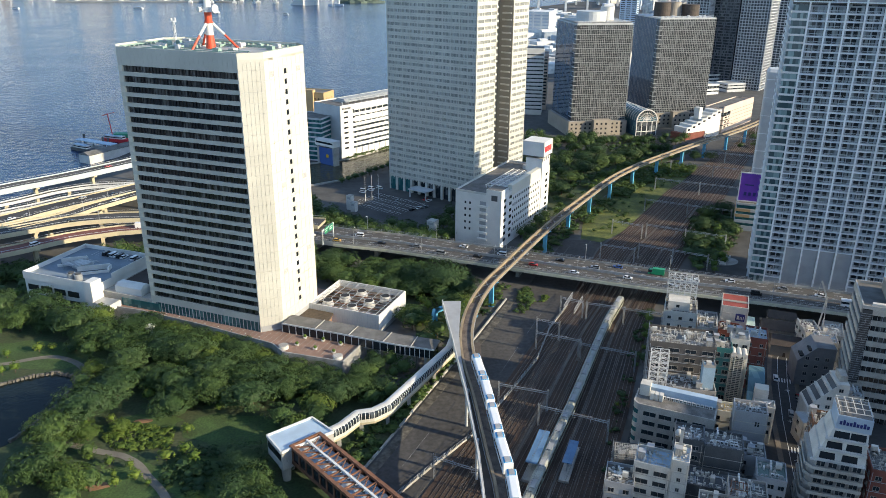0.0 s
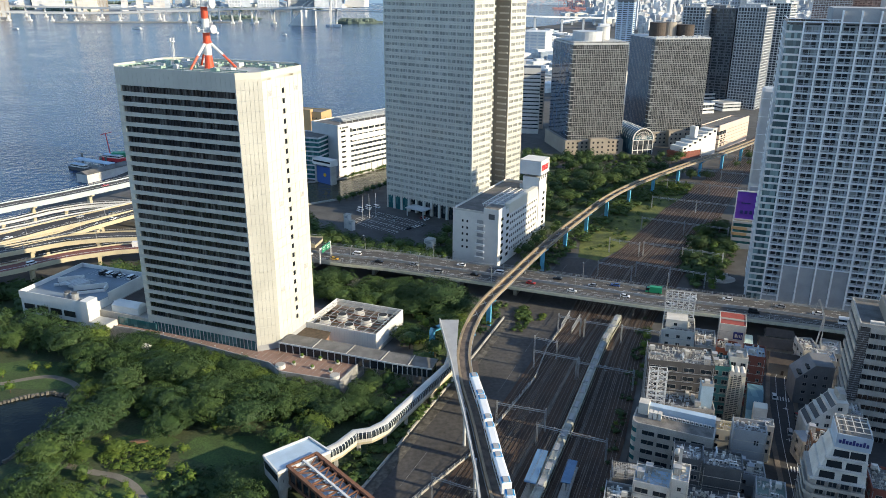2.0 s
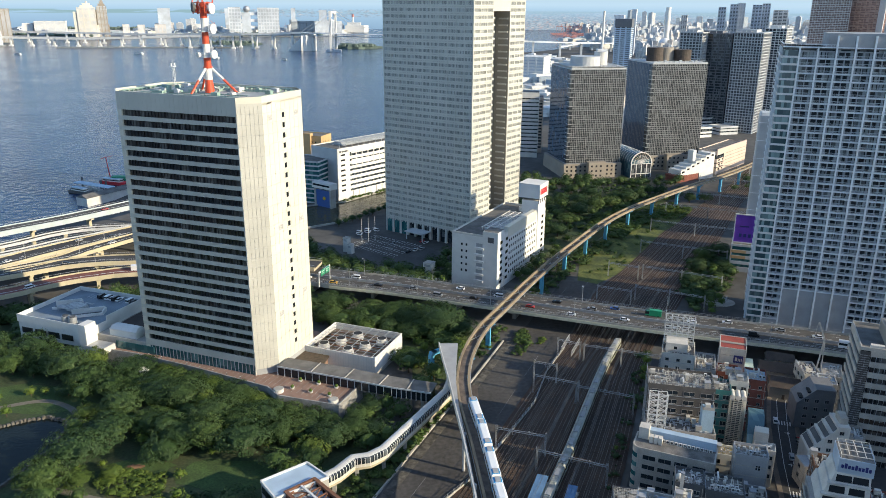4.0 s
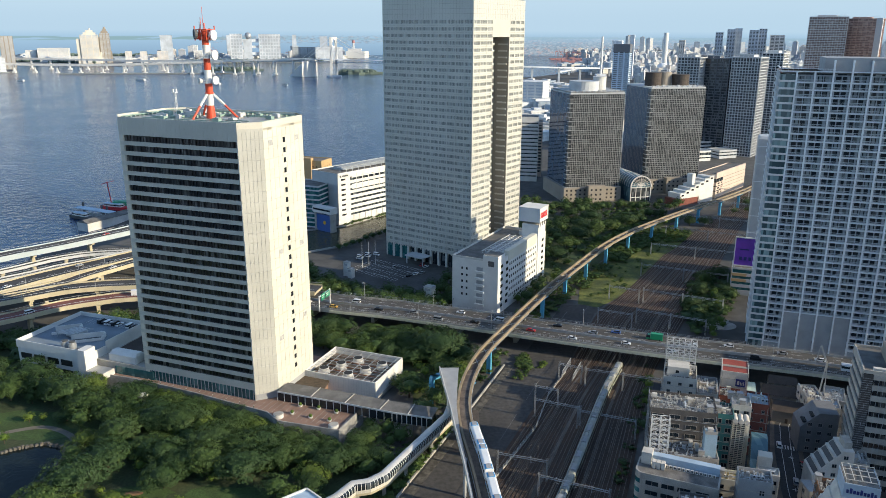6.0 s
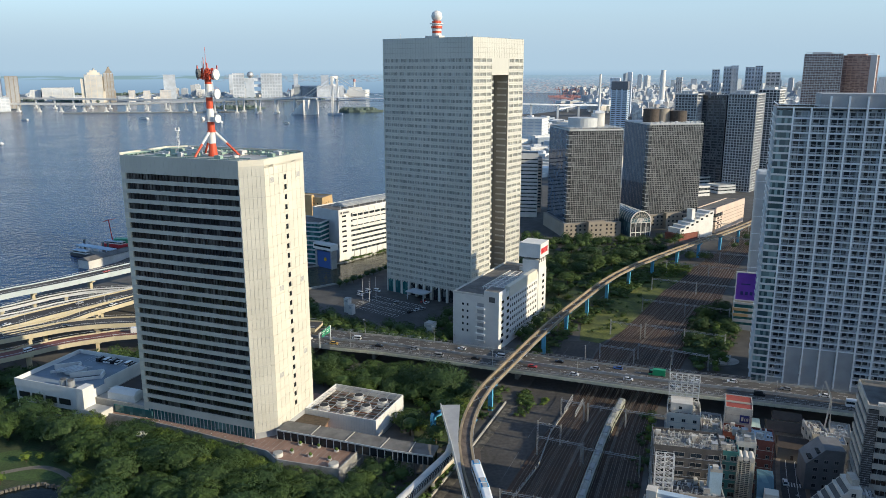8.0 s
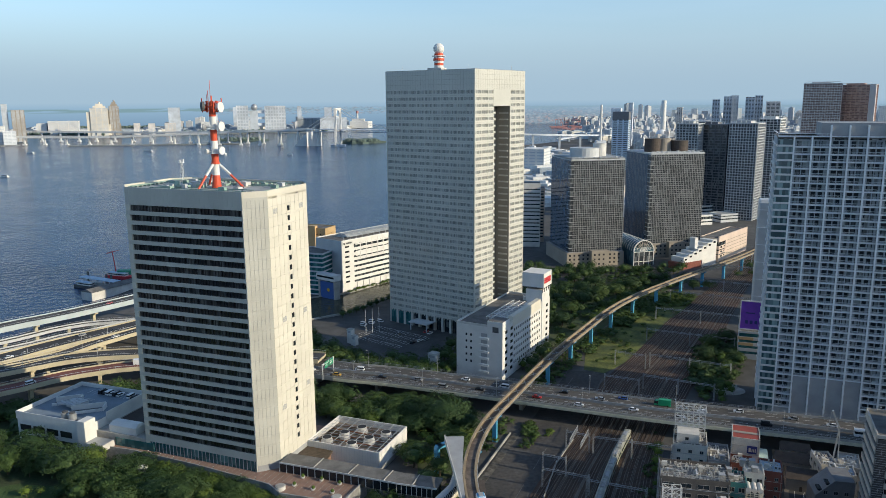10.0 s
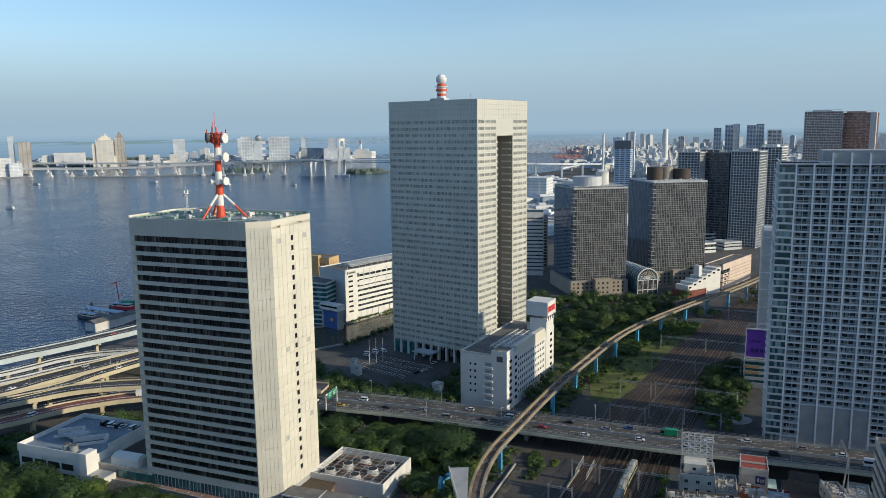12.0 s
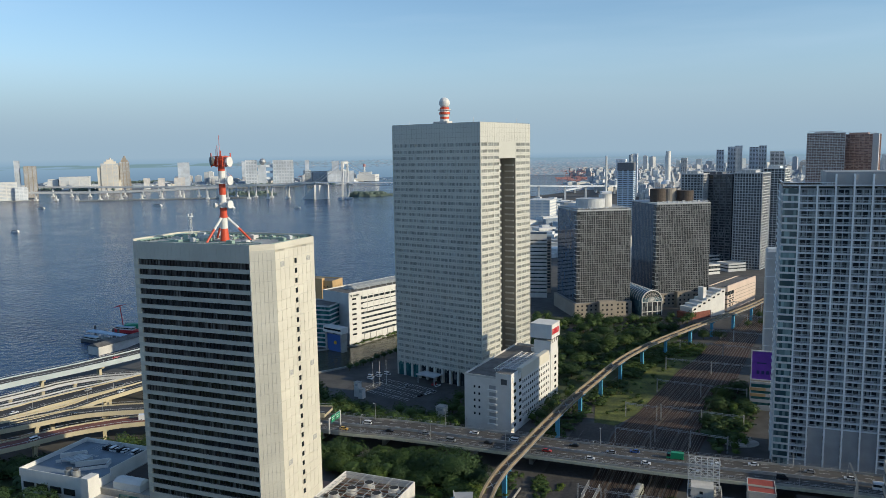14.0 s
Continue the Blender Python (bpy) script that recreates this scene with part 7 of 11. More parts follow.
for k in range(int(L / 3.6)):
    part("roof_panel", Mesh().box(k * 3.6 + 0.1, k * 3.6 + 3.4, -hw + 0.6, -0.2, z1 - 2.2, z1 - 2.0).box(k * 3.6 + 0.1, k * 3.6 + 3.4, 0.2, hw - 0.6, z1 - 2.2, z1 - 2.0), M_ROOFBLUE if k % 3 else M_WHITE, tb, "pale inner roof panel")
part("floor", Mesh().box(0, L, -hw + 0.5, hw - 0.5, z0 - 0.7, z0 - 0.3), M_CONC, tb)
for x in (8, 34):
    part("pier", Mesh().cyl(x, 0, 0, z0 - 0.9, 1.2, 1.5, 16), M_CONC, tb)

# ================= garden =================
GARDEN = [(-300, 100), (-20, 100), (-38, 160), (-31.5, 178), (-19, 207), (-6, 237), (-29, 247), (-60, 250), (-118, 279), (-152, 292), (-190, 309), (-240, 318), (-300, 300)]
sheet("garden_soil", GARDEN, 0.10, M_SOIL, "dark leafy garden soil under the trees", "garden ground")
POND = [(-185, 240), (-165, 240), (-152.6, 247.9), (-145.4, 250.5), (-138, 248), (-134.7, 243.3), (-134, 232), (-136, 220), (-140, 206), (-150, 192), (-185, 185)]
sheet("pond", POND, 0.18, M_POND, "dark still garden pond with a stone edge", "pond")
M_STONE = mat("mossy_stone", (0.16, 0.15, 0.13), 0.9, var=0.25, scale=0.5)
st = thing("pond_edge", "rough grey stones along the pond bank", "stone edging")
srnd = random.Random(3)
STONE = [Mesh().prism([(-.8 + srnd.uniform(-.2, .2), -.6), (.7, -.7 + srnd.uniform(-.2, .2)), (.9, .5), (0.1, .8 + srnd.uniform(-.2, .2)), (-.8, .6)], 0, 0.8 + 0.2 * i, [(-.5, -.4), (.4, -.5), (.6, .3), (0, .5), (-.5, .4)]).data("stone", M_STONE) for i in range(3)]
for (x0, y0), (x1, y1) in zip(POND[:8], POND[1:9]):
    n = int(math.hypot(x1 - x0, y1 - y0) / 1.3)
    for k in range(n):
        q = part("stone", STONE[srnd.randrange(3)], None, st)
        q.matrix_basis = pose(x0 + (x1 - x0) * k / n + srnd.uniform(-.2, .2), y0 + (y1 - y0) * k / n + srnd.uniform(-.2, .2), 0.1, 0, 0, srnd.uniform(0, 360))


def blob(cx, cy, rx, ry, seed, n=22):
    r = random.Random(seed)
    return [(cx + rx * (1 + r.uniform(-.18, .18)) * math.cos(2 * math.pi * k / n), cy + ry * (1 + r.uniform(-.18, .18)) * math.sin(2 * math.pi * k / n)) for k in range(n)]


LAWNS = [(-165, 264, 25, 12), (-99, 219, 11, 5), (-70, 215, 17, 9), (-93, 187, 11, 10), (-74, 191, 11, 11), (-150, 258, 10, 4)]
for i, (x, y, rx, ry) in enumerate(LAWNS):
    sheet("lawn", blob(x, y, rx, ry, i), 0.14 + 0.006 * i, M_GRASS, "short green garden lawn", "lawn")
for pts in ([(-180, 258, 0), (-170, 257, 0), (-159.5, 261.6, 0), (-151, 263, 0), (-140, 257.4, 0), (-132, 248, 0)], [(-125, 207, 0), (-116, 205, 0), (-108, 202.2, 0), (-101, 200.5, 0), (-94, 196, 0), (-88.7, 190, 0), (-82.7, 183.8, 0), (-77, 176, 0), (-70, 164, 0)], [(-68, 190, 0), (-64, 185, 0), (-61, 180, 0)]):
    ln = [(x, y, 0.2) for x, y, z in smooth(pts, 3)]
    wd_ = 1.25 if len(pts) > 3 else 0.5
    solid("garden_path", Mesh().ribbon(offset(ln, -wd_), offset(ln, wd_), 0.1), M_PATH, "narrow pale gravel garden path", "path", kind="structure")
M_BARE = mat("bare_earth", (0.30, 0.17, 0.09), 0.95, var=0.15)
sheet("bare_patch", blob(-102.7, 185.7, 4, 2, 9), 0.22, M_BARE, "bare reddish earth in the lawn", "garden ground")
sheet("bare_patch", blob(-101, 219.6, 3, 1.2, 10), 0.22, M_BARE, "bare reddish earth on the mound", "garden ground")


# ---- trees ----
def crown_mesh(seed, R, H, clumps, tufts, size, m):
    """Small leaf tufts on many leafy clumps over an uneven dome, with a dense heart behind them."""
    r = random.Random(seed)
    me = Mesh()
    mid, half = H * 0.58, H * 0.40
    me.ball(0, 0, mid - half * 0.05, R * 0.66, half * 0.62, 9, 6)
    ph = [r.uniform(0, 6.28) for _ in range(4)]
    for k in range(clumps):
        up = 1.0 - 1.62 * (k + r.random()) / clumps
        a = k * 2.39996 + r.uniform(-.35, .35)
        w = math.sqrt(max(0.0, 1 - up * up))
        bulge = 1 + 0.13 * math.sin(2 * a + ph[0]) + 0.10 * math.sin(5 * a + ph[1] + 3 * up) + 0.09 * math.sin(9 * up + ph[2]) + r.uniform(-.10, .07)
        n0 = Vector((w * math.cos(a), w * math.sin(a), up))
        c = Vector((n0.x * R * 0.84 * bulge, n0.y * R * 0.84 * bulge, mid + n0.z * half * 0.86 * bulge))
        s = R * r.uniform(0.13, 0.26)
        tilt = r.uniform(-.1, .35)
        for _ in range(int(tufts * (s / (R * 0.2)) ** 1.5)):
            u, v = r.uniform(-0.35, 1), r.uniform(0, 6.2832)
            q = math.sqrt(1 - u * u)
            d = Vector((q * math.cos(v), q * math.sin(v), u))
            d = (d + n0 * 0.75).normalized()
            p = c + Vector((d.x, d.y, d.z * 0.7)) * s * r.uniform(0.55, 1.2)
            nn = (d * 0.55 + n0 * 0.5 + Vector((r.uniform(-.6, .6), r.uniform(-.6, .6), r.uniform(-.3, .7) + tilt))).normalized()
            t1 = Matrix.Rotation(r.uniform(0, 6.28), 3, nn) @ nn.orthogonal().normalized()
            t2 = nn.cross(t1)
            e = size * r.uniform(0.55, 1.3)
            me.face(p - t1 * e, p - t2 * e * 0.6 + nn * e * 0.2, p + t1 * e * 1.1, p + t2 * e * 0.6 + nn * e * 0.2)
    return me.data("crown", m)


def trunk_mesh(H, R):
    t = Mesh().rod((0, 0, -0.2), (0.1, 0, H * 0.5), R * 0.07, R * 0.045, 7)
    for k in range(4):
        a = k * 1.7
        t.rod((0.05, 0, H * 0.3), (R * 0.45 * math.cos(a), R * 0.45 * math.sin(a), H * 0.62), R * 0.035, R * 0.015, 5)
    return t.data("trunk", M_BARK)


KINDS = {}


def kind_of(key, seed, R, H, lobes, tufts, size, m, name, label):
    KINDS[key] = [((crown_mesh(seed + i, R * (1 + 0.07 * i), H * (1 - 0.05 * i), lobes, tufts, size, m), trunk_mesh(H, R)), name, label) for i in range(3)]


kind_of("big", 40, 5.2, 10.8, 46, 20, 0.36, M_LEAF, "broadleaf_tree", "leafy green broadleaf tree with a rounded uneven crown")
kind_of("young", 60, 2.6, 6.2, 22, 18, 0.28, M_LEAF2, "young_tree", "small bright green tree with a compact crown")
kind_of("dark", 140, 8.0, 13.5, 120, 30, 0.36, M_LEAFD, "camphor_tree", "wide old tree with dense dark green foliage")
kind_of("mid", 160, 7.4, 12.0, 110, 30, 0.35, M_LEAF, "oak_tree", "spreading tree with a domed green crown")
kind_of("pale", 180, 6.4, 10.5, 90, 28, 0.33, M_LEAFY, "zelkova_tree", "yellow-green tree with a loose airy crown")
SHRUB = [crown_mesh(80 + i, 1.7, 2.0, 9, 11, 0.30, M_LEAF) for i in range(3)]


def tree(x, y, z, s, k, sort="big"):
    (c, t), name, label = KINDS[sort][k % 3]
    r = random.Random(k * 3 + 1)
    o = thing(name, label, "tree", pose(x, y, z, 0, 0, (k * 77) % 360) @ Matrix.Diagonal((s * r.uniform(0.88, 1.14), s * r.uniform(0.88, 1.14), s * r.uniform(0.85, 1.15), 1)), name.replace("_", " ") + "s")
    part("trunk", t, None, o)
    part("crown", c, None, o)


def inside(x, y, poly):
    c = False
    for (x0, y0), (x1, y1) in zip(poly, poly[1:] + poly[:1]):
        if (y0 > y) != (y1 > y) and x < (x1 - x0) * (y - y0) / (y1 - y0) + x0:
            c = not c
    return c


def scatter(poly, n, gap, seed, avoid=()):
    r = random.Random(seed)
    xs, ys_ = [p[0] for p in poly], [p[1] for p in poly]
    out = []
    for _ in range(n * 40):
        if len(out) >= n:
            break
        x, y = r.uniform(min(xs), max(xs)), r.uniform(min(ys_), max(ys_))
        if not inside(x, y, poly) or any(inside(x * f, y * f, a) for a in avoid for f in (1.0, 1.03, 1.06)):
            continue
        if all(math.hypot(x - a, y - c) > gap for a, c in out):
            out.append((x, y))
    return out


# the garden's old trees, then younger growth between them
k = 0
for x, y, s_, sort in ((-177, 285, 1.0, "mid"), (-160, 286, 1.1, "mid"), (-150, 279, 1.05, "dark"), (-138, 272, 0.95, "mid"), (-127, 268, 0.95, "mid"), (-119, 266, 0.8, "pale"), (-108, 262, 1.0, "dark"), (-97, 258, 0.9, "dark"), (-89, 256, 0.85, "pale"), (-78, 254, 0.8, "mid"),
                       (-130, 249, 0.62, "pale"), (-117, 250, 0.9, "dark"), (-104, 242, 0.85, "mid"), (-92, 223, 0.95, "mid"), (-96, 236, 0.8, "dark"), (-115, 233, 1.0, "dark"), (-120, 219, 1.0, "dark"), (-106, 213, 0.5, "pale"), (-125, 205, 0.95, "mid"), (-115, 208, 0.6, "pale"), (-120, 186, 1.0, "mid"), (-109, 182, 0.9, "pale"),
                       (-89, 232, 0.8, "dark"), (-80, 231, 0.95, "mid"), (-66, 228, 1.0, "dark"), (-43, 226, 0.85, "pale"), (-37, 230, 0.75, "dark"), (-50, 239, 0.72, "mid"), (-64, 244, 0.8, "dark"), (-56, 233, 0.85, "mid"), (-70, 240, 0.95, "mid"), (-82, 245, 0.95, "dark"), (-48, 213, 0.6, "pale"), (-42, 219, 0.6, "mid"),
                       (-60, 194, 0.75, "dark"), (-54, 181, 0.85, "mid"), (-58, 175, 0.8, "dark"), (-63, 186, 0.55, "mid"), (-135, 178, 0.9, "dark"), (-128, 172, 0.9, "mid"), (-146, 268, 0.45, "dark"), (-186, 276, 0.9, "mid"), (-30, 236, 0.7, "mid"), (-22, 238, 0.55, "dark"), (-190, 296, 1.0, "dark"), (-174, 297, 1.0, "dark"), (-70, 176, 0.5, "pale"), (-48, 170, 0.8, "mid"), (-144, 288, 0.9, "pale"), (-128, 281, 0.7, "dark"), (-110, 272, 0.75, "mid"), (-100, 265, 0.6, "mid"), (-68, 250, 0.6, "pale"), (-58, 243, 0.58, "mid"), (-46, 239, 0.55, "dark"), (-38, 239, 0.6, "mid"), (-30, 245, 0.65, "mid"), (-25, 253, 0.55, "dark")):
    k += 1
    tree(x, y, 0.05, s_, k, sort)
WOODS = [(-46, 172), (-40, 212), (-24, 225), (-14, 239), (-34, 241), (-62, 246), (-80, 255), (-117, 274), (-150, 286), (-185, 300), (-192, 284), (-150, 272), (-135, 252), (-130, 236), (-133, 215), (-128, 180), (-112, 172), (-100, 168)]
AVOID = [[(ax, ay) for ax, ay in blob(x, y, rx, ry, i)] for i, (x, y, rx, ry) in enumerate(LAWNS)] + [POND, [(-113, 200), (-105, 224), (-86, 220), (-80, 196)]]
for x, y in scatter(WOODS, 62, 5.0, 21, AVOID):
    k += 1
    r = random.Random(k)
    tree(x, y, 0.05, r.uniform(0.5, 0.95), k, r.choice(("big", "big", "big", "young", "young")))
for x, y, s_ in ((-95.4, 193.8, 0.55), (-87.2, 186, 0.4), (-96.6, 185.2, 0.6), (-102.4, 195, 0.65), (-92, 188.6, 0.7), (-76.6, 197, 0.8), (-81, 201.5, 0.9), (-86, 198, 0.8), (-155, 268, 0.6), (-160, 267, 0.7), (-148, 266, 0.5), (-165, 249, 0.7), (-161, 251, 0.8), (-99, 190, 0.4), (-170, 262, 0.7), (-84, 213, 0.7), (-110, 198, 0.5)):
    k += 1
    tree(x, y, 0.1, s_, k, "young")
for i_, (x, y) in enumerate(((-56, 339), (-51, 340.5), (-44, 328), (-41.5, 338), (-34, 326.5), (-26, 323), (0, 315), (4, 314), (8.5, 320), (10, 308), (-16, 296), (-8.5, 293))):
    k += 1
    tree(x, y, 0.1, (0.62, 0.7, 0.55)[i_ % 3], k, "pale")
for i_ in range(12):
    k += 1
    tree(-124.5 + i_ * 5.3 - 2.2, 290.5 - i_ * 2.47 - 4.6, 0.05, (0.62, 0.68, 0.58, 0.7)[i_ % 4], k, ("mid", "dark", "mid", "pale")[i_ % 4])
for x, y, s_ in ((-61, 250.5, 0.6), (-54, 249, 0.62), (-47, 246.5, 0.56), (-40, 244.5, 0.58)):
    k += 1
    tree(x, y, 0.05, s_, k, "mid")
STRIP = [(-58, 362), (-50, 330), (-18, 309), (-14, 292), (-6, 272), (3, 290), (9, 312), (10, 330), (-20, 346)]
for x, y in scatter(STRIP, 44, 5.2, 22):
    k += 1
    if (k * 7) % 10 < 4:
        tree(x, y, 0, random.Random(k).uniform(0.8, 1.25), k, "young")
    else:
        tree(x, y, 0, random.Random(k).uniform(0.65, 1.0), k)
for poly, n, gap, seed, lo_s, hi_s, young in (
        ([(-212, 345), (-190, 364), (-165, 377), (-130, 378), (-125, 360), (-150, 352), (-176, 350), (-195, 330), (-215, 330)], 30, 5.0, 33, 0.6, 0.9, 0.3),
        ([(-30, 238), (-10, 250), (-16, 262), (-28, 262)], 8, 4.5, 23, 0.5, 0.8, 0.3),
        ([(-240, 318), (-190, 314), (-178, 350), (-140, 350), (-120, 372), (-160, 378), (-200, 358)], 28, 6.0, 24, 0.5, 0.85, 0.4),
        ([(-75, 402), (-40, 395), (-5, 388), (-10, 412), (-48, 424), (-72, 440), (-88, 470), (-95, 440)], 70, 4.6, 25, 0.5, 0.85, 0.12),
        ([(-12, 396), (6, 390), (14, 430), (2, 438), (-8, 414)], 18, 4.6, 26, 0.6, 0.8, 0.2),
        ([(36, 372), (52, 385), (76, 436), (74, 462), (58, 440), (44, 402)], 16, 6.0, 27, 0.6, 0.9, 0.2),
        ([(60, 470), (84, 468), (112, 505), (160, 560), (150, 600), (100, 590), (70, 540)], 26, 7.5, 28, 0.6, 0.95, 0.15),
        ([(165, 570), (205, 600), (200, 625), (150, 610)], 12, 7.0, 29, 0.6, 0.9, 0.2),
        ([(90, 610), (170, 620), (160, 655), (100, 655), (70, 640)], 24, 7.0, 30, 0.6, 0.9, 0.1),
        ([(134, 352), (143, 352), (168, 410), (160, 418)], 12, 5.0, 31, 0.5, 0.8, 0.4),
        ([(60, 520), (85, 560), (70, 600), (50, 560)], 10, 7.0, 32, 0.6, 0.9, 0.1)):
    for x, y in scatter(poly, n, gap, seed):
        k += 1
        r = random.Random(k)
        if r.random() < young:
            tree(x, y, 0, r.uniform(0.8, 1.2), k, "young")
        else:
            tree(x, y, 0, r.uniform(lo_s, hi_s), k)


def shrubs(name, label, poly, n, gap, seed, big=1.0, m=M_LEAF):
    """A stretch of low bushes in one mesh."""
    r = random.Random(seed)
    out = Mesh()
    for x, y in scatter(poly, n, gap, seed):
        s = big * r.uniform(0.6, 1.4)
        src = SHRUB[r.randrange(3)]
        n0 = len(out.v)
        ca, sa_ = math.cos(r.uniform(0, 6)), math.sin(r.uniform(0, 6))
        out.v += [(x + s * (v.co.x * ca - v.co.y * sa_), y + s * (v.co.x * sa_ + v.co.y * ca), s * v.co.z) for v in src.vertices]
        out.f += [tuple(n0 + i for i in p.vertices) for p in src.polygons]
    solid(name, out, m, label, "bushes", kind="stuff")


shrubs("bushes", "dense green bushes along the yard edge", [(-28, 192), (-19, 206), (-6, 236), (12, 280), (9, 284), (-10, 250), (-22, 222), (-33, 198)], 110, 1.6, 41, 1.1)
shrubs("bushes", "low green bushes beside the tracks", [(47, 186), (63, 226), (92, 306), (97, 318), (94, 320), (59, 226), (50, 190)], 30, 1.6, 42, 0.75, M_LEAFD)
shrubs("bushes", "overgrown bushes beneath the monorail", [(18, 300), (34, 335), (28, 338), (14, 306)], 30, 1.7, 43, 1.0)
shrubs("bushes", "overgrown bushes beneath the monorail", [(44, 352), (70, 402), (84, 425), (112, 470), (100, 470), (70, 428), (50, 390), (40, 356)], 120, 1.8, 44, 1.2)
shrubs("bushes", "wide hedge beside the far railway", [(118, 478), (150, 520), (176, 560), (168, 566), (130, 520), (112, 490)], 120, 1.9, 45, 1.6)
shrubs("bushes", "clipped azalea bushes in the garden", [(-111, 211), (-107, 204.6), (-97, 202.5), (-88, 205), (-88, 214), (-98, 217), (-108, 216)], 110, 1.15, 46, 0.62, M_LEAFY)
shrubs("bushes", "low dark shrubs on the shaded lawn", [(-88, 201), (-70, 204), (-63, 182), (-77, 181), (-86, 191)], 34, 1.8, 50, 1.1, M_LEAFD)
shrubs("bushes", "bright bushes beside the outer tracks", [(128, 352), (140, 372), (150, 392), (146, 396), (132, 375)], 30, 1.7, 47, 1.4)

shrubs("thicket", "dark dense thicket between the tracks and the tower", [(128, 366), (134, 394), (150, 430), (166, 455), (186, 458), (172, 425), (164, 395), (152, 378)], 130, 2.0, 55, 1.7, M_LEAFD)
for x, y, s_, sort in ((139, 396, 0.6, "dark"), (150, 414, 0.65, "dark"), (160, 436, 0.7, "mid"), (166, 420, 0.6, "dark"), (174, 448, 0.7, "dark"), (157, 402, 0.55, "mid"), (0.5, 327, 1.25, "dark"), (-12, 334, 0.9, "dark"), (-24, 339, 0.85, "mid"), (10, 322, 0.8, "dark")):
    k += 1
    tree(x, y, 0, s_, k, sort)
sheet("turning_circle", [(146 + 9 * math.cos(q * 0.2618), 370 + 6.5 * math.sin(q * 0.2618)) for q in range(24)], 0.2, M_CONC, "pale paved turning circle beside the tower", "pavement")
cpw = Mesh()
for q in range(10):
    a, c = radians(60 + q * 19), radians(79 + q * 19)
    cpw.beam((149 + 6.5 * math.cos(a), 369 + 5 * math.sin(a), 0.9), (149 + 6.5 * math.cos(c), 369 + 5 * math.sin(c), 0.9), 0.5, 1.6)
solid("curved_wall", cpw, M_WHITE, "curved low white wall round a planted circle", "wall", kind="structure")
for x, y, s_, sort in ((108, 607, 0.7, "mid"), (122, 592, 0.8, "dark"), (141, 585, 0.8, "mid"), (103, 540, 0.85, "dark"), (90, 517, 0.8, "mid"), (79, 486, 0.7, "dark"), (118, 552, 0.9, "mid"), (148, 578, 0.8, "dark"), (164, 628, 0.5, "pale"), (177, 606, 0.5, "dark"), (104, 640, 0.5, "dark"), (133, 630, 0.5, "mid"), (197, 580, 0.6, "dark"), (209, 580, 0.6, "mid"), (132, 566, 0.8, "mid"), (108, 570, 0.8, "dark"), (94, 580, 0.7, "mid"), (84, 545, 0.7, "dark"), (160, 596, 0.7, "mid"), (70, 500, 0.6, "mid")):
    k += 1
    tree(x, y, 0, s_, k, sort)
shrubs("bushes", "yellow-green bushes at the meadow's end", [(158, 552), (181, 575), (194, 566), (178, 530), (160, 528)], 60, 2.2, 53, 1.4, M_LEAFY)
shrubs("park_wood", "dense dark canopy of park trees beside the tower", [(58, 475), (84, 470), (108, 500), (150, 560), (205, 612), (190, 622), (95, 628), (60, 600)], 150, 3.6, 52, 1.7)
shrubs("bushes", "scattered low bushes in the rough meadow", [(84, 404), (106, 420), (129, 458), (153, 500), (171, 521), (150, 534), (104, 478), (84, 430)], 46, 3.0, 54, 0.8, M_LEAFY)
sheet("park_ground", [(52, 440), (84, 445), (112, 492), (150, 552), (200, 605), (215, 650), (165, 662), (95, 662), (40, 600), (44, 500)], 0.12, M_SOIL, "dark green planted ground under the trees", "park ground")
sheet("park_ground", [(-100, 445), (-70, 398), (-8, 384), (8, 398), (14, 432), (-6, 411), (-48, 423), (-75, 452), (-88, 478)], 0.13, M_SOIL, "dark green planted ground beside the road", "park ground")
sheet("park_ground", [(-62, 365), (-48, 322), (-12, 308), (-10, 268), (12, 290), (16, 330), (-20, 348)], 0.11, M_SOIL, "dark green planted ground below the bridge", "park ground")
sheet("park_ground", [(-250, 316), (-190, 312), (-176, 346), (-140, 347), (-112, 376), (-160, 384), (-205, 362)], 0.11, M_SOIL, "dark green planted ground under the expressway", "park ground")
shrubs("bushes", "planted bushes round the office towers", [(95, 640), (200, 640), (215, 650), (165, 660), (95, 660)], 70, 2.2, 48, 1.1)
shrubs("bushes", "dense bushes beneath the park trees", [(100, 490), (150, 555), (180, 590), (150, 580), (110, 530)], 90, 2.2, 49, 1.5, M_LEAFY)
for x, y in scatter([(-80, 374), (-62, 362), (-20, 348), (12, 334), (6, 318), (-20, 326), (-52, 338), (-78, 352)], 34, 5.6, 66):
    k += 1
    tree(x, y, 0, random.Random(k).uniform(0.55, 0.85), k, ("mid", "dark", "big", "mid")[k % 4])
shrubs("bushes", "thick dark growth beneath the elevated roads", [(-290, 300), (-240, 316), (-190, 316), (-160, 352), (-130, 380), (-160, 384), (-215, 352), (-290, 325)], 90, 3.6, 67, 2.0, M_LEAFD)
# meadow, car park and canal beyond the bridge
sheet("meadow", [(78, 402), (88, 396), (106, 416), (129, 456), (153, 498), (171, 519), (194, 560), (180, 566), (150, 536), (127, 508), (104, 478), (84, 430)], 0.16, mat("dry_meadow", (0.145, 0.165, 0.036), 0.95, var=0.3, scale=0.09, fine=0.7, alt=(0.045, 0.065, 0.02), bump=0.5), "rough yellow-green meadow beside the tracks", "meadow")
sheet("car_park", [(-74, 452), (-48, 424), (-6, 412), (20, 432), (6, 446), (-38, 492), (-62, 480)], 0.10, M_ASPHL, "dark asphalt car park with white bay lines", "car park")
mk = Mesh()
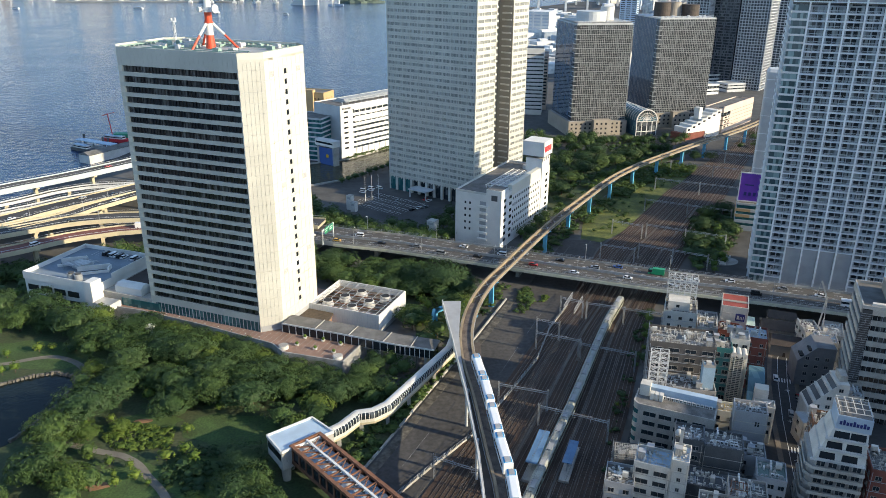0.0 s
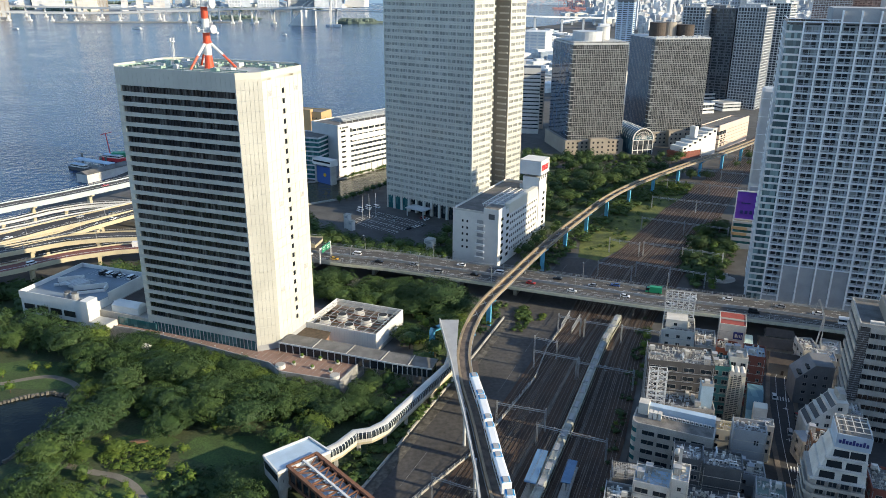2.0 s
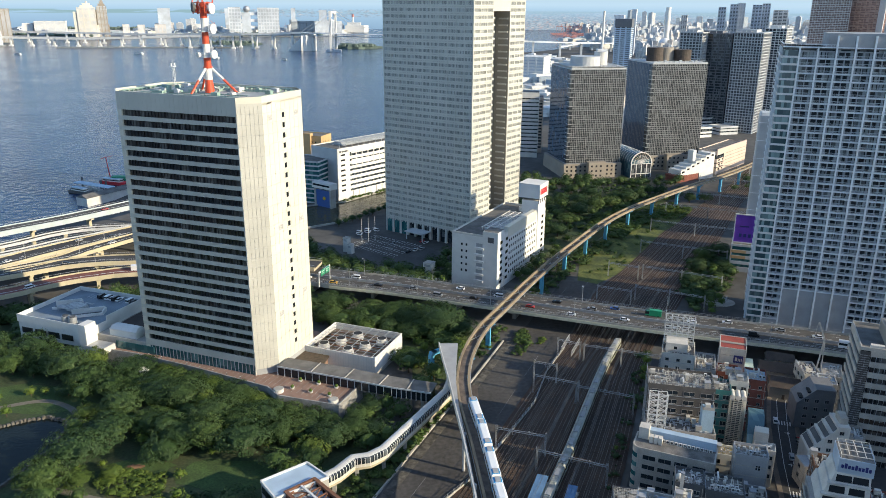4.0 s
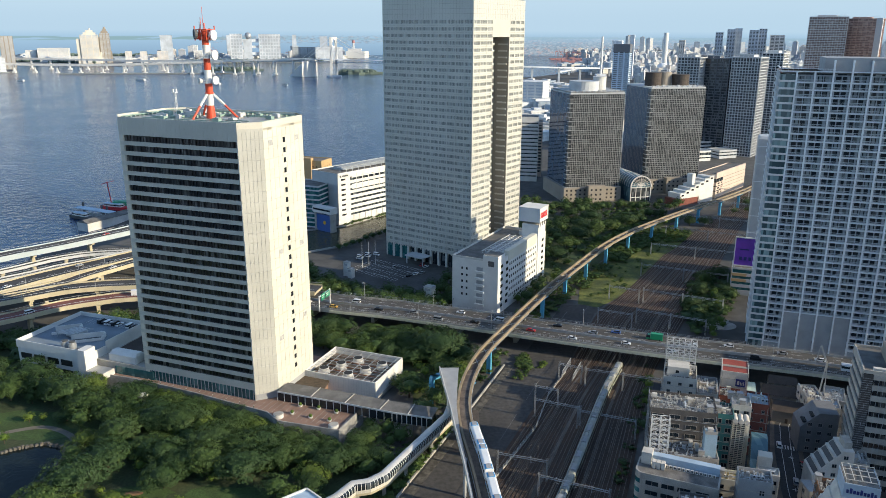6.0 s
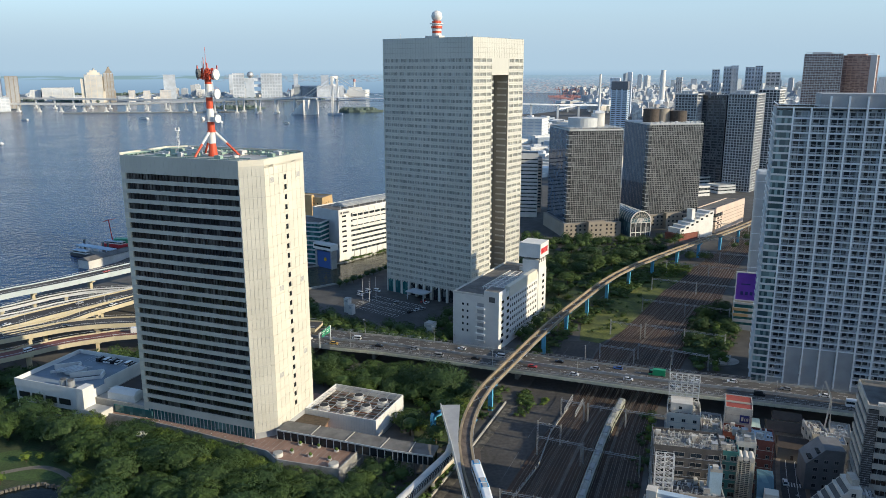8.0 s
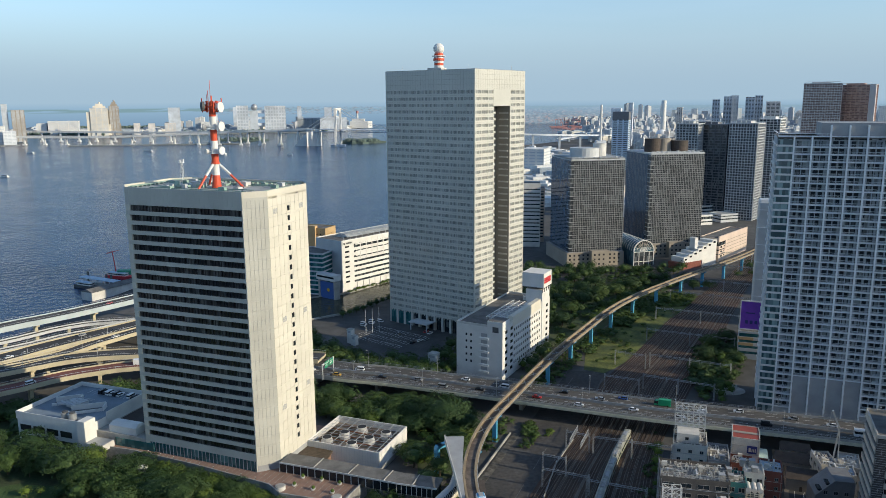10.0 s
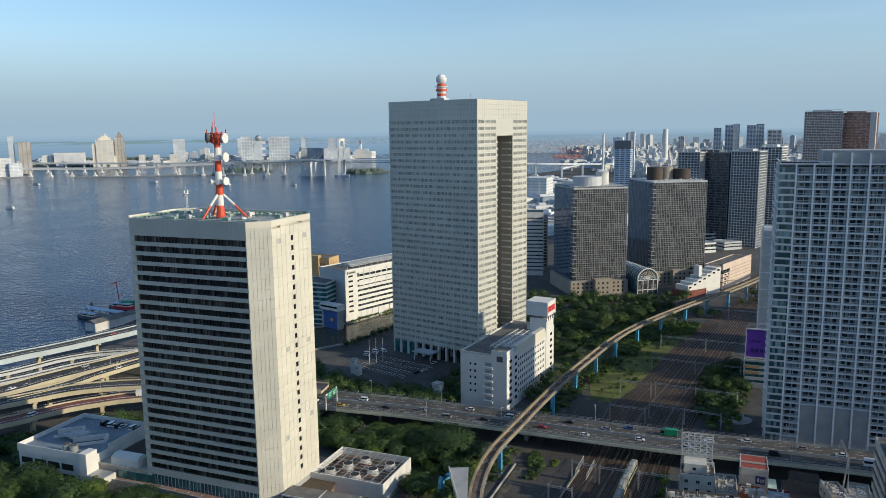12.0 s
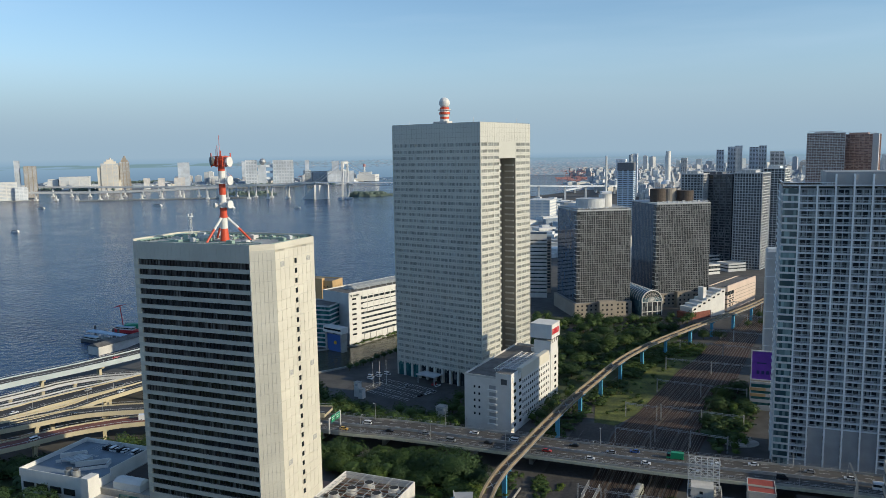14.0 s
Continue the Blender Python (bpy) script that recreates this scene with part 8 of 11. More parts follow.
ca, sa_ = math.cos(radians(-36)), math.sin(radians(-36))
for row in range(4):
    for k_ in range(16):
        u, v = 2 + k_ * 2.6, -14 - row * 8
        a = Vector((-36.3 + u * ca - v * sa_, 500 + u * sa_ + v * ca, 0.12))
        e = a + Vector((-sa_ * 4.6, ca * 4.6, 0)) * -1
        mk.beam(a, e, 0.22, 0.02)
    a = Vector((-36.3 + 2 * ca - v * sa_, 500 + 2 * sa_ + v * ca, 0.12))
    mk.beam(a, a + Vector((ca * 39, sa_ * 39, 0)), 0.2, 0.02)
solid("bay_markings", mk, M_LINE, "white parking bay lines on the asphalt", "road marking", kind="structure")
for u, v, col, sort in ((-8, -10, "white", "van"), (-6, -13, "white", "car"), (-9, -17, "white", "van"), (-7, -20, "white", "car"), (-4, -6, "white", "van"), (40, -8, "white", "car"), (46, -20, "silver", "car"), (44, -24, "white", "car"), (43, -30, "black", "car"), (24, -20, "silver", "car"), (36, -7, "red", "car")):
    car(col, -36.3 + u * ca - v * sa_, 500 + u * sa_ + v * ca, 0.12, -36 + (90 if u > 0 else 0), sort)
for x, y, h, w in ((-60, 452, 9, 3.4), (-57, 448, 6, 3.2), (-9, 408, 8, 5)):
    o = thing("vent_tower", "plain pale concrete ventilation tower", "vent tower", pose(x, y, 0, 0, 0, -30), "vent towers")
    part("shaft", Mesh().box(0, w, 0, w, 0, h), M_OFFWHITE, o)
    part("cap", Mesh().box(-0.1, w + 0.1, -0.1, w + 0.1, h, h + 0.25), M_CONC, o)
    part("louvre", Mesh().box(0.6, w - 0.6, -0.05, 0.02, h - 2, h - 0.6), M_GREY, o)
for x, y in ((-50, 470), (-46, 473), (-42, 476)):
    o = thing("flagpole", "tall thin white flagpole beside the car park", "flagpole", pose(x, y, 0.1), "flagpoles")
    part("pole", Mesh().rod((0, 0, 0), (0, 0, 16), 0.14, 0.07), M_WHITE, o)
    part("finial", Mesh().ball(0, 0, 16.1, 0.15, k=8, j=6), M_STEEL, o)
CANAL = [(-160, 455), (-95, 500), (-70, 517), (-41, 562), (-28, 600), (-8, 650), (-14, 658), (-75, 574), (-92, 566), (-180, 520)]
sheet("canal", CANAL, 0.14, water("canal_water", (0.06, 0.06, 0.04), 0.12, 0.3, 0.15), "murky olive canal water between concrete quays", "canal")
qw = Mesh()
for a, c in zip(CANAL[0:5] + CANAL[6:9], CANAL[1:6] + CANAL[7:10]):
    qw.beam((*a, 0.6), (*c, 0.6), 1.0, 1.2)
solid("quay_wall", qw, M_CONC, "grey concrete quay wall beside the canal", "wall", kind="structure")
shrubs("bushes", "clipped green strip along the riverside quay", [(-77, 577), (-74, 576), (-17, 648), (-20, 650)], 60, 1.5, 51, 0.9, M_LEAF2)
for i_ in range(9):
    k += 1
    tree(-70 + i_ * 4.2, 508 + i_ * 6.0, 0, 0.5 + 0.06 * (i_ % 3), k)
for poly, n, gap, seed in (([(92, 640), (112, 652), (170, 648), (215, 655), (222, 640), (170, 628), (110, 625)], 26, 6.0, 61), ([(225, 665), (250, 690), (270, 720), (262, 725), (235, 700)], 10, 6.0, 62), ([(250, 610), (285, 640), (330, 700), (322, 704), (270, 650), (244, 620)], 16, 6.5, 63), ([(30, 560), (60, 600), (86, 660), (70, 668), (40, 620), (20, 570)], 20, 6.5, 64)):
    for x, y in scatter(poly, n, gap, seed):
        k += 1
        tree(x, y, 0, random.Random(k).uniform(0.55, 0.95), k, ("big", "big", "young")[k % 3])
sheet("forecourt", [(98, 612), (180, 612), (225, 640), (228, 664), (168, 666), (108, 664), (90, 650)], 0.16, M_ASPHL, "grey paved forecourt before the office towers", "pavement")
wg = thing("water_gate", "blue steel water gate under a white control house", "water gate", pose(-94, 566, 0, 0, 0, -38))
part("gate_leaf", Mesh().box(0, 15, -0.5, 0.8, 0.2, 13), CAR_PAINT["blue"], wg, "blue gate leaf")
part("gate_emblem", Mesh().cyl(0, 0, 0, 0.3, 1.4, k=16), CAR_PAINT["yellow"], wg, "round yellow emblem").matrix_basis = pose(9, -0.5, 7, 90, 0, 0)
part("control_house", Mesh().box(-2.5, 17.5, -2, 5, 14.5, 19), M_WHITE, wg, "white control house")
part("house_window", Mesh().box(-1.5, 16.5, -2.05, -1.9, 16.4, 17.8), M_GLASSB, wg)
for u in (-1.5, 15):
    part("gate_pier", Mesh().box(u, u + 1.8, -1, 4, 0, 14.5), M_CONC, wg)


# ================= dense low town beside the railway =================
M_TWHITE = mat("sooted_white_render", (0.62, 0.59, 0.53), 0.7, var=0.1, scale=0.25)
M_TOFF = mat("stained_beige_render", (0.47, 0.44, 0.39), 0.75, var=0.14, scale=0.2)
M_TGREY = mat("warm_grey_render", (0.38, 0.36, 0.33), 0.75, var=0.12, scale=0.2)
M_TROOF = mat("stained_roof_sheet", (0.20, 0.19, 0.175), 0.85, var=0.25, scale=0.3)
STREET_L = [(146, 292), (131, 266), (123, 246.6), (115.4, 224.2), (106.4, 193.4), (103.3, 183), (92, 148)]
STREET_R = [(154, 290), (138, 264), (131, 245), (123, 222), (113.5, 192), (110.2, 182), (99, 148)]
sheet("town_ground", [(44, 150), (58, 190), (98, 300), (160, 292), (176, 250), (150, 150)], 0.06, M_ASPH, "dark worn asphalt between the town buildings", "pavement")
solid("street", Mesh().ribbon([(x, y, 0.10) for x, y in STREET_L], [(x, y, 0.10) for x, y in STREET_R], 0.2), M_ASPH, "narrow dark asphalt street between the buildings", "road", kind="structure")
solid("side_lane", Mesh().ribbon([(51, 184, 0.1), (66, 223, 0.1), (94, 303, 0.1)], [(56, 182, 0.1), (71, 221, 0.1), (99, 301, 0.1)], 0.2), M_ASPH, "narrow asphalt lane beside the railway fence", "road", kind="structure")
mk = Mesh()
for off in (-1.6, 1.6):
    ln = [((a[0] + c[0]) / 2, (a[1] + c[1]) / 2, 0.13) for a, c in zip(STREET_L, STREET_R)]
    ln = offset(ln, off)
    mk.ribbon(offset(ln, -0.09), offset(ln, 0.09), 0.02)
for cx, cy in ((128.5, 249), (115.5, 205)):
    for k in range(6):
        u = -2.4 + k * 0.95
        mk.beam((cx + u * 0.94 - 0.5, cy - u * 0.34 - 1.4, 0.14), (cx + u * 0.94 + 0.5, cy - u * 0.34 + 1.4, 0.14), 0.42, 0.02)
for cx, cy in ((127, 242), (119.6, 222), (112.5, 200), (107.5, 184)):
    mk.beam((cx - 0.3, cy - 0.9, 0.14), (cx + 0.3, cy + 0.9, 0.14), 0.22, 0.02).beam((cx - 0.9, cy + 0.3, 0.14), (cx + 0.9, cy - 0.3, 0.14), 0.22, 0.02)
solid("street_markings", mk, M_LINE, "white lane lines and crossings on the street", "road marking", kind="structure")
sb = Mesh()
for off, tab in ((0.0, STREET_L), (0.0, STREET_R)):
    ln = [(x, y, 0.22) for x, y in tab]
    s = -1 if tab is STREET_L else 1
    sb.ribbon(offset(ln, min(0, -s * 1.6)), offset(ln, max(0, -s * 1.6)), 0.2)
solid("pavement", sb, M_TROUGH, "narrow raised concrete pavements along the street", "pavement", kind="structure")

WIN_CACHE = {}


def window_mesh(w, h, m):
    """A pane in a pale frame with a sill, as one mesh of two materials."""
    k = (w, h, m.name)
    if k not in WIN_CACHE:
        q = Mesh()
        xs, zs = (-0.08, 0.0, w / 2 - 0.035, w / 2 + 0.035, w, w + 0.08), (-0.12, 0.0, h, h + 0.08)
        q.v += [(x, -0.09 if j else -0.14, z) for j, z in enumerate(zs) for x in xs]
        glass_faces = []
        for j in range(3):
            for i in range(5):
                a, b, c, d = j * 6 + i, j * 6 + i + 1, j * 6 + i + 7, j * 6 + i + 6
                if j == 1 and i in (1, 3):
                    n = len(q.v)
                    q.v += [(q.v[v][0], -0.02, q.v[v][2]) for v in (a, b, c, d)]
                    glass_faces.append(len(q.f))
                    q.f += [(n, n + 1, n + 2, n + 3), (a, b, n + 1, n), (b, c, n + 2, n + 1), (c, d, n + 3, n + 2), (d, a, n, n + 3)]
                else:
                    q.f.append((a, b, c, d))
        n = len(q.v)
        q.v += [(x, 0.02, z) for z in (zs[0], zs[3]) for x in (xs[0], xs[5])]
        q.f += [(0, 6, 12, 18, n + 2, n), (5, n + 1, n + 3, 23, 17, 11), (0, n, n + 1, 5, 4, 3, 2, 1), (18, 19, 20, 21, 22, 23, n + 3, n + 2)]
        me = q.data("window", m)
        me.materials.append(M_TGREY)
        for i, p in enumerate(me.polygons):
            p.material_index = 0 if i in glass_faces else 1
        WIN_CACHE[k] = me
    return WIN_CACHE[k]


def house_block(label, x, y, rot, w, d, h, wall, roof=M_ROOF, cols=4, floors=None, ww=1.5, wh=1.3, z_first=1.4, side=True, clutter=5, seed=0, par=0.9, name="town_building", fl=3.3, glass=None, category="building"):
    """A small flat-roofed town building; the front runs along +x from its corner, the side away from the front along +y."""
    r = random.Random(seed + 100)
    b = thing(name, label, category, pose(x, y, 0, 0, 0, rot))
    part("body", Mesh().box(0, w, 0, d, 0, h - 0.05), wall, b)
    part("roof", Mesh().box(0.25, w - 0.25, 0.25, d - 0.25, h - 0.05, h + 0.06), roof, b)
    if par:
        for a in ((0, w, 0, 0.25), (0, w, d - 0.25, d), (0, 0.25, 0.25, d - 0.25), (w - 0.25, w, 0.25, d - 0.25)):
            part("parapet", Mesh().box(*a, h - 0.05, h + par), wall, b)
    n = floors if floors is not None else int((h - 1) / fl)
    wm = window_mesh(ww, wh, glass or G_WIN)
    if h > 8:
        lg = Mesh()
        for f in range(max(1, int((h - 1) / fl))):
            z = h - (f + 1) * fl + 0.35
            if z > 0.5:
                lg.box(-0.12, w + 0.05, -0.12, 0.02, z, z + 0.14).box(-0.12, 0.02, 0.02, d, z, z + 0.14)
        for u in (0.3, w - 0.5):
            lg.box(u, u + 0.12, -0.14, 0, 0, h)
        lg.box(-0.14, 0, d * 0.6, d * 0.6 + 0.12, 0, h)
        tagged(part("string_courses", lg, r.choice((M_TOFF, M_TGREY, M_STEEL)), b), kind="stuff")
    for f in range(n):
        z = h - (f + 1) * fl + 0.9
        if z < 0.5:
            break
        for c in range(cols):
            u = (c + 0.5) * w / cols - ww / 2
            q = part("window", wm, None, b)
            q.matrix_basis = pose(u, 0, z)
        if side:
            nc = max(1, int(d / 4))
            for c in range(nc):
                v = (c + 0.5) * d / nc + ww / 2
                q = part("window", wm, None, b)
                q.matrix_basis = pose(0, v, z, 0, 0, -90)
    m = pose(x, y, h + 0.06, 0, 0, rot)
    if par and clutter:
        q, rl = Mesh(), Mesh()
        for _ in range(int(w * d / 2.4) + 6):
            u, v = r.uniform(0.4, w - 1.2), r.uniform(0.4, d - 1.0)
            t = r.random()
            if t < 0.4:
                q.box(u, u + r.uniform(0.3, 0.9), v, v + r.uniform(0.3, 0.7), 0, r.uniform(0.3, 1.1))
            elif t < 0.7:
                e = min(w - 0.4, u + r.uniform(1, 4))
                q.beam((u, v, 0.2), (e, v, 0.2), 0.12)
            else:
                e = min(d - 0.4, v + r.uniform(1, 4))
                q.beam((u, v, 0.25), (u, e, 0.25), 0.14).box(u, u + 0.12, v, v + 0.12, 0, r.uniform(0.8, 2.2))
        solid("roof_conduits", q, r.choice((M_TWHITE, M_TOFF, M_TWHITE, M_LGREY)), "small boxes, pipes and conduits on the roof", "roof fittings", m, kind="stuff")
        for z in (0.55, 1.0):
            rl.beam((0.15, 0.12, par + z - 0.06), (w - 0.15, 0.12, par + z - 0.06), 0.05)
            rl.beam((0.12, 0.15, par + z - 0.06), (0.12, d - 0.15, par + z - 0.06), 0.05)
        for _ in range(int(w / 1.5)):
            rl.box(0.15 + _ * 1.5, 0.2 + _ * 1.5, 0.1, 0.15, par - 0.1, par + 1.0)
        part("railing", rl, M_STEEL, b).location = (0, 0, h)
    for k in range(clutter):
        u, v = r.uniform(0.6, max(0.7, w - 2)), r.uniform(0.6, max(0.7, d - 1.8))
        rooftop_bits(m @ pose(u, v, 0, 0, 0, r.choice((0, 90)) if w > 4 else 0), r)
    return b


AC = Mesh().box(0, 1.0, 0, 0.45, 0.12, 1.0).box(0.05, 0.15, 0, 0.45, 0, 0.12).box(0.85, 0.95, 0, 0.45, 0, 0.12).data("casing", M_WHITE)
ACF = Mesh().cyl(0, 0, 0, 0.03, 0.34, k=12).data("fan_grille", M_DGREY)


def rooftop_bits(m, r):
    """One piece of roof kit: condensers, a tank, a stair house or a pipe run."""
    t = r.random()
    if t < 0.55:
        for k in range(r.randrange(1, 4)):
            o = thing("air_conditioner", "boxy off-white outdoor air-conditioning unit on the roof", "air conditioner", m @ pose(k * 1.2, 0, 0), "roof air conditioners")
            part("casing", AC, None, o)
            part("fan_grille", ACF, None, o).matrix_basis = pose(0.5, 0.0, 0.56, 90, 0, 0)
    elif t < 0.72:
        o = thing("roof_tank", "pale panelled water tank on a steel stand", "water tank", m, "roof tanks")
        part("tank", Mesh().box(0, 1.6, 0, 1.2, 0.5, 1.9), M_TWHITE, o)
        part("stand", Mesh().box(0, 0.12, 0, 1.2, 0, 0.5).box(1.48, 1.6, 0, 1.2, 0, 0.5), M_STEEL, o)
    elif t < 0.86:
        o = thing("stair_house", "small rooftop stair house with a door", "stair house", m, "stair houses")
        part("wall", Mesh().box(0, 1.8, 0, 1.8, 0, 2.3), M_TOFF, o)
        part("lid", Mesh().box(-0.1, 1.9, -0.1, 1.9, 2.3, 2.42), M_GREY, o)
        part("door", Mesh().box(0.5, 1.25, -0.03, 0, 0, 1.9), M_GREY, o)
    else:
        o = thing("roof_pipework", "grey pipe run on low blocks across the roof", "pipe", m, "roof pipes")
        part("pipe", Mesh().rod((0, 0, 0.35), (3.0, 0, 0.35), 0.13).rod((0, 0.35, 0.35), (3.0, 0.35, 0.35), 0.1), M_STEEL, o)
        part("blocks", Mesh().box(0.4, 0.7, -0.2, 0.5, 0, 0.25).box(2.2, 2.5, -0.2, 0.5, 0, 0.25), M_CONC, o)


def lattice_billboard(m, w, d, h, label):
    """Bare white steel scaffold of a roof billboard, seen from behind."""
    o = thing("billboard_scaffold", label, "billboard frame", m, "billboard frames")
    n = max(2, round(w / 2.4))
    for k in range(n + 1):
        u = w * k / n
        p = Mesh().beam((u, 0, 0), (u, 0, h), 0.22).beam((u, d, 0), (u, d, h), 0.22)
        part("upright", p, M_WHITE, o)
    lv = max(3, round(h / 1.9))
    for j in range(lv + 1):
        z = h * j / lv
        p = Mesh().beam((0, 0, z), (w, 0, z), 0.15).beam((0, d, z), (w, d, z), 0.15)
        for k in range(n + 1):
            p.beam((w * k / n, 0, z), (w * k / n, d, z), 0.12)
        part("crossbar", p, M_WHITE, o)
    br = Mesh()
    for j in range(lv):
        for k in range(n):
            a, c, z0_, z1_ = w * k / n, w * (k + 1) / n, h * j / lv, h * (j + 1) / lv
            br.beam((a, 0, z0_), (c, 0, z1_), 0.1).beam((c, d, z0_), (a, d, z1_), 0.1)
    tagged(part("brace", br, M_WHITE, o), kind="stuff")
    return o


# white block with the large billboard frame
house_block("white rendered block with small windows and a roof storey", 86.2, 266.3, -17, 12.2, 13, 20, M_TWHITE, M_TROOF, 3, None, 1.2, 1.1, seed=1, clutter=2)
pb = thing("roof_storey", "white set-back roof storey with a window", "building", pose(86.2, 266.3, 20.06, 0, 0, -17) @ pose(1.2, 3, 0))
part("wall", Mesh().box(0, 8, 0, 7, 0, 3.6), M_TWHITE, pb)
part("window", Mesh().box(3, 4.2, -0.04, 0.02, 1.2, 2.3), M_GLASSB, pb)
lattice_billboard(pose(86.2, 266.3, 20.06, 0, 0, -17) @ pose(0.4, 9.6, 0) @ pose(0, 0, 3.0 * 0), 11.0, 2.6, 12.0, "tall bare white steel billboard frame on the roof")
house_block("beige annex with a cluttered terrace roof", 98.6, 263.4, -17, 7.5, 9, 14.5, M_TOFF, M_TROOF, 2, seed=2, clutter=5)
# dark tiled block behind a lower terrace
house_block("dark brown-grey tiled block with window strips", 70.0, 227.6, -13, 21.6, 13, 27, mat("dark_umber_tile", (0.11, 0.10, 0.092), 0.8, var=0.12), M_TROOF, 4, None, 3.4, 1.4, seed=3, clutter=6)
house_block("grey terrace block with a brownish flat roof", 67.6, 217.6, -11, 22, 9.6, 16, M_TGREY, mat("brown_grey_roof", (0.16, 0.145, 0.13), 0.85, var=0.15), 0, seed=4, clutter=4, side=False)
fz = thing("roof_railing", "pale wire railing round the flat roof", "railing", pose(70.0, 227.6, 27.9, 0, 0, -13))
d = Mesh()
for k in range(22):
    d.box(k, k + 0.06, 0.1, 0.16, 0, 1.6).box(k, k + 0.06, 5.0, 5.06, 0, 1.6)
tagged(part("post", d, M_TOFF, fz), kind="stuff")
for v, z in ((0.1, 1.5), (0.1, 0.8), (5.0, 1.5)):
    part("wire", Mesh().box(0, 21.2, v, v + 0.05, z, z + 0.06), M_TOFF, fz)
lattice_billboard(pose(67.6, 217.6, 16.1, 0, 0, -11) @ pose(0.6, 1.2, 0), 5.6, 2.6, 12.5, "white steel billboard frame standing on the terrace roof")
bt = thing("lift_tower", "pale blue rendered lift tower with a caged top", "lift tower", pose(67.6, 217.6, 16.06, 0, 0, -11) @ pose(17.3, 2, 0))
part("shaft", Mesh().box(0, 3.8, 0, 4.0, 0, 8.2), mat("pale_blue_render", (0.33, 0.46, 0.56), 0.7, var=0.08), bt)
part("top_rail", Mesh().box(0, 3.8, 0, 0.12, 8.2, 9.2).box(0, 0.12, 0, 4, 8.2, 9.2).box(3.68, 3.8, 0, 4, 8.2, 9.2), M_TGREY, bt)
part("tank", Mesh().box(1, 2.6, 1, 2.6, 8.2, 9.6), M_TWHITE, bt)
# white office with the rounded corner
rc = thing("town_building", "white office with a rounded corner and long windows", "building", pose(61.0, 208.4, 0, 0, 0, -24))
poly = [(2.5 - 2.5 * math.cos(a_ * math.pi / 12), 2.5 - 2.5 * math.sin(a_ * math.pi / 12)) for a_ in range(0, 7)] + [(25, 0), (25, 9.5), (0, 9.5)]
part("body", Mesh().prism(poly, 0, 15.2), M_TOFF, rc)
part("parapet", Mesh().prism(poly, 15.2, 16.0), M_TOFF, rc)
part("roof", Mesh().prism([(x * 0.96 + 0.5, y * 0.93 + 0.35) for x, y in poly], 16.0, 16.03), M_TROOF, rc)
for f in range(4):
    for u in (3.6, 8.4, 13.2, 18.6):
        q = part("window", window_mesh(3.8, 1.5, G_WIN), None, rc)
        q.matrix_basis = pose(u, 0, 12.2 - f * 3.4)
    part("corner_window", Mesh().prism([(2.46 - 2.5 * math.cos(a_ * math.pi / 12), 2.46 - 2.5 * math.sin(a_ * math.pi / 12)) for a_ in range(1, 6)] + [(2.2, 1.0), (1.0, 2.2)], 12.2 - f * 3.4, 13.7 - f * 3.4), G_TEAL, rc)
part("upper_storey", Mesh().box(3.5, 24.5, 7.0, 9.4, 16.0, 18.8), M_ROOFBLUE, rc, "pale blue clad set-back storey")
part("stair_house", Mesh().box(1.0, 4.2, 5.5, 9.0, 16.0, 20.0), M_TWHITE, rc)
for k in range(13):
    o = thing("air_conditioner", "boxy off-white outdoor air-conditioning unit on the roof", "air conditioner", pose(61.0, 208.4, 16.03, 0, 0, -24) @ pose(7 + k * 1.3, 5.6, 0), "roof air conditioners")
    part("casing", AC, None, o)
    part("fan_grille", ACF, None, o).matrix_basis = pose(0.5, 0.0, 0.56, 90, 0, 0)
for k in range(3):
    tk = thing("roof_tank", "white panelled tank on the office roof", "water tank", pose(61.0, 208.4, 16.03, 0, 0, -24) @ pose(4.6 + k * 1.4, 3.6, 0), "roof tanks")
    part("tank", Mesh().box(0, 1.2, 0, 2, 0.3, 2.4), M_TWHITE, tk)
    part("stand", Mesh().box(0.1, 1.1, 0.1, 1.9, 0, 0.3), M_STEEL, tk)
# low block with the white cage, dark blocks and the white block in front
house_block("low dark block with a bare roof", 50.6, 186.0, -11, 15, 9, 10, M_DGREY, M_ROOF, 3, seed=6, clutter=3)
cg = thing("roof_cage", "white mesh cage over roof equipment", "cage", pose(50.6, 186.0, 10.06, 0, 0, -11) @ pose(0.4, 0.5, 0))
d = Mesh()
for k in range(12):
    d.box(k * 0.7, k * 0.7 + 0.06, 0, 0.06, 0, 3.2).box(k * 0.7, k * 0.7 + 0.06, 4.4, 4.46, 0, 3.2).box(k * 0.7, k * 0.7 + 0.06, 0, 4.4, 3.15, 3.21)
for k in range(7):
    d.box(0, 0.06, k * 0.72, k * 0.72 + 0.06, 0, 3.2).box(7.7, 7.76, k * 0.72, k * 0.72 + 0.06, 0, 3.2).box(0, 7.7, k * 0.72, k * 0.72 + 0.06, 3.15, 3.21)
for z in (0.8, 1.6, 2.4):
    d.box(0, 7.7, 0, 0.05, z, z + 0.05).box(0, 0.05, 0, 4.4, z, z + 0.05)
part("mesh_bars", d, M_TWHITE, cg)
part("unit", Mesh().box(1, 3, 1, 3, 0, 1.8).box(4, 6.5, 1.2, 3, 0, 2), M_TGREY, cg)
house_block("dark navy tiled block with a grey roof and a dome aerial", 68.6, 188.4, -17, 8.2, 8.5, 16, M_DGREY, M_TROOF, 2, seed=7, clutter=1, side=False)
dm = thing("radome", "small white ball-shaped aerial on the roof corner", "aerial", pose(69.6, 189.2, 16.06))
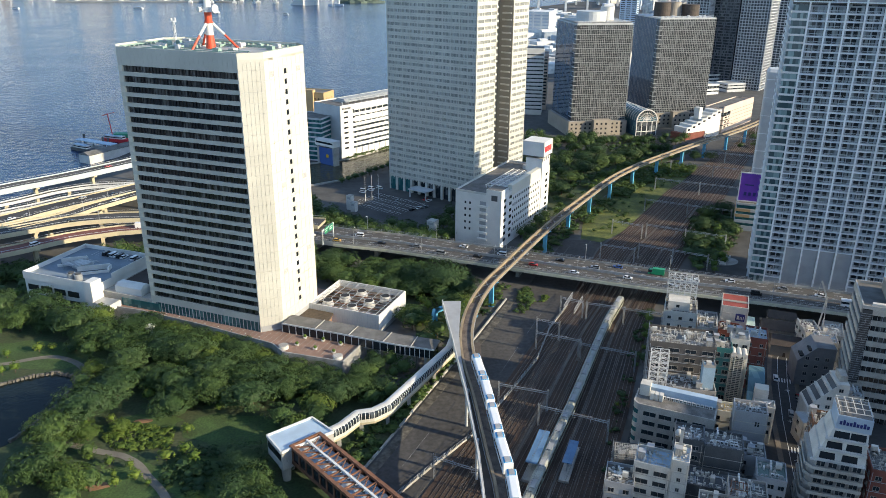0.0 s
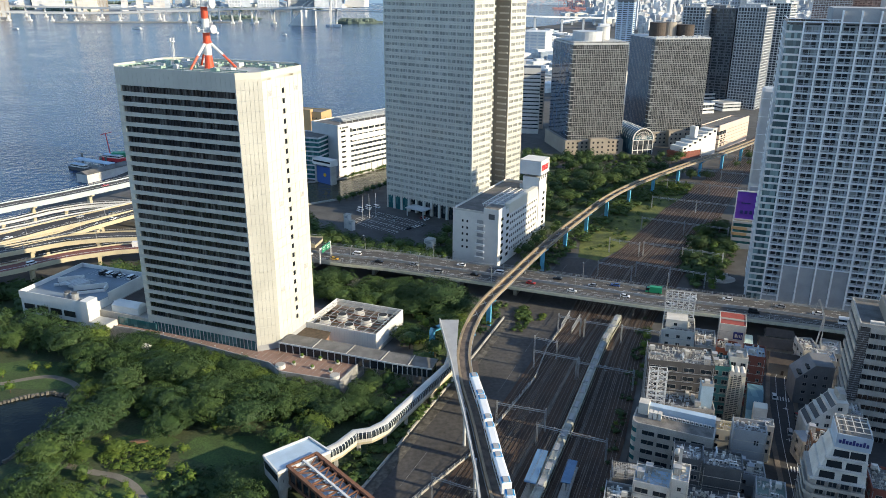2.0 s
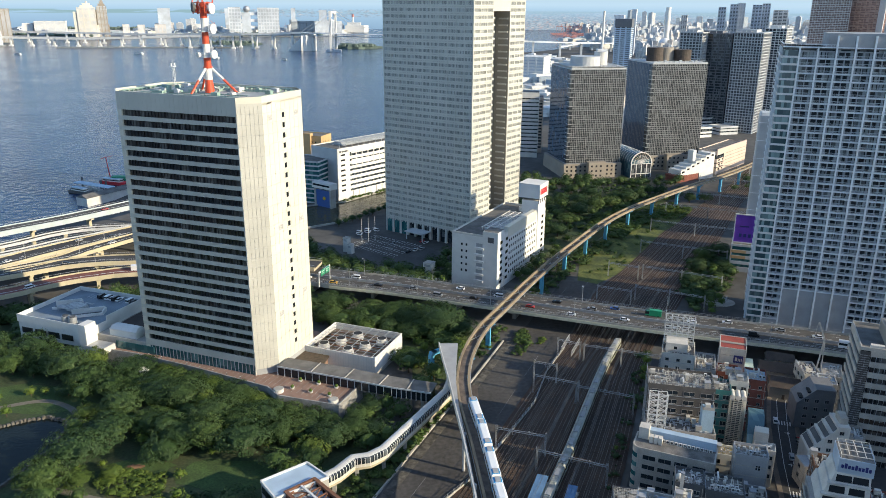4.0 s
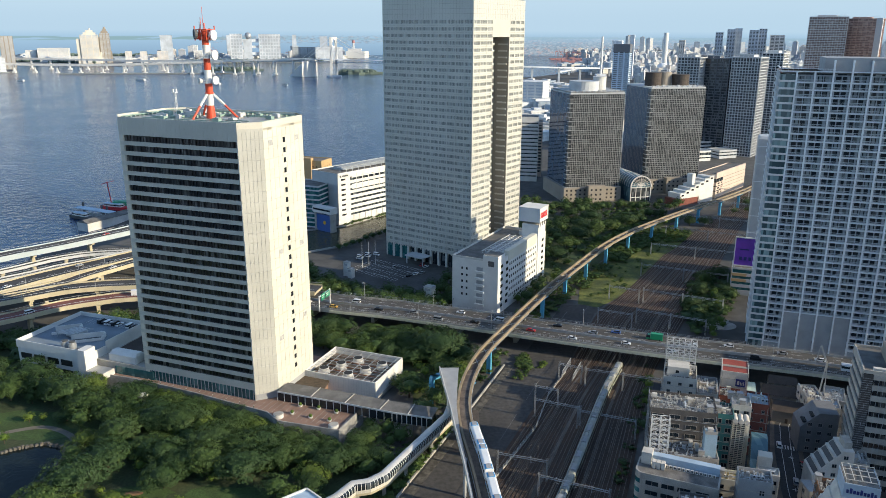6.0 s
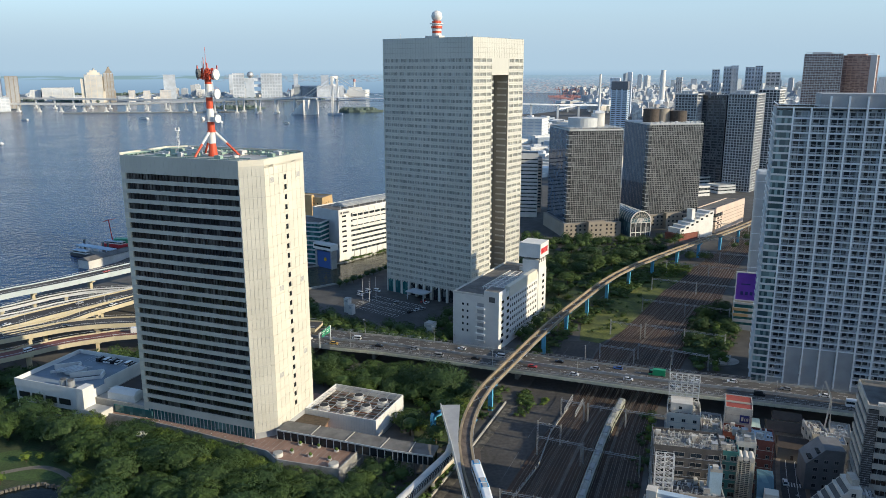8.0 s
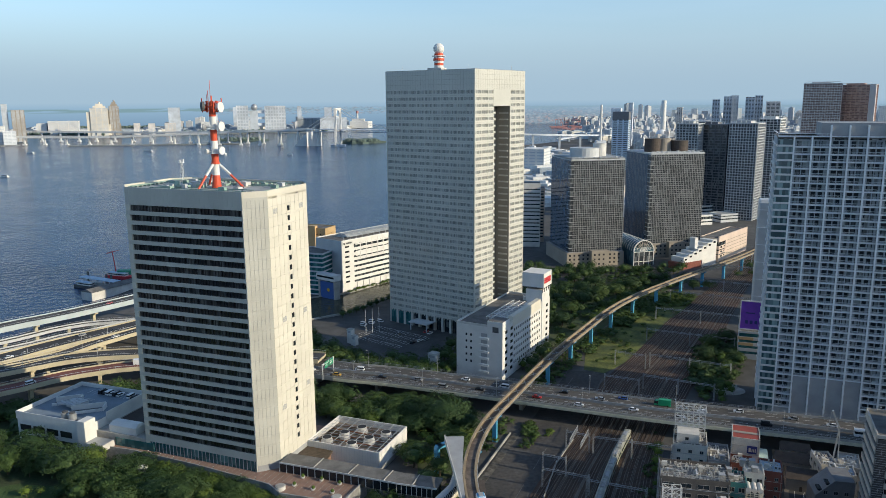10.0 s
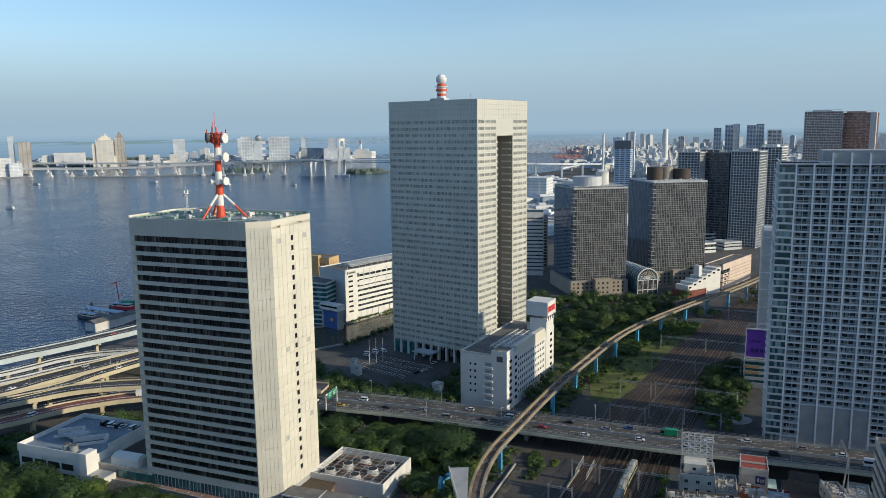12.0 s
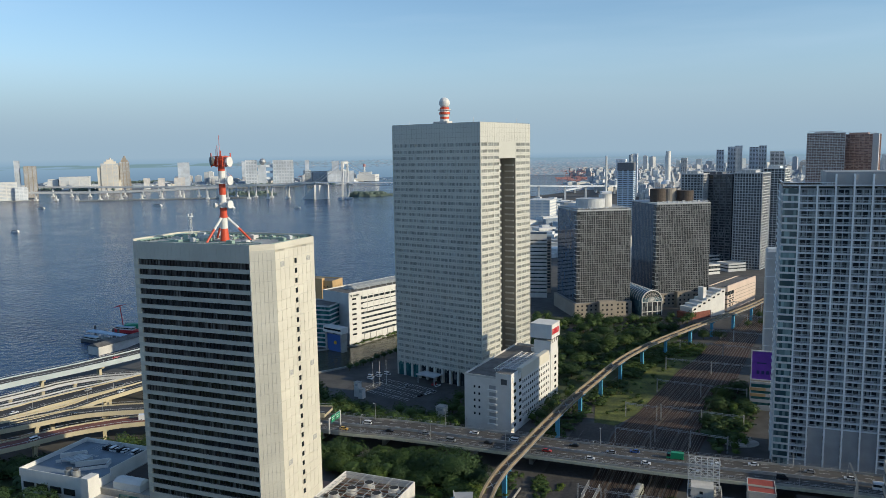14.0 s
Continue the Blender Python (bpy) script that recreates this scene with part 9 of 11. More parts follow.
part("ball", Mesh().ball(0.6, 0.4, 1.5, 1.1, k=16, j=10), M_TWHITE, dm)
part("stem", Mesh().cyl(0.6, 0.4, 0, 0.8, 0.3), M_STEEL, dm)
house_block("dark block with a sunken equipment roof", 76.6, 186.0, -17, 11.0, 9, 15, M_DGREY, M_ROOF, 0, seed=8, clutter=10, side=False)
house_block("dark navy glass-dotted block", 66.0, 177.5, -19, 19, 9, 9, M_DGREY, M_DGREY, 6, None, 0.5, 0.5, seed=9, clutter=3, side=False)
house_block("white block with a pale blue roof terrace", 52.7, 172.9, -21, 9.6, 8.5, 19, M_TWHITE, M_ROOFBLUE, 2, None, 3.4, 1.4, seed=10, clutter=3)
house_block("taller white stair wing with a single window", 61.8, 169.6, -21, 4.6, 8.5, 22, M_TWHITE, M_ROOFBLUE, 1, None, 0.9, 1.1, seed=11, clutter=2, side=False)
ed_ = thing("exhaust_duct", "tall square white exhaust duct with a bent foot", "duct", pose(61.8, 169.6, 22.06, 0, 0, -21) @ pose(1.2, 6.2, 0))
part("riser", Mesh().box(0, 0.9, 0, 0.9, 0, 6.5), M_TWHITE, ed_)
part("cap", Mesh().box(-0.1, 1.0, -0.1, 1.0, 6.5, 6.8), M_STEEL, ed_)
part("foot", Mesh().box(0, 2.2, -1.2, 0, 0, 1.3), M_CREAM, ed_)
house_block("grey block crowded with roof machinery", 44.6, 171.0, -17, 8, 9, 14, M_GREY, M_ROOF, 2, seed=12, clutter=10)
house_block("white block with roof ducts", 67, 160.5, -20, 9, 9, 13, M_TWHITE, M_TROOF, 3, seed=13, clutter=4)
house_block("brown block with a pergola of rust steel", 76.5, 165, -18, 10, 9, 14, M_TGREY, M_ROOF, 3, seed=14, clutter=6)
pg = thing("roof_pergola", "rust-brown steel pergola frame on the roof", "pergola", pose(77.5, 166, 14.06, 0, 0, -18))
d = Mesh()
for k in range(5):
    d.beam((k * 1.0, 0, 2.3), (k * 1.0, 3.5, 2.3), 0.15)
for u in (0, 4):
    for v in (0, 3.5):
        d.box(u - 0.08, u + 0.08, v - 0.08, v + 0.08, 0, 2.3)
d.beam((0, 0, 2.2), (4, 0, 2.2), 0.15).beam((0, 3.5, 2.2), (4, 3.5, 2.2), 0.15)
part("frame", d, M_RUST, pg)
# teal block, louvred tower and neighbours
house_block("teal tiled narrow block with balconies", 93.0, 231.0, -16, 6.4, 9, 23, mat("teal_tile", (0.05, 0.20, 0.20), 0.4, var=0.12), M_TROOF, 2, None, 1.8, 1.5, seed=15, clutter=4, side=False)
lt = thing("louvred_tower", "cream tower wrapped in close horizontal louvre bars", "tower", pose(98.6, 228.6, 0, 0, 0, -16))
part("core", Mesh().box(1.3, 4.1, 1.3, 4.0, 0, 21.0), M_DGREY, lt, "dark stair core")
for k in range(30):
    z = 1.0 + k * 0.69
    part("louvre", Mesh().ribbon([(0, 0, z), (5.4, 0, z), (5.4, 5.2, z), (0, 5.2, z), (0, 0, z)], [(0.35, 0.35, z), (5.05, 0.35, z), (5.05, 4.85, z), (0.35, 4.85, z), (0.35, 0.35, z)], 0.14), M_CREAM, lt)
for u, v in ((0, 0), (1.3, 0), (2.6, 0), (3.9, 0), (5.2, 0), (0, 2.5), (0, 5.0), (5.2, 2.5), (5.2, 5.0)):
    part("upright", Mesh().box(u, u + 0.2, v - 0.05, v + 0.15, 0, 21.8), M_CREAM, lt)
for k in range(3):
    part("vault", Mesh().rod((0.9 + k * 1.8, 0.2, 22.0), (0.9 + k * 1.8, 5.0, 22.0), 0.9, 0.9, 12), M_TWHITE, lt, "white roof vault")
house_block("white block with vaulted white roof units", 100.3, 234.5, -17, 6.2, 8, 24.5, M_TWHITE, M_TWHITE, 2, seed=16, clutter=4, side=False)
house_block("red-brick block with a white equipment roof", 109.6, 244.6, -20, 7.6, 10, 20, M_BRICK, M_ROOFBLUE, 2, None, 1.0, 1.0, seed=17, clutter=8)
house_block("low brown shop block", 104, 250, -18, 7, 12, 11, M_ROOFBROWN, M_ROOF, 2, seed=18, clutter=5)
# white building with a red roof and a navy sign
rw = house_block("white block with an oxide red roof and a navy sign", 114.2, 280.9, -20, 10.2, 13, 16, M_TWHITE, M_ROOFRED, 0, side=False, seed=19, clutter=0, par=0.3)
part("roof_stripe", Mesh().box(0.3, 9.9, 5.2, 7.2, 16.06, 16.1), M_TAN, rw)
sg = part("sign", Mesh().box(5.6, 9.2, -0.16, 0, 10.2, 13.4), M_NAVY, rw, "navy sign panel")
part("sign_bars", Mesh().box(6.2, 7.0, -0.22, -0.16, 11.0, 12.6).box(7.3, 7.6, -0.22, -0.16, 11.0, 12.2).box(7.9, 8.2, -0.22, -0.16, 11.0, 12.2).box(8.5, 8.8, -0.22, -0.16, 11.0, 12.4), M_TWHITE, sg)
house_block("brown shop with a small terrace", 110.5, 272, -20, 8, 8, 9, M_BRICK, M_ROOFBROWN, 2, seed=20, clutter=3)
house_block("grey low block behind the billboard frame", 100, 276, -17, 11, 13, 10, M_GREY, M_ROOF, 3, seed=21, clutter=5)
# silver glass wedge and stepped white house
sv = thing("town_building", "silver block with a sloping glazed front", "building", pose(102.6, 220.6, 0, 0, 0, -18))
part("body", Mesh().prism([(0, 0), (5.6, 0), (5.6, 9), (0, 9)], 0, 9), M_TGREY, sv)
part("sloped_glass", Mesh().prism([(0, 0), (5.6, 0), (5.6, 9), (0, 9)], 9, 18, [(0, 5.5), (5.0, 5.5), (5.0, 9), (0, 9)]), G_SKYBLUE, sv, "sloping pale glass front")
st_ = house_block("white stepped house with roof terraces", 101.2, 211.4, -20, 6.4, 5, 12.5, M_TWHITE, M_TWHITE, 2, seed=22, clutter=2)
part("upper_step", Mesh().box(0, 4.2, 5, 9, 0, 16.5), M_TWHITE, st_)
part("upper_roof", Mesh().box(0.2, 4.0, 5.2, 8.8, 16.5, 16.6), M_CREAM, st_)
house_block("plain grey windowless block with a flat roof", 89.4, 198.4, -17, 9.6, 7, 19, M_GREY, M_TROOF, 0, seed=23, clutter=1, side=False)
sw = thing("wall_slots", "paired small dark windows in the grey wall", "window", pose(89.4, 198.4, 15.2, 0, 0, -17) @ pose(6.2, -0.05, 0))
part("slot", Mesh().box(0, 0.5, 0, 0.06, 0, 1.5), M_GLASSB, sw)
part("slot", Mesh().box(0.75, 1.25, 0, 0.06, 0, 1.5), M_GLASSB, sw)
house_block("beige rear block with a yellow terrace", 86, 208, -17, 9, 6, 13, M_CREAM, mat("yellow_roof", (0.38, 0.30, 0.14), 0.8, var=0.1), 2, seed=24, clutter=6)
house_block("low dark block crowded with condensers", 87.4, 187.5, -17, 8, 8, 11, M_GREY, M_ROOF, 2, seed=25, clutter=10)
house_block("green-roofed low block by the corner", 88.5, 176.0, -20, 8, 9, 12, M_GREY, mat("green_grey_roof", (0.17, 0.23, 0.20), 0.7, var=0.1), 3, seed=26, clutter=4)
tree(99.5, 190.5, 0.1, 0.45, 3)
tree(97.5, 187.0, 0.1, 0.4, 7)
tree(78.8, 262.0, 0.1, 0.5, 5)
tree(81.5, 271.0, 0.1, 0.55, 9, "young")
for k, (x, y, s_) in enumerate(((84.2, 281.0, 0.75), (86.8, 288.5, 0.9), (89.6, 296.5, 0.8), (92.0, 304.0, 0.7), (75.2, 258.0, 0.4), (62.0, 230.0, 0.4))):
    tree(x, y, 0.1, s_, k + 4, "young")
shrubs("bushes", "loose green bushes growing over the yard asphalt", [(44.5, 317), (47.5, 316), (49.5, 322), (47, 323.5)], 12, 0.7, 91, 0.55, M_LEAFY)
shrubs("bushes", "green bushes along the foot of the monorail", [(33, 306), (38.5, 304), (42, 322), (40, 332), (37, 328)], 46, 0.9, 92, 0.9, M_LEAF)

# ---- far side of the street ----
def wedge_house(label, x, y, rot, w, d, prof, wall, seed, cols=((0.3, 0.35), (0.6, 0.6))):
    """A house whose front is a sloping profile of (u, z) points."""
    b = thing("town_building", label, "building", pose(x, y, 0, 0, 0, rot))
    m = Mesh()
    n = len(prof)
    m.v += [(u, 0, z) for u, z in prof] + [(u, d, z) for u, z in prof]
    m.f += [tuple(range(n)), tuple(range(2 * n - 1, n - 1, -1))] + [((i + 1) % n, i, n + i, n + (i + 1) % n) for i in range(n)]
    part("body", m, wall, b)
    r = random.Random(seed)
    top = max(z for u, z in prof)
    for f in range(int(top / 3.2)):
        for c in range(3):
            u = w * (0.25 + 0.27 * c)
            lim = 0
            for (u0, z0), (u1, z1) in zip(prof, prof[1:]):
                if min(u0, u1) <= u <= max(u0, u1) and abs(u1 - u0) > 0.01:
                    lim = max(lim, z0 + (z1 - z0) * (u - u0) / (u1 - u0))
            z = 1.2 + f * 3.2
            if z + 2.2 < lim:
                q = part("window", window_mesh(1.3, 1.2, G_WIN), None, b)
                q.matrix_basis = pose(u - 0.6, 0, z)
    return b


a_ = wedge_house("dark blue-grey house with a steep sloping roof edge", 131.0, 246.6, -12, 12.6, 11, [(0, 0), (12.6, 0), (12.6, 16), (6.0, 16), (0, 10)], mat("slate_blue_render", (0.19, 0.195, 0.205), 0.7, var=0.1), 1)
for k in range(2):
    part("skylight", Mesh().prism([(0.8 + k * 2.6, 0.6), (2.6 + k * 2.6, 0.6), (2.6 + k * 2.6, 4.2), (0.8 + k * 2.6, 4.2)], 11.6 + k * 2.4, 12.2 + k * 2.4), M_GLASSB, a_)
b_ = wedge_house("white house with a stepped slope of roof lights", 120.2, 214.5, -10, 11.6, 9.5, [(0, 0), (11.6, 0), (11.6, 20), (8.6, 20), (0, 10.5)], M_TWHITE, 2)
for k in range(4):
    u0 = 0.5 + k * 2.05
    za, zb_ = 10.5 + u0 * 1.105, 10.5 + (u0 + 1.1) * 1.105
    m = Mesh()
    m.face((u0, 0.4, za + 0.08), (u0 + 1.1, 0.4, zb_ + 0.08), (u0 + 1.1, 9.1, zb_ + 0.08), (u0, 9.1, za + 0.08))
    m.face((u0, 0.4, za - 0.3), (u0, 0.4, za + 0.08), (u0, 9.1, za + 0.08), (u0, 9.1, za - 0.3))
    part("roof_light", m, M_DGREY, b_, "dark sloping roof light")
    part("roof_fin", Mesh().beam((u0 + 1.5, 0.1, zb_ + 0.5), (u0 + 1.5, 9.4, zb_ + 0.5), 0.7, 0.9), M_TWHITE, b_)
part("roof_box", Mesh().box(8.9, 11.2, 2, 7, 20, 22.2), M_TOFF, b_)
house_block("small blue-grey block with a roof terrace", 140, 253.5, -18, 8, 8, 14, M_GREY, M_ROOFBLUE, 2, seed=30, clutter=3)
house_block("low house with a ribbed pale metal roof", 116.6, 208.4, -2, 10.5, 7, 8.5, M_TOFF, M_STEEL, 3, seed=31, clutter=2, par=0)
house_block("narrow brown brick block by the crossing", 113.0, 196.5, -18, 5.6, 8, 16, mat("brown_tile", (0.20, 0.105, 0.06), 0.8, var=0.12), M_ROOFBROWN, 1, seed=32, clutter=1)
house_block("beige block with a purple-grey roof and roof frames", 142.8, 266.8, -8, 6.6, 12, 10.5, M_TOFF, mat("plum_grey_roof", (0.17, 0.14, 0.15), 0.8, var=0.1), 2, seed=33, clutter=5)
house_block("low block with a plain white roof", 149.6, 266.6, -24, 7.5, 13, 10.2, M_TOFF, M_TOFF, 2, seed=34, clutter=1)
M_GREENROOF = mat("pale_green_roof", (0.45, 0.60, 0.58), 0.6, var=0.1)
for x, y, w, d_, h, mm in ((130.5, 268.5, 13, 11, 5, M_ROOFBROWN), (131.5, 281.5, 14, 11, 5.5, M_ROOFBROWN), (146.5, 283, 8, 8, 5, M_ROOFBROWN), (124.0, 284.0, 6, 8, 6.0, M_GREENROOF), (139.5, 294, 12, 7, 4.5, M_ROOFBROWN)):
    o = thing("old_house", "low old house with a pitched weathered roof", "house", pose(x, y, 0, 0, 0, -20), "old houses")
    part("wall", Mesh().box(0.4, w - 0.4, 0.4, d_ - 0.4, 0, h), M_TAN, o)
    part("roof", Mesh().prism([(0, 0), (w, 0), (w, d_), (0, d_)], h, h + 2.4, [(0.6, d_ / 2 - 0.1), (w - 0.6, d_ / 2 - 0.1), (w - 0.6, d_ / 2 + 0.1), (0.6, d_ / 2 + 0.1)]), mm, o)
    part("door", Mesh().box(w * .4, w * .4 + 1, 0.35, 0.42, 0, 2), M_ROOFBROWN, o)
cr = thing("mobile_crane", "white folding crane boom standing behind the low houses", "crane", pose(150.6, 272.0, 10.6, 0, 0, -20))
part("lower_boom", Mesh().beam((-0.6, 0, 0), (0.6, 0, 13), 0.5).beam((1.2, 0, 0), (0.8, 0, 13), 0.35), M_TWHITE, cr)
part("upper_boom", Mesh().beam((0.7, 0, 13), (-2.2, 0, 20), 0.6), M_TWHITE, cr)
part("stay", Mesh().beam((-2.4, 0, 20), (-3.4, 0, 12), 0.15), M_TWHITE, cr)
part("base", Mesh().box(-1.4, 1.6, -1.2, 1.2, -0.4, 0.2), M_GREY, cr)

# block with stepped terraces and a sign box
lp = thing("apartment_building", "grey apartment block with stepped glazed terraces and a sign box", "apartment building", pose(101.6, 175.0, 0, 0, 0, -19))
part("body", Mesh().prism([(1.6, 0), (14, 0), (14, 14), (0, 14), (0, 1.6)], 0, 19.2), M_TGREY, lp)
for f in range(7):
    z = 0.4 + f * 2.75
    part("balcony_ledge", Mesh().prism([(0.9, -0.9), (14, -0.9), (14, 0), (1.6, 0), (0, 1.6), (0, 12), (-0.9, 12), (-0.9, 0.9)], z, z + 0.22), M_TOFF, lp)
    part("balcony_front", Mesh().prism([(0.9, -0.9), (14, -0.9), (14, -0.78), (0.95, -0.78), (-0.78, 0.95), (-0.78, 12), (-0.9, 12), (-0.9, 0.9)], z + 0.22, z + 1.05), M_TOFF, lp)
    for c in range(4):
        part("window", window_mesh(2.0, 1.5, G_WIN), None, lp).matrix_basis = pose(2.0 + c * 3.0, 0, z + 0.9)
    for c in range(5):
        part("divider", Mesh().box(1.6 + c * 3.0, 1.75 + c * 3.0, -0.8, 0, z + 0.22, z + 2.6), M_TGREY, lp)
for f in range(3):
    u, v, z = 1.2 + f * 1.5, 0.9 + f * 1.2, 19.2 + f * 2.9
    part("terrace_storey", Mesh().prism([(u, v), (14, v), (14, 14), (u, 14)], z, z + 2.9, [(u + 1.0, v + 0.9), (14, v + 0.9), (14, 14), (u + 1.0, 14)]), M_TWHITE, lp)
    part("terrace_slab", Mesh().box(u - 0.9, 14.1, v - 0.8, v + 0.2, z - 0.12, z + 0.12), M_TWHITE, lp)
    for c in range(2):
        w0 = u + 1.2 + c * (12.4 - u) / 2
        part("terrace_window", Mesh().prism([(w0, v + 0.12), (w0 + 4.0, v + 0.12), (w0 + 4.0, v + 0.6), (w0, v + 0.6)], z + 0.4, z + 2.3, [(w0 + 0.2, v + 0.62), (w0 + 3.9, v + 0.62), (w0 + 3.9, v + 1.1), (w0 + 0.2, v + 1.1)]), M_GLASSB, lp)
    rl = Mesh().beam((u - 0.8, v - 0.7, z + 1.0), (14, v - 0.7, z + 1.0), 0.06)
    for k in range(9):
        rl.box(u - 0.8 + k * 1.6, u - 0.74 + k * 1.6, v - 0.73, v - 0.67, z + 0.1, z + 1.0)
    part("terrace_rail", rl, M_STEEL, lp)
part("sign_box", Mesh().prism([(5.6, 4.3), (14.3, 3.7), (14.3, 13.6), (5.6, 13.6)], 27.9, 32.2), mat("pale_blue_sign", (0.42, 0.50, 0.58), 0.5, var=0.05), lp, "pale blue sign box")
for k in range(9):
    u = 6.3 + k * 0.83
    part("sign_bar", Mesh().box(u, u + 0.6, 4.3 - (u - 5.6) * 0.069 - 0.14, 4.3 - (u - 5.6) * 0.069 + 0.1, 29.4, 30.4 + (0.5 if k in (1, 4, 7) else 0)), M_NAVY, lp, "dark blue lettering bar")
part("roof", Mesh().prism([(5.8, 4.6), (14.1, 4.0), (14.1, 13.4), (5.8, 13.4)], 32.2, 32.25), M_ROOF, lp)
for k in range(5):
    part("roof_beam", Mesh().beam((6.0 + k * 2, 4.6, 33.2), (6.0 + k * 2, 13.3, 33.2), 0.16), M_TWHITE, lp)
for k in range(4):
    part("roof_beam", Mesh().beam((6, 4.7 + k * 2.8, 33.2), (14, 4.7 + k * 2.8, 33.2), 0.16).beam((6, 4.7 + k * 2.8, 32.2), (6, 4.7 + k * 2.8, 33.2), 0.14), M_TWHITE, lp)

# office with broad pale bands
sp = thing("office_building", "office block with broad pale bands and dark window strips", "office building", pose(137.6, 225.2, 0, 0, 0, -21))
w, d_, h, fl = 34, 23, 41.5, 3.75
part("glazing", Mesh().box(0.3, w - 0.3, 0.3, d_ - 0.3, 0, h), G_DARK, sp)
for f in range(11):
    z = h - 1.9 - f * fl
    part("band", Mesh().box(3.2, w, -0.05, d_ - 0.2, z, z + 1.9), M_TOFF, sp, "pale grey band")
    part("side_band", Mesh().box(-0.1, 0.4, 1.0, d_, z, z + 1.9), M_TOFF, sp)
for k in range(12):
    part("corner_fin", Mesh().box(0.1 + (k % 2) * 1.5, 0.2 + (k % 2) * 1.5, -0.1, 0.35, h - 2 - k * 3.4, h - 0.2 - k * 3.4), M_STEEL, sp)
part("corner_louvre", Mesh().box(0, 3.1, -0.08, 0.4, 0, h - 0.4), mat("dark_louvre", (0.06, 0.062, 0.065), 0.5, var=0.1), sp)
ml_ = Mesh()
for k in range(22):
    ml_.box(3.4 + k * 1.5, 3.46 + k * 1.5, -0.1, 0.3, 0, h - 2)
for k in range(50):
    ml_.box(0.0, 3.1, -0.14, -0.06, 0.6 + k * 0.8, 0.7 + k * 0.8)
tagged(part("mullions", ml_, M_STEEL, sp), kind="stuff")
part("roof", Mesh().box(0.3, w - 0.3, 0.3, d_ - 0.3, h, h + 0.15), M_ROOF, sp)
part("parapet", Mesh().box(0, 0.4, 0, d_, h, h + 1.2).box(0.4, w, 0, 0.4, h, h + 1.2).box(0.4, w, d_ - 0.4, d_, h, h + 1.2), M_TOFF, sp)
part("plant_screen", Mesh().prism([(8, 5), (9.5, 4), (w - 2, 4), (w - 2, d_ - 3), (8, d_ - 3)], h, h + 4.5), M_TAN, sp, "tan roof screen")
# no hollow here: a dark sheet gives the shade inside the screen
part("screen_well", Mesh().prism([(9, 6), (10, 5), (w - 3, 5), (w - 3, d_ - 4), (9, d_ - 4)], h + 4.5, h + 4.53), M_DGREY, sp)
gd = Mesh()
for k in range(7):
    gd.beam((9 + k * 3, 5, h + 4.7), (9 + k * 3, d_ - 4, h + 4.7), 0.2)
gd.beam((9, 9, h + 4.7), (w - 3, 9, h + 4.7), 0.2).beam((9, 14, h + 4.7), (w - 3, 14, h + 4.7), 0.2)
part("screen_bars", gd, M_TOFF, sp)
part("roof_box", Mesh().box(3, 7, 0.8, 2.4, h, h + 1.8), M_TWHITE, sp)
house_block("dark red block beside the sign building", 118, 172.5, -19, 12, 12, 17, M_BRICK, M_ROOF, 3, seed=35, clutter=6)
house_block("grey block behind the white house", 131, 214, -20, 6, 9, 15, M_TGREY, M_ROOF, 2, seed=36, clutter=4)
for x, y, rot, col in ((121.5, 226, 70, "silver"), (126, 250, 70, "white"), (118.5, 213, 70, "black")):
    car(col, x, y, 0.11, rot)
for k in range(16):
    u = k / 16
    o = thing("parked_motorbike", "dark motorbike parked at the kerb", "motorbike", pose(129.0 - 12 * u, 238 - 36 * u, 0.22, 0, 0, 160), "parked motorbikes")
    part("wheel", Mesh().rod((-0.6, -0.05, 0.3), (-0.6, 0.05, 0.3), 0.3, k=8), M_BLACK, o)
    part("wheel", Mesh().rod((0.6, -0.05, 0.3), (0.6, 0.05, 0.3), 0.3, k=8), M_BLACK, o)
    part("frame", Mesh().beam((-0.6, 0, 0.35), (0.5, 0, 0.8), 0.2).beam((0.6, 0, 0.3), (0.45, 0, 1.0), 0.08).box(-0.6, 0.1, -0.13, 0.13, 0.65, 0.82), M_GREY if k % 3 else M_SIGNRED, o)

# ---- unseen: the camera's own tower and high-rises added behind it to cut sky light ----
for x, y, w, d_, h in ((-24, -50, 48, 46, 151), (-190, -150, 60, 50, 175), (-95, -210, 50, 50, 140), (25, -190, 60, 50, 190), (105, -160, 46, 40, 115), (-310, -70, 70, 60, 150), (-280, -240, 80, 60, 205), (70, -330, 80, 60, 200)):
    slab_tower("office_building", "plain unseen high-rise added behind the viewpoint to block sky light", x, y, 0, w, d_, h, M_GREY, G_WIN, 24, 10, 0, 0)

# ---- unseen towers east of the railway, added to shade the yard and town ----
for x, y, w, d_, h in ((222, 85, 40, 60, 81), (236, 160, 30, 36, 70), (250, 235, 30, 30, 60), (272, 395, 40, 36, 70), (305, 452, 36, 34, 74), (345, 520, 40, 44, 78)):
    slab_tower("office_building", "plain unseen tower across the railway, added for its shade", x, y, -20, w, d_, h, M_TGREY, G_WIN, 24, 10, 0, 0)


# ================= harbour and far shore =================
def far_sheet(name, poly, z, m, label):
    solid(name, Mesh().prism(poly, -2.5, z), m, label, "shore", kind="structure")


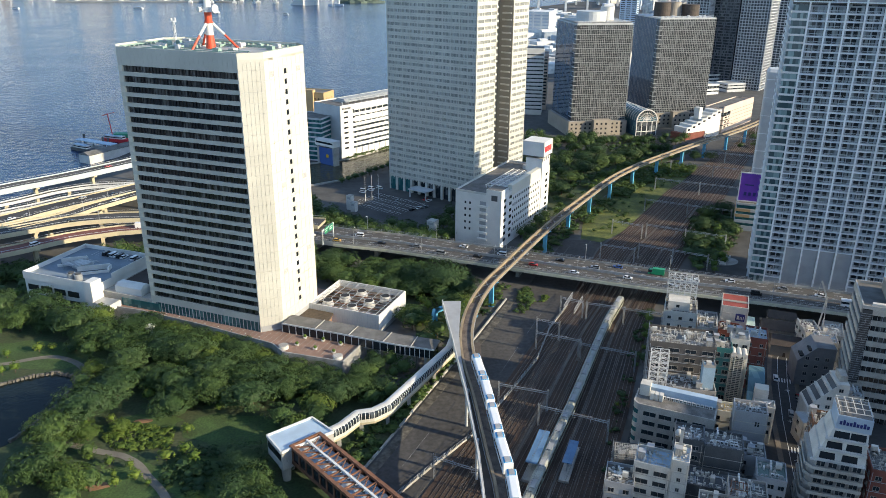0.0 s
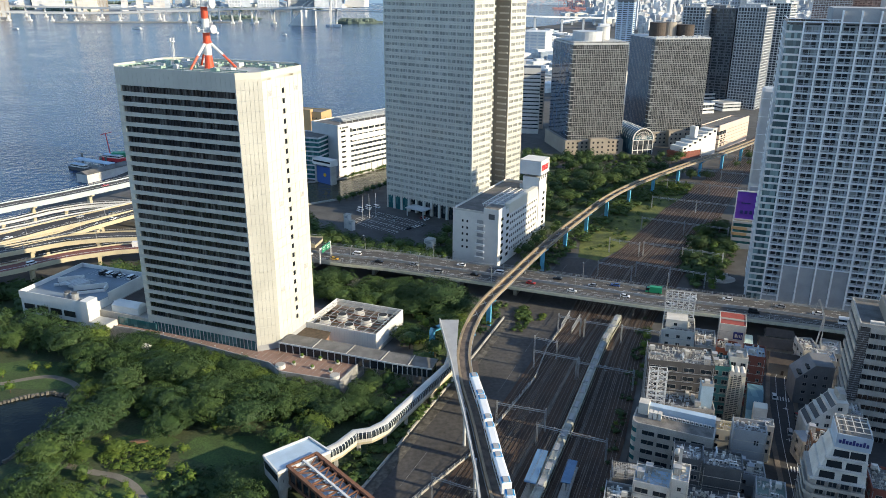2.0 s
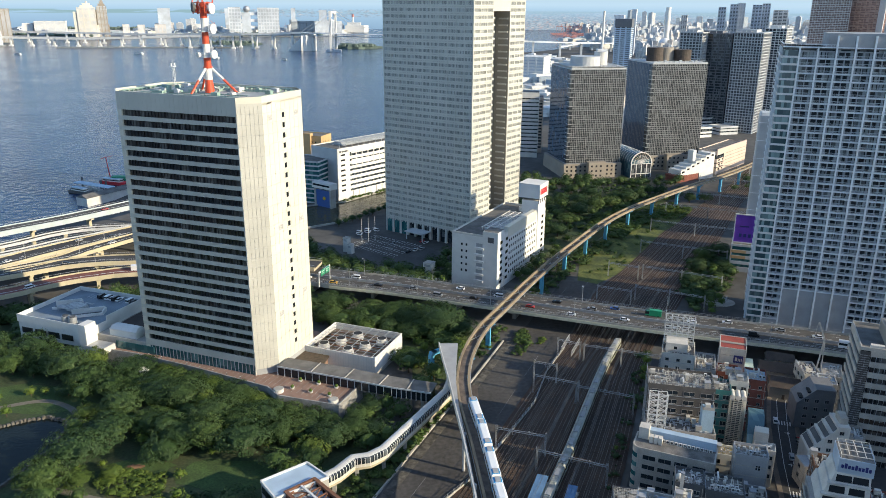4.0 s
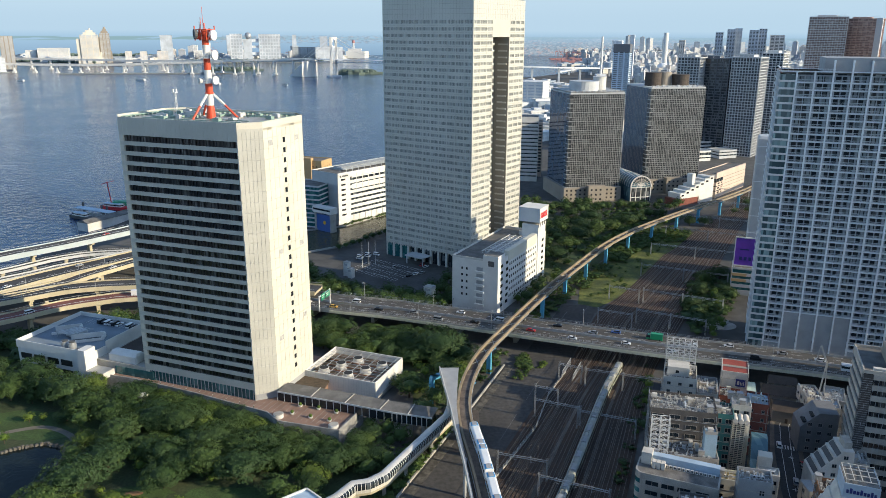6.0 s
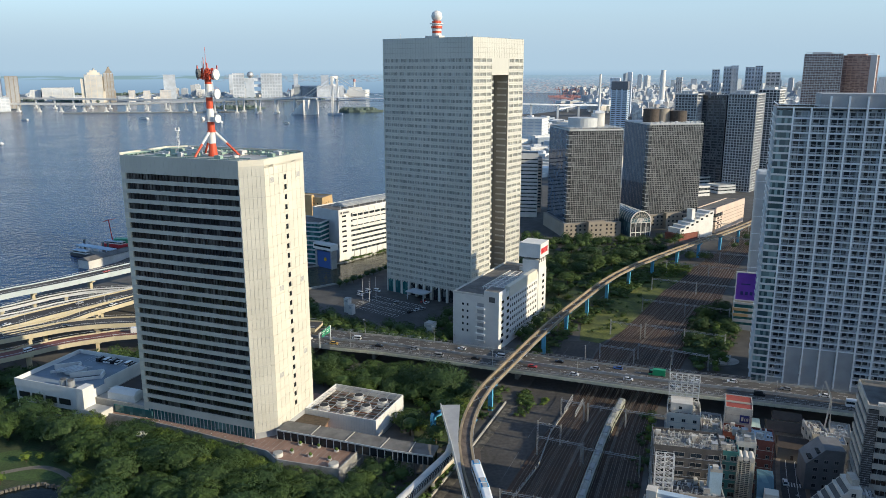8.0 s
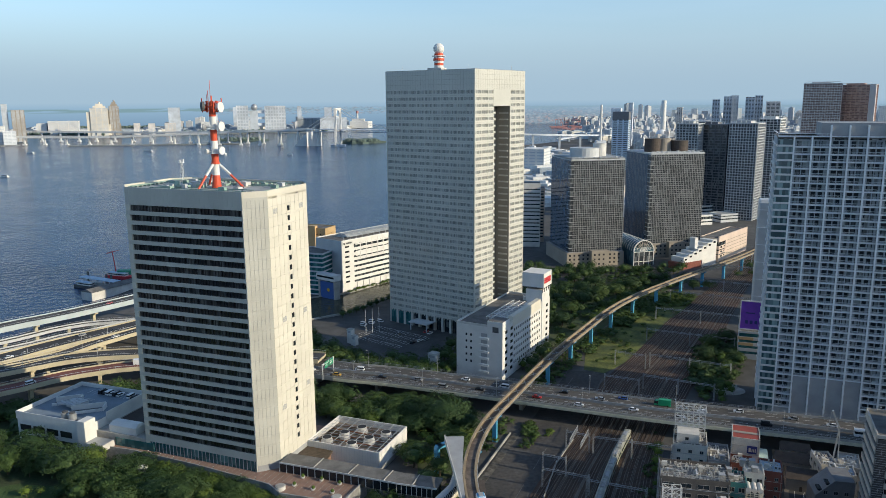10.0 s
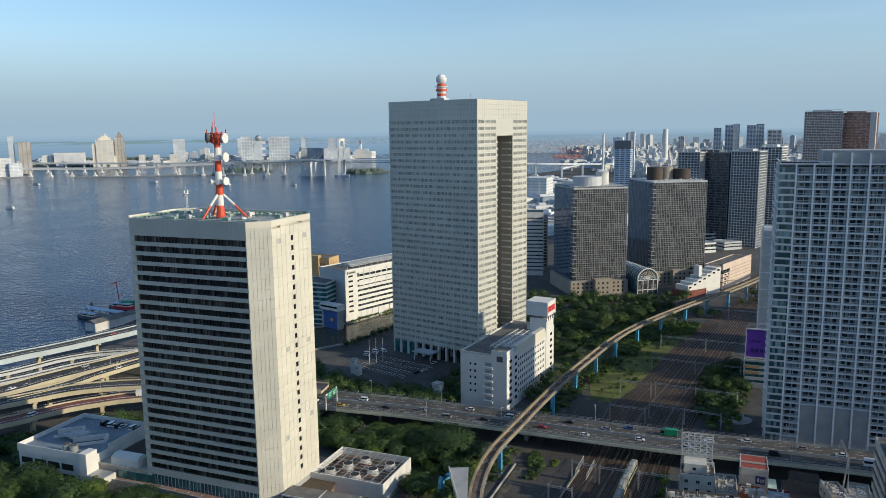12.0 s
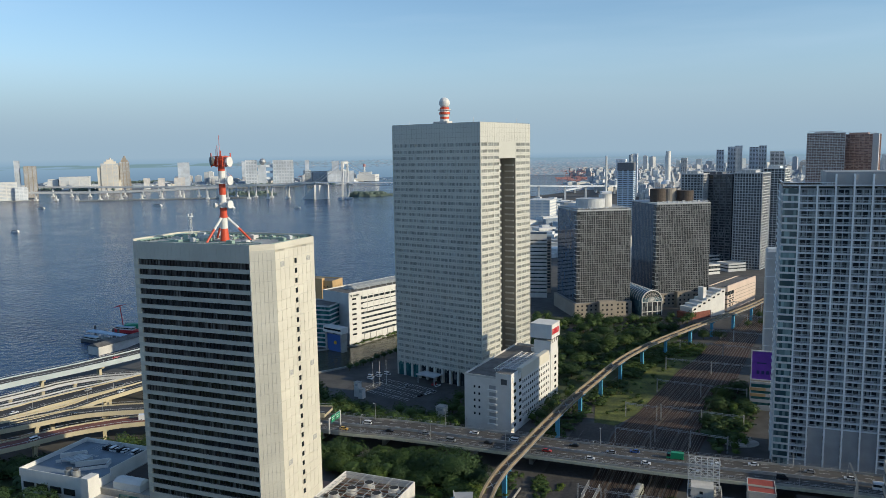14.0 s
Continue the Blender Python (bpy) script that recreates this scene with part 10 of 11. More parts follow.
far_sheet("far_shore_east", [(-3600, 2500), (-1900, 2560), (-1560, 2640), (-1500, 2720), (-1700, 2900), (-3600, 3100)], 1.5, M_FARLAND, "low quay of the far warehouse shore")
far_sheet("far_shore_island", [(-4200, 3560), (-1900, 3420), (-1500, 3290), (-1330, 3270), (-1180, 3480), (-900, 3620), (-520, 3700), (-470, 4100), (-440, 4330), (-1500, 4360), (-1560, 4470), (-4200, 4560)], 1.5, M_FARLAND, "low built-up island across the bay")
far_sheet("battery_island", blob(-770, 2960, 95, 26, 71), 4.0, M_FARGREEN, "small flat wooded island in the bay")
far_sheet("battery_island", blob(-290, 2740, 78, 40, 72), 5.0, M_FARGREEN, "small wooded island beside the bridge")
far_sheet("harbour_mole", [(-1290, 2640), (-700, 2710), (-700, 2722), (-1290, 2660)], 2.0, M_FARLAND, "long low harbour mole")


def woods(name, label, poly, n, seed, h0, h1):
    r = random.Random(seed)
    out = Mesh()
    for x, y in scatter(poly, n, 4, seed):
        s = r.uniform(h0, h1)
        out.ball(x, y, s * 0.5, s * 0.8, s * 0.6, 6, 4)
    solid(name, out, M_FARGREEN, label, "woods", kind="stuff")


woods("far_woods", "dark woods on the bay island", blob(-290, 2740, 62, 30, 72), 90, 73, 9, 15)
woods("far_woods", "dark woods on the low battery island", blob(-770, 2960, 84, 20, 71), 70, 74, 7, 12)
woods("far_woods", "distant belt of trees on the shore", [(-2600, 3560), (-1900, 3500), (-1500, 3420), (-1500, 3460), (-1900, 3560), (-2600, 3640)], 120, 75, 10, 18)
woods("far_woods", "distant tree belt before the island buildings", [(-1200, 3520), (-560, 3720), (-560, 3760), (-1200, 3560)], 90, 76, 10, 17)


def far_block(name, label, x, y, rot, w, d, h, m, glass=None, fl=6.0, cat="building"):
    """A far building: walls with recessed dark window rows."""
    b = thing(name, label, cat, pose(x, y, 1.0, 0, 0, rot))
    part("core", Mesh().box(0.6, w - 0.6, 0.6, d - 0.6, 0, h - 1), glass or M_HAZE2, b)
    fb_ = Mesh()
    for i in range(int(h / fl)):
        fb_.box(0, w, 0, d, i * fl, i * fl + fl * 0.55)
    tagged(part("storey_banding", fb_, m, b), kind="stuff")
    part("roof", Mesh().box(0, w, 0, d, h - 1.5, h), m, b)
    pr_ = Mesh()
    for k in range(4):
        pr_.box(w * k / 3.0 - (1.5 if k else 0), w * k / 3.0 + (0 if k == 3 else 1.5), -0.2, 1, 0, h)
    tagged(part("pier_framing", pr_, m, b), kind="stuff")
    return b


# suspension bridge with its approach viaduct
def far_bridge():
    b = thing("suspension_bridge", "white suspension bridge with a double deck across the bay", "bridge")
    A, T, F = Vector((-455, 2595, 0)), Vector((-344, 2535, 0)), Vector((150, 2300, 0))
    d = (F - A).normalized()
    n = Vector((-d.y, d.x, 0))
    for c in (T, T + d * 430):
        for s in (-1, 1):
            part("tower_leg", Mesh().prism([(c.x + n.x * s * 15 - 3.5, c.y + n.y * s * 15 - 4), (c.x + n.x * s * 15 + 3.5, c.y + n.y * s * 15 - 4), (c.x + n.x * s * 15 + 3.5, c.y + n.y * s * 15 + 4), (c.x + n.x * s * 15 - 3.5, c.y + n.y * s * 15 + 4)], -2, 124), M_WHITE, b, "white tower leg")
        part("tower_beam", Mesh().beam(c - n * 15 + Vector((0, 0, 120)), c + n * 15 + Vector((0, 0, 120)), 7, 8), M_WHITE, b)
        part("tower_arch", Mesh().beam(c - n * 14 + Vector((0, 0, 104)), c - n * 8 + Vector((0, 0, 116)), 5).beam(c + n * 14 + Vector((0, 0, 104)), c + n * 8 + Vector((0, 0, 116)), 5), M_WHITE, b)
        part("tower_foot", Mesh().prism([(c.x - 24, c.y - 9), (c.x + 24, c.y - 9), (c.x + 24, c.y + 9), (c.x - 24, c.y + 9)], -2, 5), M_HAZE2, b)
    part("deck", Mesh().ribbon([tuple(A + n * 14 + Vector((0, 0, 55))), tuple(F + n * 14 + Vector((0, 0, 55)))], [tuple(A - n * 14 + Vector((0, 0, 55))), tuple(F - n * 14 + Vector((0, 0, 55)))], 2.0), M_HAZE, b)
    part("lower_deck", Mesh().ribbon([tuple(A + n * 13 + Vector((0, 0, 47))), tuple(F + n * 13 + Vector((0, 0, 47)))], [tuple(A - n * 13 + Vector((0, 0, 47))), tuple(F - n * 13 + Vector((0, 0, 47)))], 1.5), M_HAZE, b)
    tr = Mesh()
    L = (F - A).length
    k = int(L / 12)
    for i in range(k):
        p, q = A + d * (i * 12) - n * 14, A + d * (i * 12 + 12) - n * 14
        u, v = (46, 54) if i % 2 else (54, 46)
        tr.beam(p + Vector((0, 0, u)), q + Vector((0, 0, v)), 1.0)
    part("side_truss", tr, M_HAZE2, b)
    for s in (-1, 1):
        cab, ps = Mesh(), []
        for i in range(13):
            f = i / 12
            ps.append(T + n * s * 15 + d * 430 * f + Vector((0, 0, 60 + 64 * (2 * f - 1) ** 2)))
        ps = [A + n * s * 15 + Vector((0, 0, 52))] + ps
        for p, q in zip(ps, ps[1:]):
            cab.beam(p, q, 1.2)
        part("cable", cab, M_WHITE, b)
    an = part("anchorage", Mesh().prism([(A.x - 45, A.y - 16), (A.x + 42, A.y - 22), (A.x + 42, A.y + 22), (A.x - 45, A.y + 16)], -2, 50, [(A.x + 8, A.y - 16), (A.x + 42, A.y - 20), (A.x + 42, A.y + 20), (A.x + 8, A.y + 16)]), M_WHITE, b, "pale sloping anchorage block")
    part("anchor_face", Mesh().prism([(A.x + 4, A.y - 44), (A.x + 46, A.y - 12), (A.x + 46, A.y + 8), (A.x + 4, A.y - 12)], -2, 47), M_WHITE, an, "white sunlit anchorage face")
    # approach viaduct, two levels curving to the left shore
    v1 = smooth([(-455, 2595, 55), (-560, 2625, 51), (-664, 2645, 47), (-780, 2680, 42), (-985, 2700, 34), (-1210, 2720, 27), (-1420, 2740, 27), (-1600, 2740, 30)], 40)
    v2 = smooth([(-455, 2601, 48), (-700, 2760, 43), (-900, 2850, 38), (-1100, 2900, 35), (-1300, 2950, 36), (-1600, 3000, 38), (-1900, 3040, 40)], 40)
    for v, w in ((v1, 17), (v2, 14)):
        x = thing("approach_viaduct", "long pale approach viaduct curving over the bay", "viaduct", group="bridge approaches")
        part("deck", Mesh().ribbon(offset(v, -w / 2), offset(v, w / 2), 4.2), M_WHITE, x)
        rl_ = [(px, py, pz + 2.2) for px, py, pz in v]
        part("parapet", Mesh().ribbon(offset(rl_, w / 2 - 1.2), offset(rl_, w / 2), 2.4), M_WHITE, x)
        part("parapet", Mesh().ribbon(offset(rl_, -w / 2), offset(rl_, -w / 2 + 1.2), 2.4), M_WHITE, x)
        for i in range(1, len(v), 2):
            px, py, pz = v[i]
            part("pier", Mesh().box(px - 2.2, px + 2.2, py - 4, py + 4, 3, pz - 4).box(px - 6, px + 6, py - 6, py + 6, -2, 3), M_WHITE, x)


far_bridge()

# buildings of the far shore
M_HOTEL = mat("pale_sand_facade", (0.70, 0.65, 0.56), 0.8, var=0.08, scale=0.02)
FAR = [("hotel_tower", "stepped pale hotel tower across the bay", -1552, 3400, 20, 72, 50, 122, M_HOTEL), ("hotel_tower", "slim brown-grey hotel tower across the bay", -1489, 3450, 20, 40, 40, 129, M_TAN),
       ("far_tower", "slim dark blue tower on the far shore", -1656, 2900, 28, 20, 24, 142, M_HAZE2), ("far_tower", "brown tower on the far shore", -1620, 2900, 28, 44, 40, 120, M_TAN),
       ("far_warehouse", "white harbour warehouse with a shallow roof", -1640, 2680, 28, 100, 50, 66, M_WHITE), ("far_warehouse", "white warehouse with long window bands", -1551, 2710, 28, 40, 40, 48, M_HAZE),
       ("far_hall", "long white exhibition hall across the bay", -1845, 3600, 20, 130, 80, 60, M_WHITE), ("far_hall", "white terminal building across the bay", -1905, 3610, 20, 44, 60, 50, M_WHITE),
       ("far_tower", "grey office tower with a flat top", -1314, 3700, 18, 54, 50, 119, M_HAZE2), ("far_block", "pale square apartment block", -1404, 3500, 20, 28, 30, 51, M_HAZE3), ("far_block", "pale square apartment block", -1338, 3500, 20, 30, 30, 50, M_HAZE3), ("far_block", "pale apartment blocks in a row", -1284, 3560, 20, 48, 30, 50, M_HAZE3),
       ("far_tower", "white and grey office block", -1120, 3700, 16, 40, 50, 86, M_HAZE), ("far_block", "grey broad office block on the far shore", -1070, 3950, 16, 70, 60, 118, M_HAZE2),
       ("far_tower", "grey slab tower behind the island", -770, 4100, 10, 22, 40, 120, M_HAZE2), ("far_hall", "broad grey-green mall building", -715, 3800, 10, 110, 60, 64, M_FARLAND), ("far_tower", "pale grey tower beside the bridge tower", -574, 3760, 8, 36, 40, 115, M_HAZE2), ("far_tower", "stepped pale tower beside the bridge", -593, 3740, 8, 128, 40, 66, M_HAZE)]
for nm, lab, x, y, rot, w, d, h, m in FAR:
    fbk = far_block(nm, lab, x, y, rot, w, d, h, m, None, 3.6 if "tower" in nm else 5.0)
    if nm == "hotel_tower":
        part("stepped_roof", Mesh().box(w * 0.18, w * 0.86, d * 0.2, d * 0.8, h, h + 9).box(w * 0.32, w * 0.72, d * 0.3, d * 0.7, h + 9, h + 18).cyl(w * 0.55, d / 2, h + 18, h + 26, 4), m, fbk)
        part("side_wing", Mesh().box(-w * 0.22, 0, d * 0.1, d * 0.9, 0, h * 0.86).box(w, w * 1.1, d * 0.2, d * 0.8, 0, h * 0.4), m, fbk)
# broadcasting building with a ball between its blocks
fj = thing("broadcast_building", "pale gridded broadcasting building with a silver ball", "office building", pose(-994, 3730, 1.0, 0, 0, 13))
for u0, u1, z1 in ((0, 52, 126), (132, 232, 124)):
    part("block", Mesh().box(u0, u1, 0, 40, 0, z1), M_HAZE2, fj)
    g_ = Mesh()
    for k in range(int((u1 - u0) / 13) + 1):
        g_.box(u0 + k * 13, u0 + k * 13 + 4, -2, 1, 0, z1)
    for k in range(8):
        g_.box(u0, u1, -2, 1, 8 + k * 15.5, 13 + k * 15.5)
    tagged(part("grid", g_, M_HAZE, fj), kind="stuff")
for z in (30, 60, 90):
    part("bridge_corridor", Mesh().box(52, 132, 8, 20, z, z + 12), M_HAZE, fj)
part("ball", Mesh().ball(84, 14, 117, 16, k=20, j=12), M_STEEL, fj, "silver ball")
part("link_block", Mesh().box(60, 100, 5, 30, 0, 100), M_HAZE2, fj)
mu = thing("museum", "low white ship-shaped museum across the bay", "museum", pose(-470, 4180, 1.0, 0, 0, 0))
part("hull", Mesh().prism([(-30, -20), (70, -20), (90, 0), (70, 20), (-30, 20)], 0, 36), M_WHITE, mu)
part("upper_deck", Mesh().box(-20, 50, -14, 14, 36, 50), M_WHITE, mu)
part("tower", Mesh().cyl(10, 0, 50, 78, 5), M_WHITE, mu)
part("tower_top", Mesh().cyl(10, 0, 78, 92, 7), M_CRANE, mu, "red tower top")


# ---- open city and port to the horizon ----
def city(name, label, cells, m, seed):
    """A far carpet of blocks, too many to count."""
    r = random.Random(seed)
    out = Mesh()
    for x0, x1, y0, y1, n, h0, h1, w0, w1 in cells:
        for _ in range(n):
            x, y, w, d, h = r.uniform(x0, x1), r.uniform(y0, y1), r.uniform(w0, w1), r.uniform(w0, w1), h0 + (h1 - h0) * r.random() ** 2.2
            a = radians(r.choice((-20, -35, 10, 25)))
            ca_, sn = math.cos(a), math.sin(a)
            out.prism([(x + ca_ * u - sn * v, y + sn * u + ca_ * v) for u, v in ((-w / 2, -d / 2), (w / 2, -d / 2), (w / 2, d / 2), (-w / 2, d / 2))], -1, h)
            if r.random() < 0.5:
                out.prism([(x + ca_ * u - sn * v, y + sn * u + ca_ * v) for u, v in ((-w / 5, -d / 5), (w / 4, -d / 5), (w / 4, d / 4), (-w / 5, d / 4))], h, h + 4)
    solid(name, out, m, label, "city", kind="stuff")


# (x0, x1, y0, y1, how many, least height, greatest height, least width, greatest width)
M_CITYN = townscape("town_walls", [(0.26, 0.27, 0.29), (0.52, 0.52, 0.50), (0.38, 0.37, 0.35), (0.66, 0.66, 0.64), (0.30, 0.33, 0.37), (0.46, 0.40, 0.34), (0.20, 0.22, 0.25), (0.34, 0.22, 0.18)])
# town walls again, lightened and flattened to paint in the haze
M_CITYF = townscape("hazed_town_walls", [(0.40, 0.43, 0.47), (0.62, 0.63, 0.63), (0.48, 0.50, 0.52), (0.76, 0.76, 0.74), (0.34, 0.39, 0.44), (0.62, 0.57, 0.52), (0.55, 0.56, 0.57)], 0.3, 4.0, 5.0)
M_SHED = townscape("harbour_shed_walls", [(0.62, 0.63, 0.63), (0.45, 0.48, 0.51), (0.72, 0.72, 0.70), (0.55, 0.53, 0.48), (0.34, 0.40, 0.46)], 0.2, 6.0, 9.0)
NEAR = [(420, 900, 1060, 1500, 520, 6, 34, 7, 20), (560, 1400, 1500, 2300, 1500, 6, 38, 7, 22)]
DEEP = [(600, 1900, 2300, 3300, 2100, 6, 40, 8, 24), (760, 2900, 3300, 4800, 3200, 7, 52, 9, 30), (1100, 2800, 3300, 4800, 120, 50, 120, 20, 36)]
city("far_city", "crowded low city blocks in grey, white and tan", NEAR, M_CITYN, 101)
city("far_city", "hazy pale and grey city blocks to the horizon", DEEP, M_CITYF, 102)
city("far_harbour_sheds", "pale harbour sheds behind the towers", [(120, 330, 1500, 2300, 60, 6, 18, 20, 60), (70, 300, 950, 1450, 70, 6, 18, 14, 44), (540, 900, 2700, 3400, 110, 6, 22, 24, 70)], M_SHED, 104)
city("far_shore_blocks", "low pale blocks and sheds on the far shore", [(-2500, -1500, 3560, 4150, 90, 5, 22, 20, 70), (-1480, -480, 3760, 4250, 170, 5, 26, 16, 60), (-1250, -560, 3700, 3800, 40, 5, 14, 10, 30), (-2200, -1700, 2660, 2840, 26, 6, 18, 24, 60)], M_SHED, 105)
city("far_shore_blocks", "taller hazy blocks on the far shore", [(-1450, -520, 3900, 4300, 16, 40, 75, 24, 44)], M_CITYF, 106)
woods("far_woods", "belts of street trees in the far city", [(440, 1060), (900, 1100), (1900, 3000), (2600, 4600), (1000, 4600), (620, 2500)], 900, 107, 5, 9)
woods("far_woods", "low wooded land at the edge of the bay", [(-3300, 4250), (-1600, 4350), (-1600, 4450), (-3300, 4500)], 420, 108, 10, 17)
cr_ = Mesh()
r = random.Random(8)
for k in range(62):
    x, y = (r.uniform(640, 1150), r.uniform(4100, 4780)) if k < 40 else (r.uniform(-1300, -560), r.uniform(4200, 4320))
    h = r.uniform(18, 30)
    cr_.box(x - 7, x - 5.6, y - 6, y - 4, 0, h).box(x + 5.6, x + 7, y - 6, y - 4, 0, h).box(x - 8, x + 8, y - 7, y - 4, h, h + 3).beam((x, y, h + 3), (x + r.choice((-1, 1)) * 14, y - 30, h + r.choice((4, 26))), 1.5).beam((x, y - 5, h), (x, y - 5, h + 16), 1.5)
solid("harbour_cranes", cr_, M_CRANE, "rows of pale red container cranes", "cranes", kind="stuff")
cn_ = Mesh()
for k in range(120):
    x, y = r.uniform(560, 1150), r.uniform(3050, 4300)
    cn_.box(x, x + r.uniform(12, 36), y, y + 10, 0, r.uniform(4, 10))
solid("containers", cn_, M_CRANE, "pale red container stacks at the port", "containers", kind="stuff")
# named far towers on the right
chm = thing("chimney", "tall white incinerator chimney with a dome at its foot", "chimney", pose(815, 2840, 0))
part("stack", Mesh().cyl(0, 0, 0, 141, 10, 9, 20), M_WHITE, chm)
part("dome", Mesh().ball(-20, -60, 4, 28, 34, 20, 12), M_HAZE, chm)
c2 = thing("chimney", "thin pale chimney in the far city", "chimney", pose(454, 2200, 0))
part("stack", Mesh().cyl(0, 0, 0, 132, 4, 3, 12), M_WHITE, c2)
part("foot", Mesh().box(-14, 14, -14, 14, 0, 30), M_HAZE, c2)
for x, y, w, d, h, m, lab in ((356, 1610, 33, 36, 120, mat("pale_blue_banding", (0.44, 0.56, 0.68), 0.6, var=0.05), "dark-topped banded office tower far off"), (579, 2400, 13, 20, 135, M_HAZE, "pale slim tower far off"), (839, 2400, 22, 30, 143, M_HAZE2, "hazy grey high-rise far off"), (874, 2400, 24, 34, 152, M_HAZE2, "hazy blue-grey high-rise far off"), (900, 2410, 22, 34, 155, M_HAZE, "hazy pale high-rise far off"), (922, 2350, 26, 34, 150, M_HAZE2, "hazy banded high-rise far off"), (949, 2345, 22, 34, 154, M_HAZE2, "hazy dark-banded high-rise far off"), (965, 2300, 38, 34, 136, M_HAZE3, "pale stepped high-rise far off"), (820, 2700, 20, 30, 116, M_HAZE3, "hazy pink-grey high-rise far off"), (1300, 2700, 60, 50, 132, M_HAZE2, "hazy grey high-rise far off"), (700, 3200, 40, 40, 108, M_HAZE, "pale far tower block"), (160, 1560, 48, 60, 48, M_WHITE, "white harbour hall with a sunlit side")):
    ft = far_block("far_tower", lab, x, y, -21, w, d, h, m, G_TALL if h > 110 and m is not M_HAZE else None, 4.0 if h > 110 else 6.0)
    if lab.startswith("dark-topped"):
        part("dark_top", Mesh().box(-0.3, w + 0.3, -0.3, d, h - 16, h + 0.4), M_SLATE, ft, "dark slate top storeys")
# curved ramp of the bridge on the near shore
rp = smooth([(150, 2300, 50), (330, 2320, 44), (470, 2420, 38), (560, 2520, 32), (560, 2640, 26), (470, 2700, 20), (400, 2640, 14)], 30)
ra = thing("approach_viaduct", "pale looped ramp of the far bridge", "viaduct", group="bridge approaches")
part("deck", Mesh().ribbon(offset(rp, -9), offset(rp, 9), 4), M_HAZE, ra)
for i in range(1, len(rp), 3):
    px, py, pz = rp[i]
    part("pier", Mesh().box(px - 3, px + 3, py - 4, py + 4, 0, pz - 4), M_HAZE2, ra)

# boats and piers
def boat(x, y, rot, L, label, hull=M_WHITE, decks=1):
    o = thing("boat", label, "boat", pose(x, y, -1.6, 0, 0, rot), "boats")
    w = L * 0.22
    part("hull", Mesh().prism([(-L / 2, -w / 2), (L * 0.25, -w / 2), (L / 2, 0), (L * 0.25, w / 2), (-L / 2, w / 2)], -0.3, L * 0.06 + 0.8, [(-L / 2, -w / 2 - .2), (L * 0.27, -w / 2 - .2), (L / 2 + .6, 0), (L * 0.27, w / 2 + .2), (-L / 2, w / 2 + .2)]), hull, o)
    z = L * 0.06 + 0.8
    for k in range(decks):
        part("cabin", Mesh().box(-L * 0.4 + k * 1.5, L * 0.2 - k * 2, -w * 0.38, w * 0.38, z, z + 2.3), M_WHITE, o)
        part("window_band", Mesh().box(-L * 0.39 + k * 1.5, L * 0.2 - k * 2 + 0.03, -w * 0.39, w * 0.39, z + 0.9, z + 1.7), M_GLASSB, o)
        z += 2.3
    part("roof", Mesh().box(-L * 0.42, L * 0.1, -w * 0.42, w * 0.42, z, z + 0.25), M_ROOFBLUE, o)


boat(-292, 606, -28, 26, "white sightseeing boat moored at the pier", M_DGREY)
boat(-278, 640, -20, 30, "red and green work ship with a derrick at the pier", M_SIGNRED)
boat(-246, 690, -60, 16, "white boat moored behind the pier")
for x, y, L in ((-905, 2350, 34), (-640, 2200, 40), (-900, 1560, 22), (-1240, 2300, 26), (-430, 2150, 18)):
    boat(x, y, 160, L, "white motor boat under way on the bay")
pr = thing("boat_pier", "covered landing pier with a pale blue roof", "pier", pose(-306, 618, 0, 0, 0, -28))
part("pontoon", Mesh().box(0, 46, 0, 8, -2.5, 0.4), M_CONC, pr)
part("roof", Mesh().box(2, 44, 0.5, 7.5, 4.6, 5.2), M_ROOFBLUE, pr, "pale blue flat roof")
for k in range(6):
    part("post", Mesh().box(3 + k * 8, 3.5 + k * 8, 3.6, 4.2, 0.4, 4.6), M_LGREY, pr)
for u in (1, 24, 30):
    part("pile", Mesh().box(u, u + 1.2, 9, 10.2, -3, 8), M_DGREY, pr)
dk = thing("derrick", "red lattice derrick on the work ship", "derrick", pose(-284, 644, 1.5))
part("mast", Mesh().beam((0, 0, 0), (-2, 0, 20), 0.6), M_SIGNRED, dk)
part("jib", Mesh().beam((-7, 0, 18), (4, 0, 21), 0.4).beam((-2, 0, 20), (-7, 0, 18), 0.3), M_SIGNRED, dk)
part("house", Mesh().box(2, 16, -3, 3, 0, 3.5), M_SIGNGREEN, dk)
tm = thing("terminal_shed", "long low grey terminal shed behind the pier", "shed", pose(-274, 566, 0, 0, 0, 62))
part("wall", Mesh().box(0, 44, -6, 6, -2.5, 5), M_OFFWHITE, tm)
part("roof", Mesh().prism([(-0.5, -7), (44.5, -7), (44.5, 7), (-0.5, 7)], 5, 7, [(0, -0.5), (44, -0.5), (44, 0.5), (0, 0.5)]), M_ROOF, tm)

# distance: a hazy band of sea and land all round, thinning out upwards into the sky
# haze painted as graded emission on a backdrop shell that glows by itself
HZ = bpy.data.materials.new("horizon_haze")
HZ.use_nodes = True
hn = HZ.node_tree
em, tr_, mx = hn.nodes.new("ShaderNodeEmission"), hn.nodes.new("ShaderNodeBsdfTransparent"), hn.nodes.new("ShaderNodeMixShader")
hg, hs, hr, hc = hn.nodes.new("ShaderNodeNewGeometry"), hn.nodes.new("ShaderNodeSeparateXYZ"), hn.nodes.new("ShaderNodeMapRange"), hn.nodes.new("ShaderNodeValToRGB")
hn.links.new(hg.outputs["Position"], hs.inputs["Vector"])
hn.links.new(hs.outputs["Z"], hr.inputs["Value"])
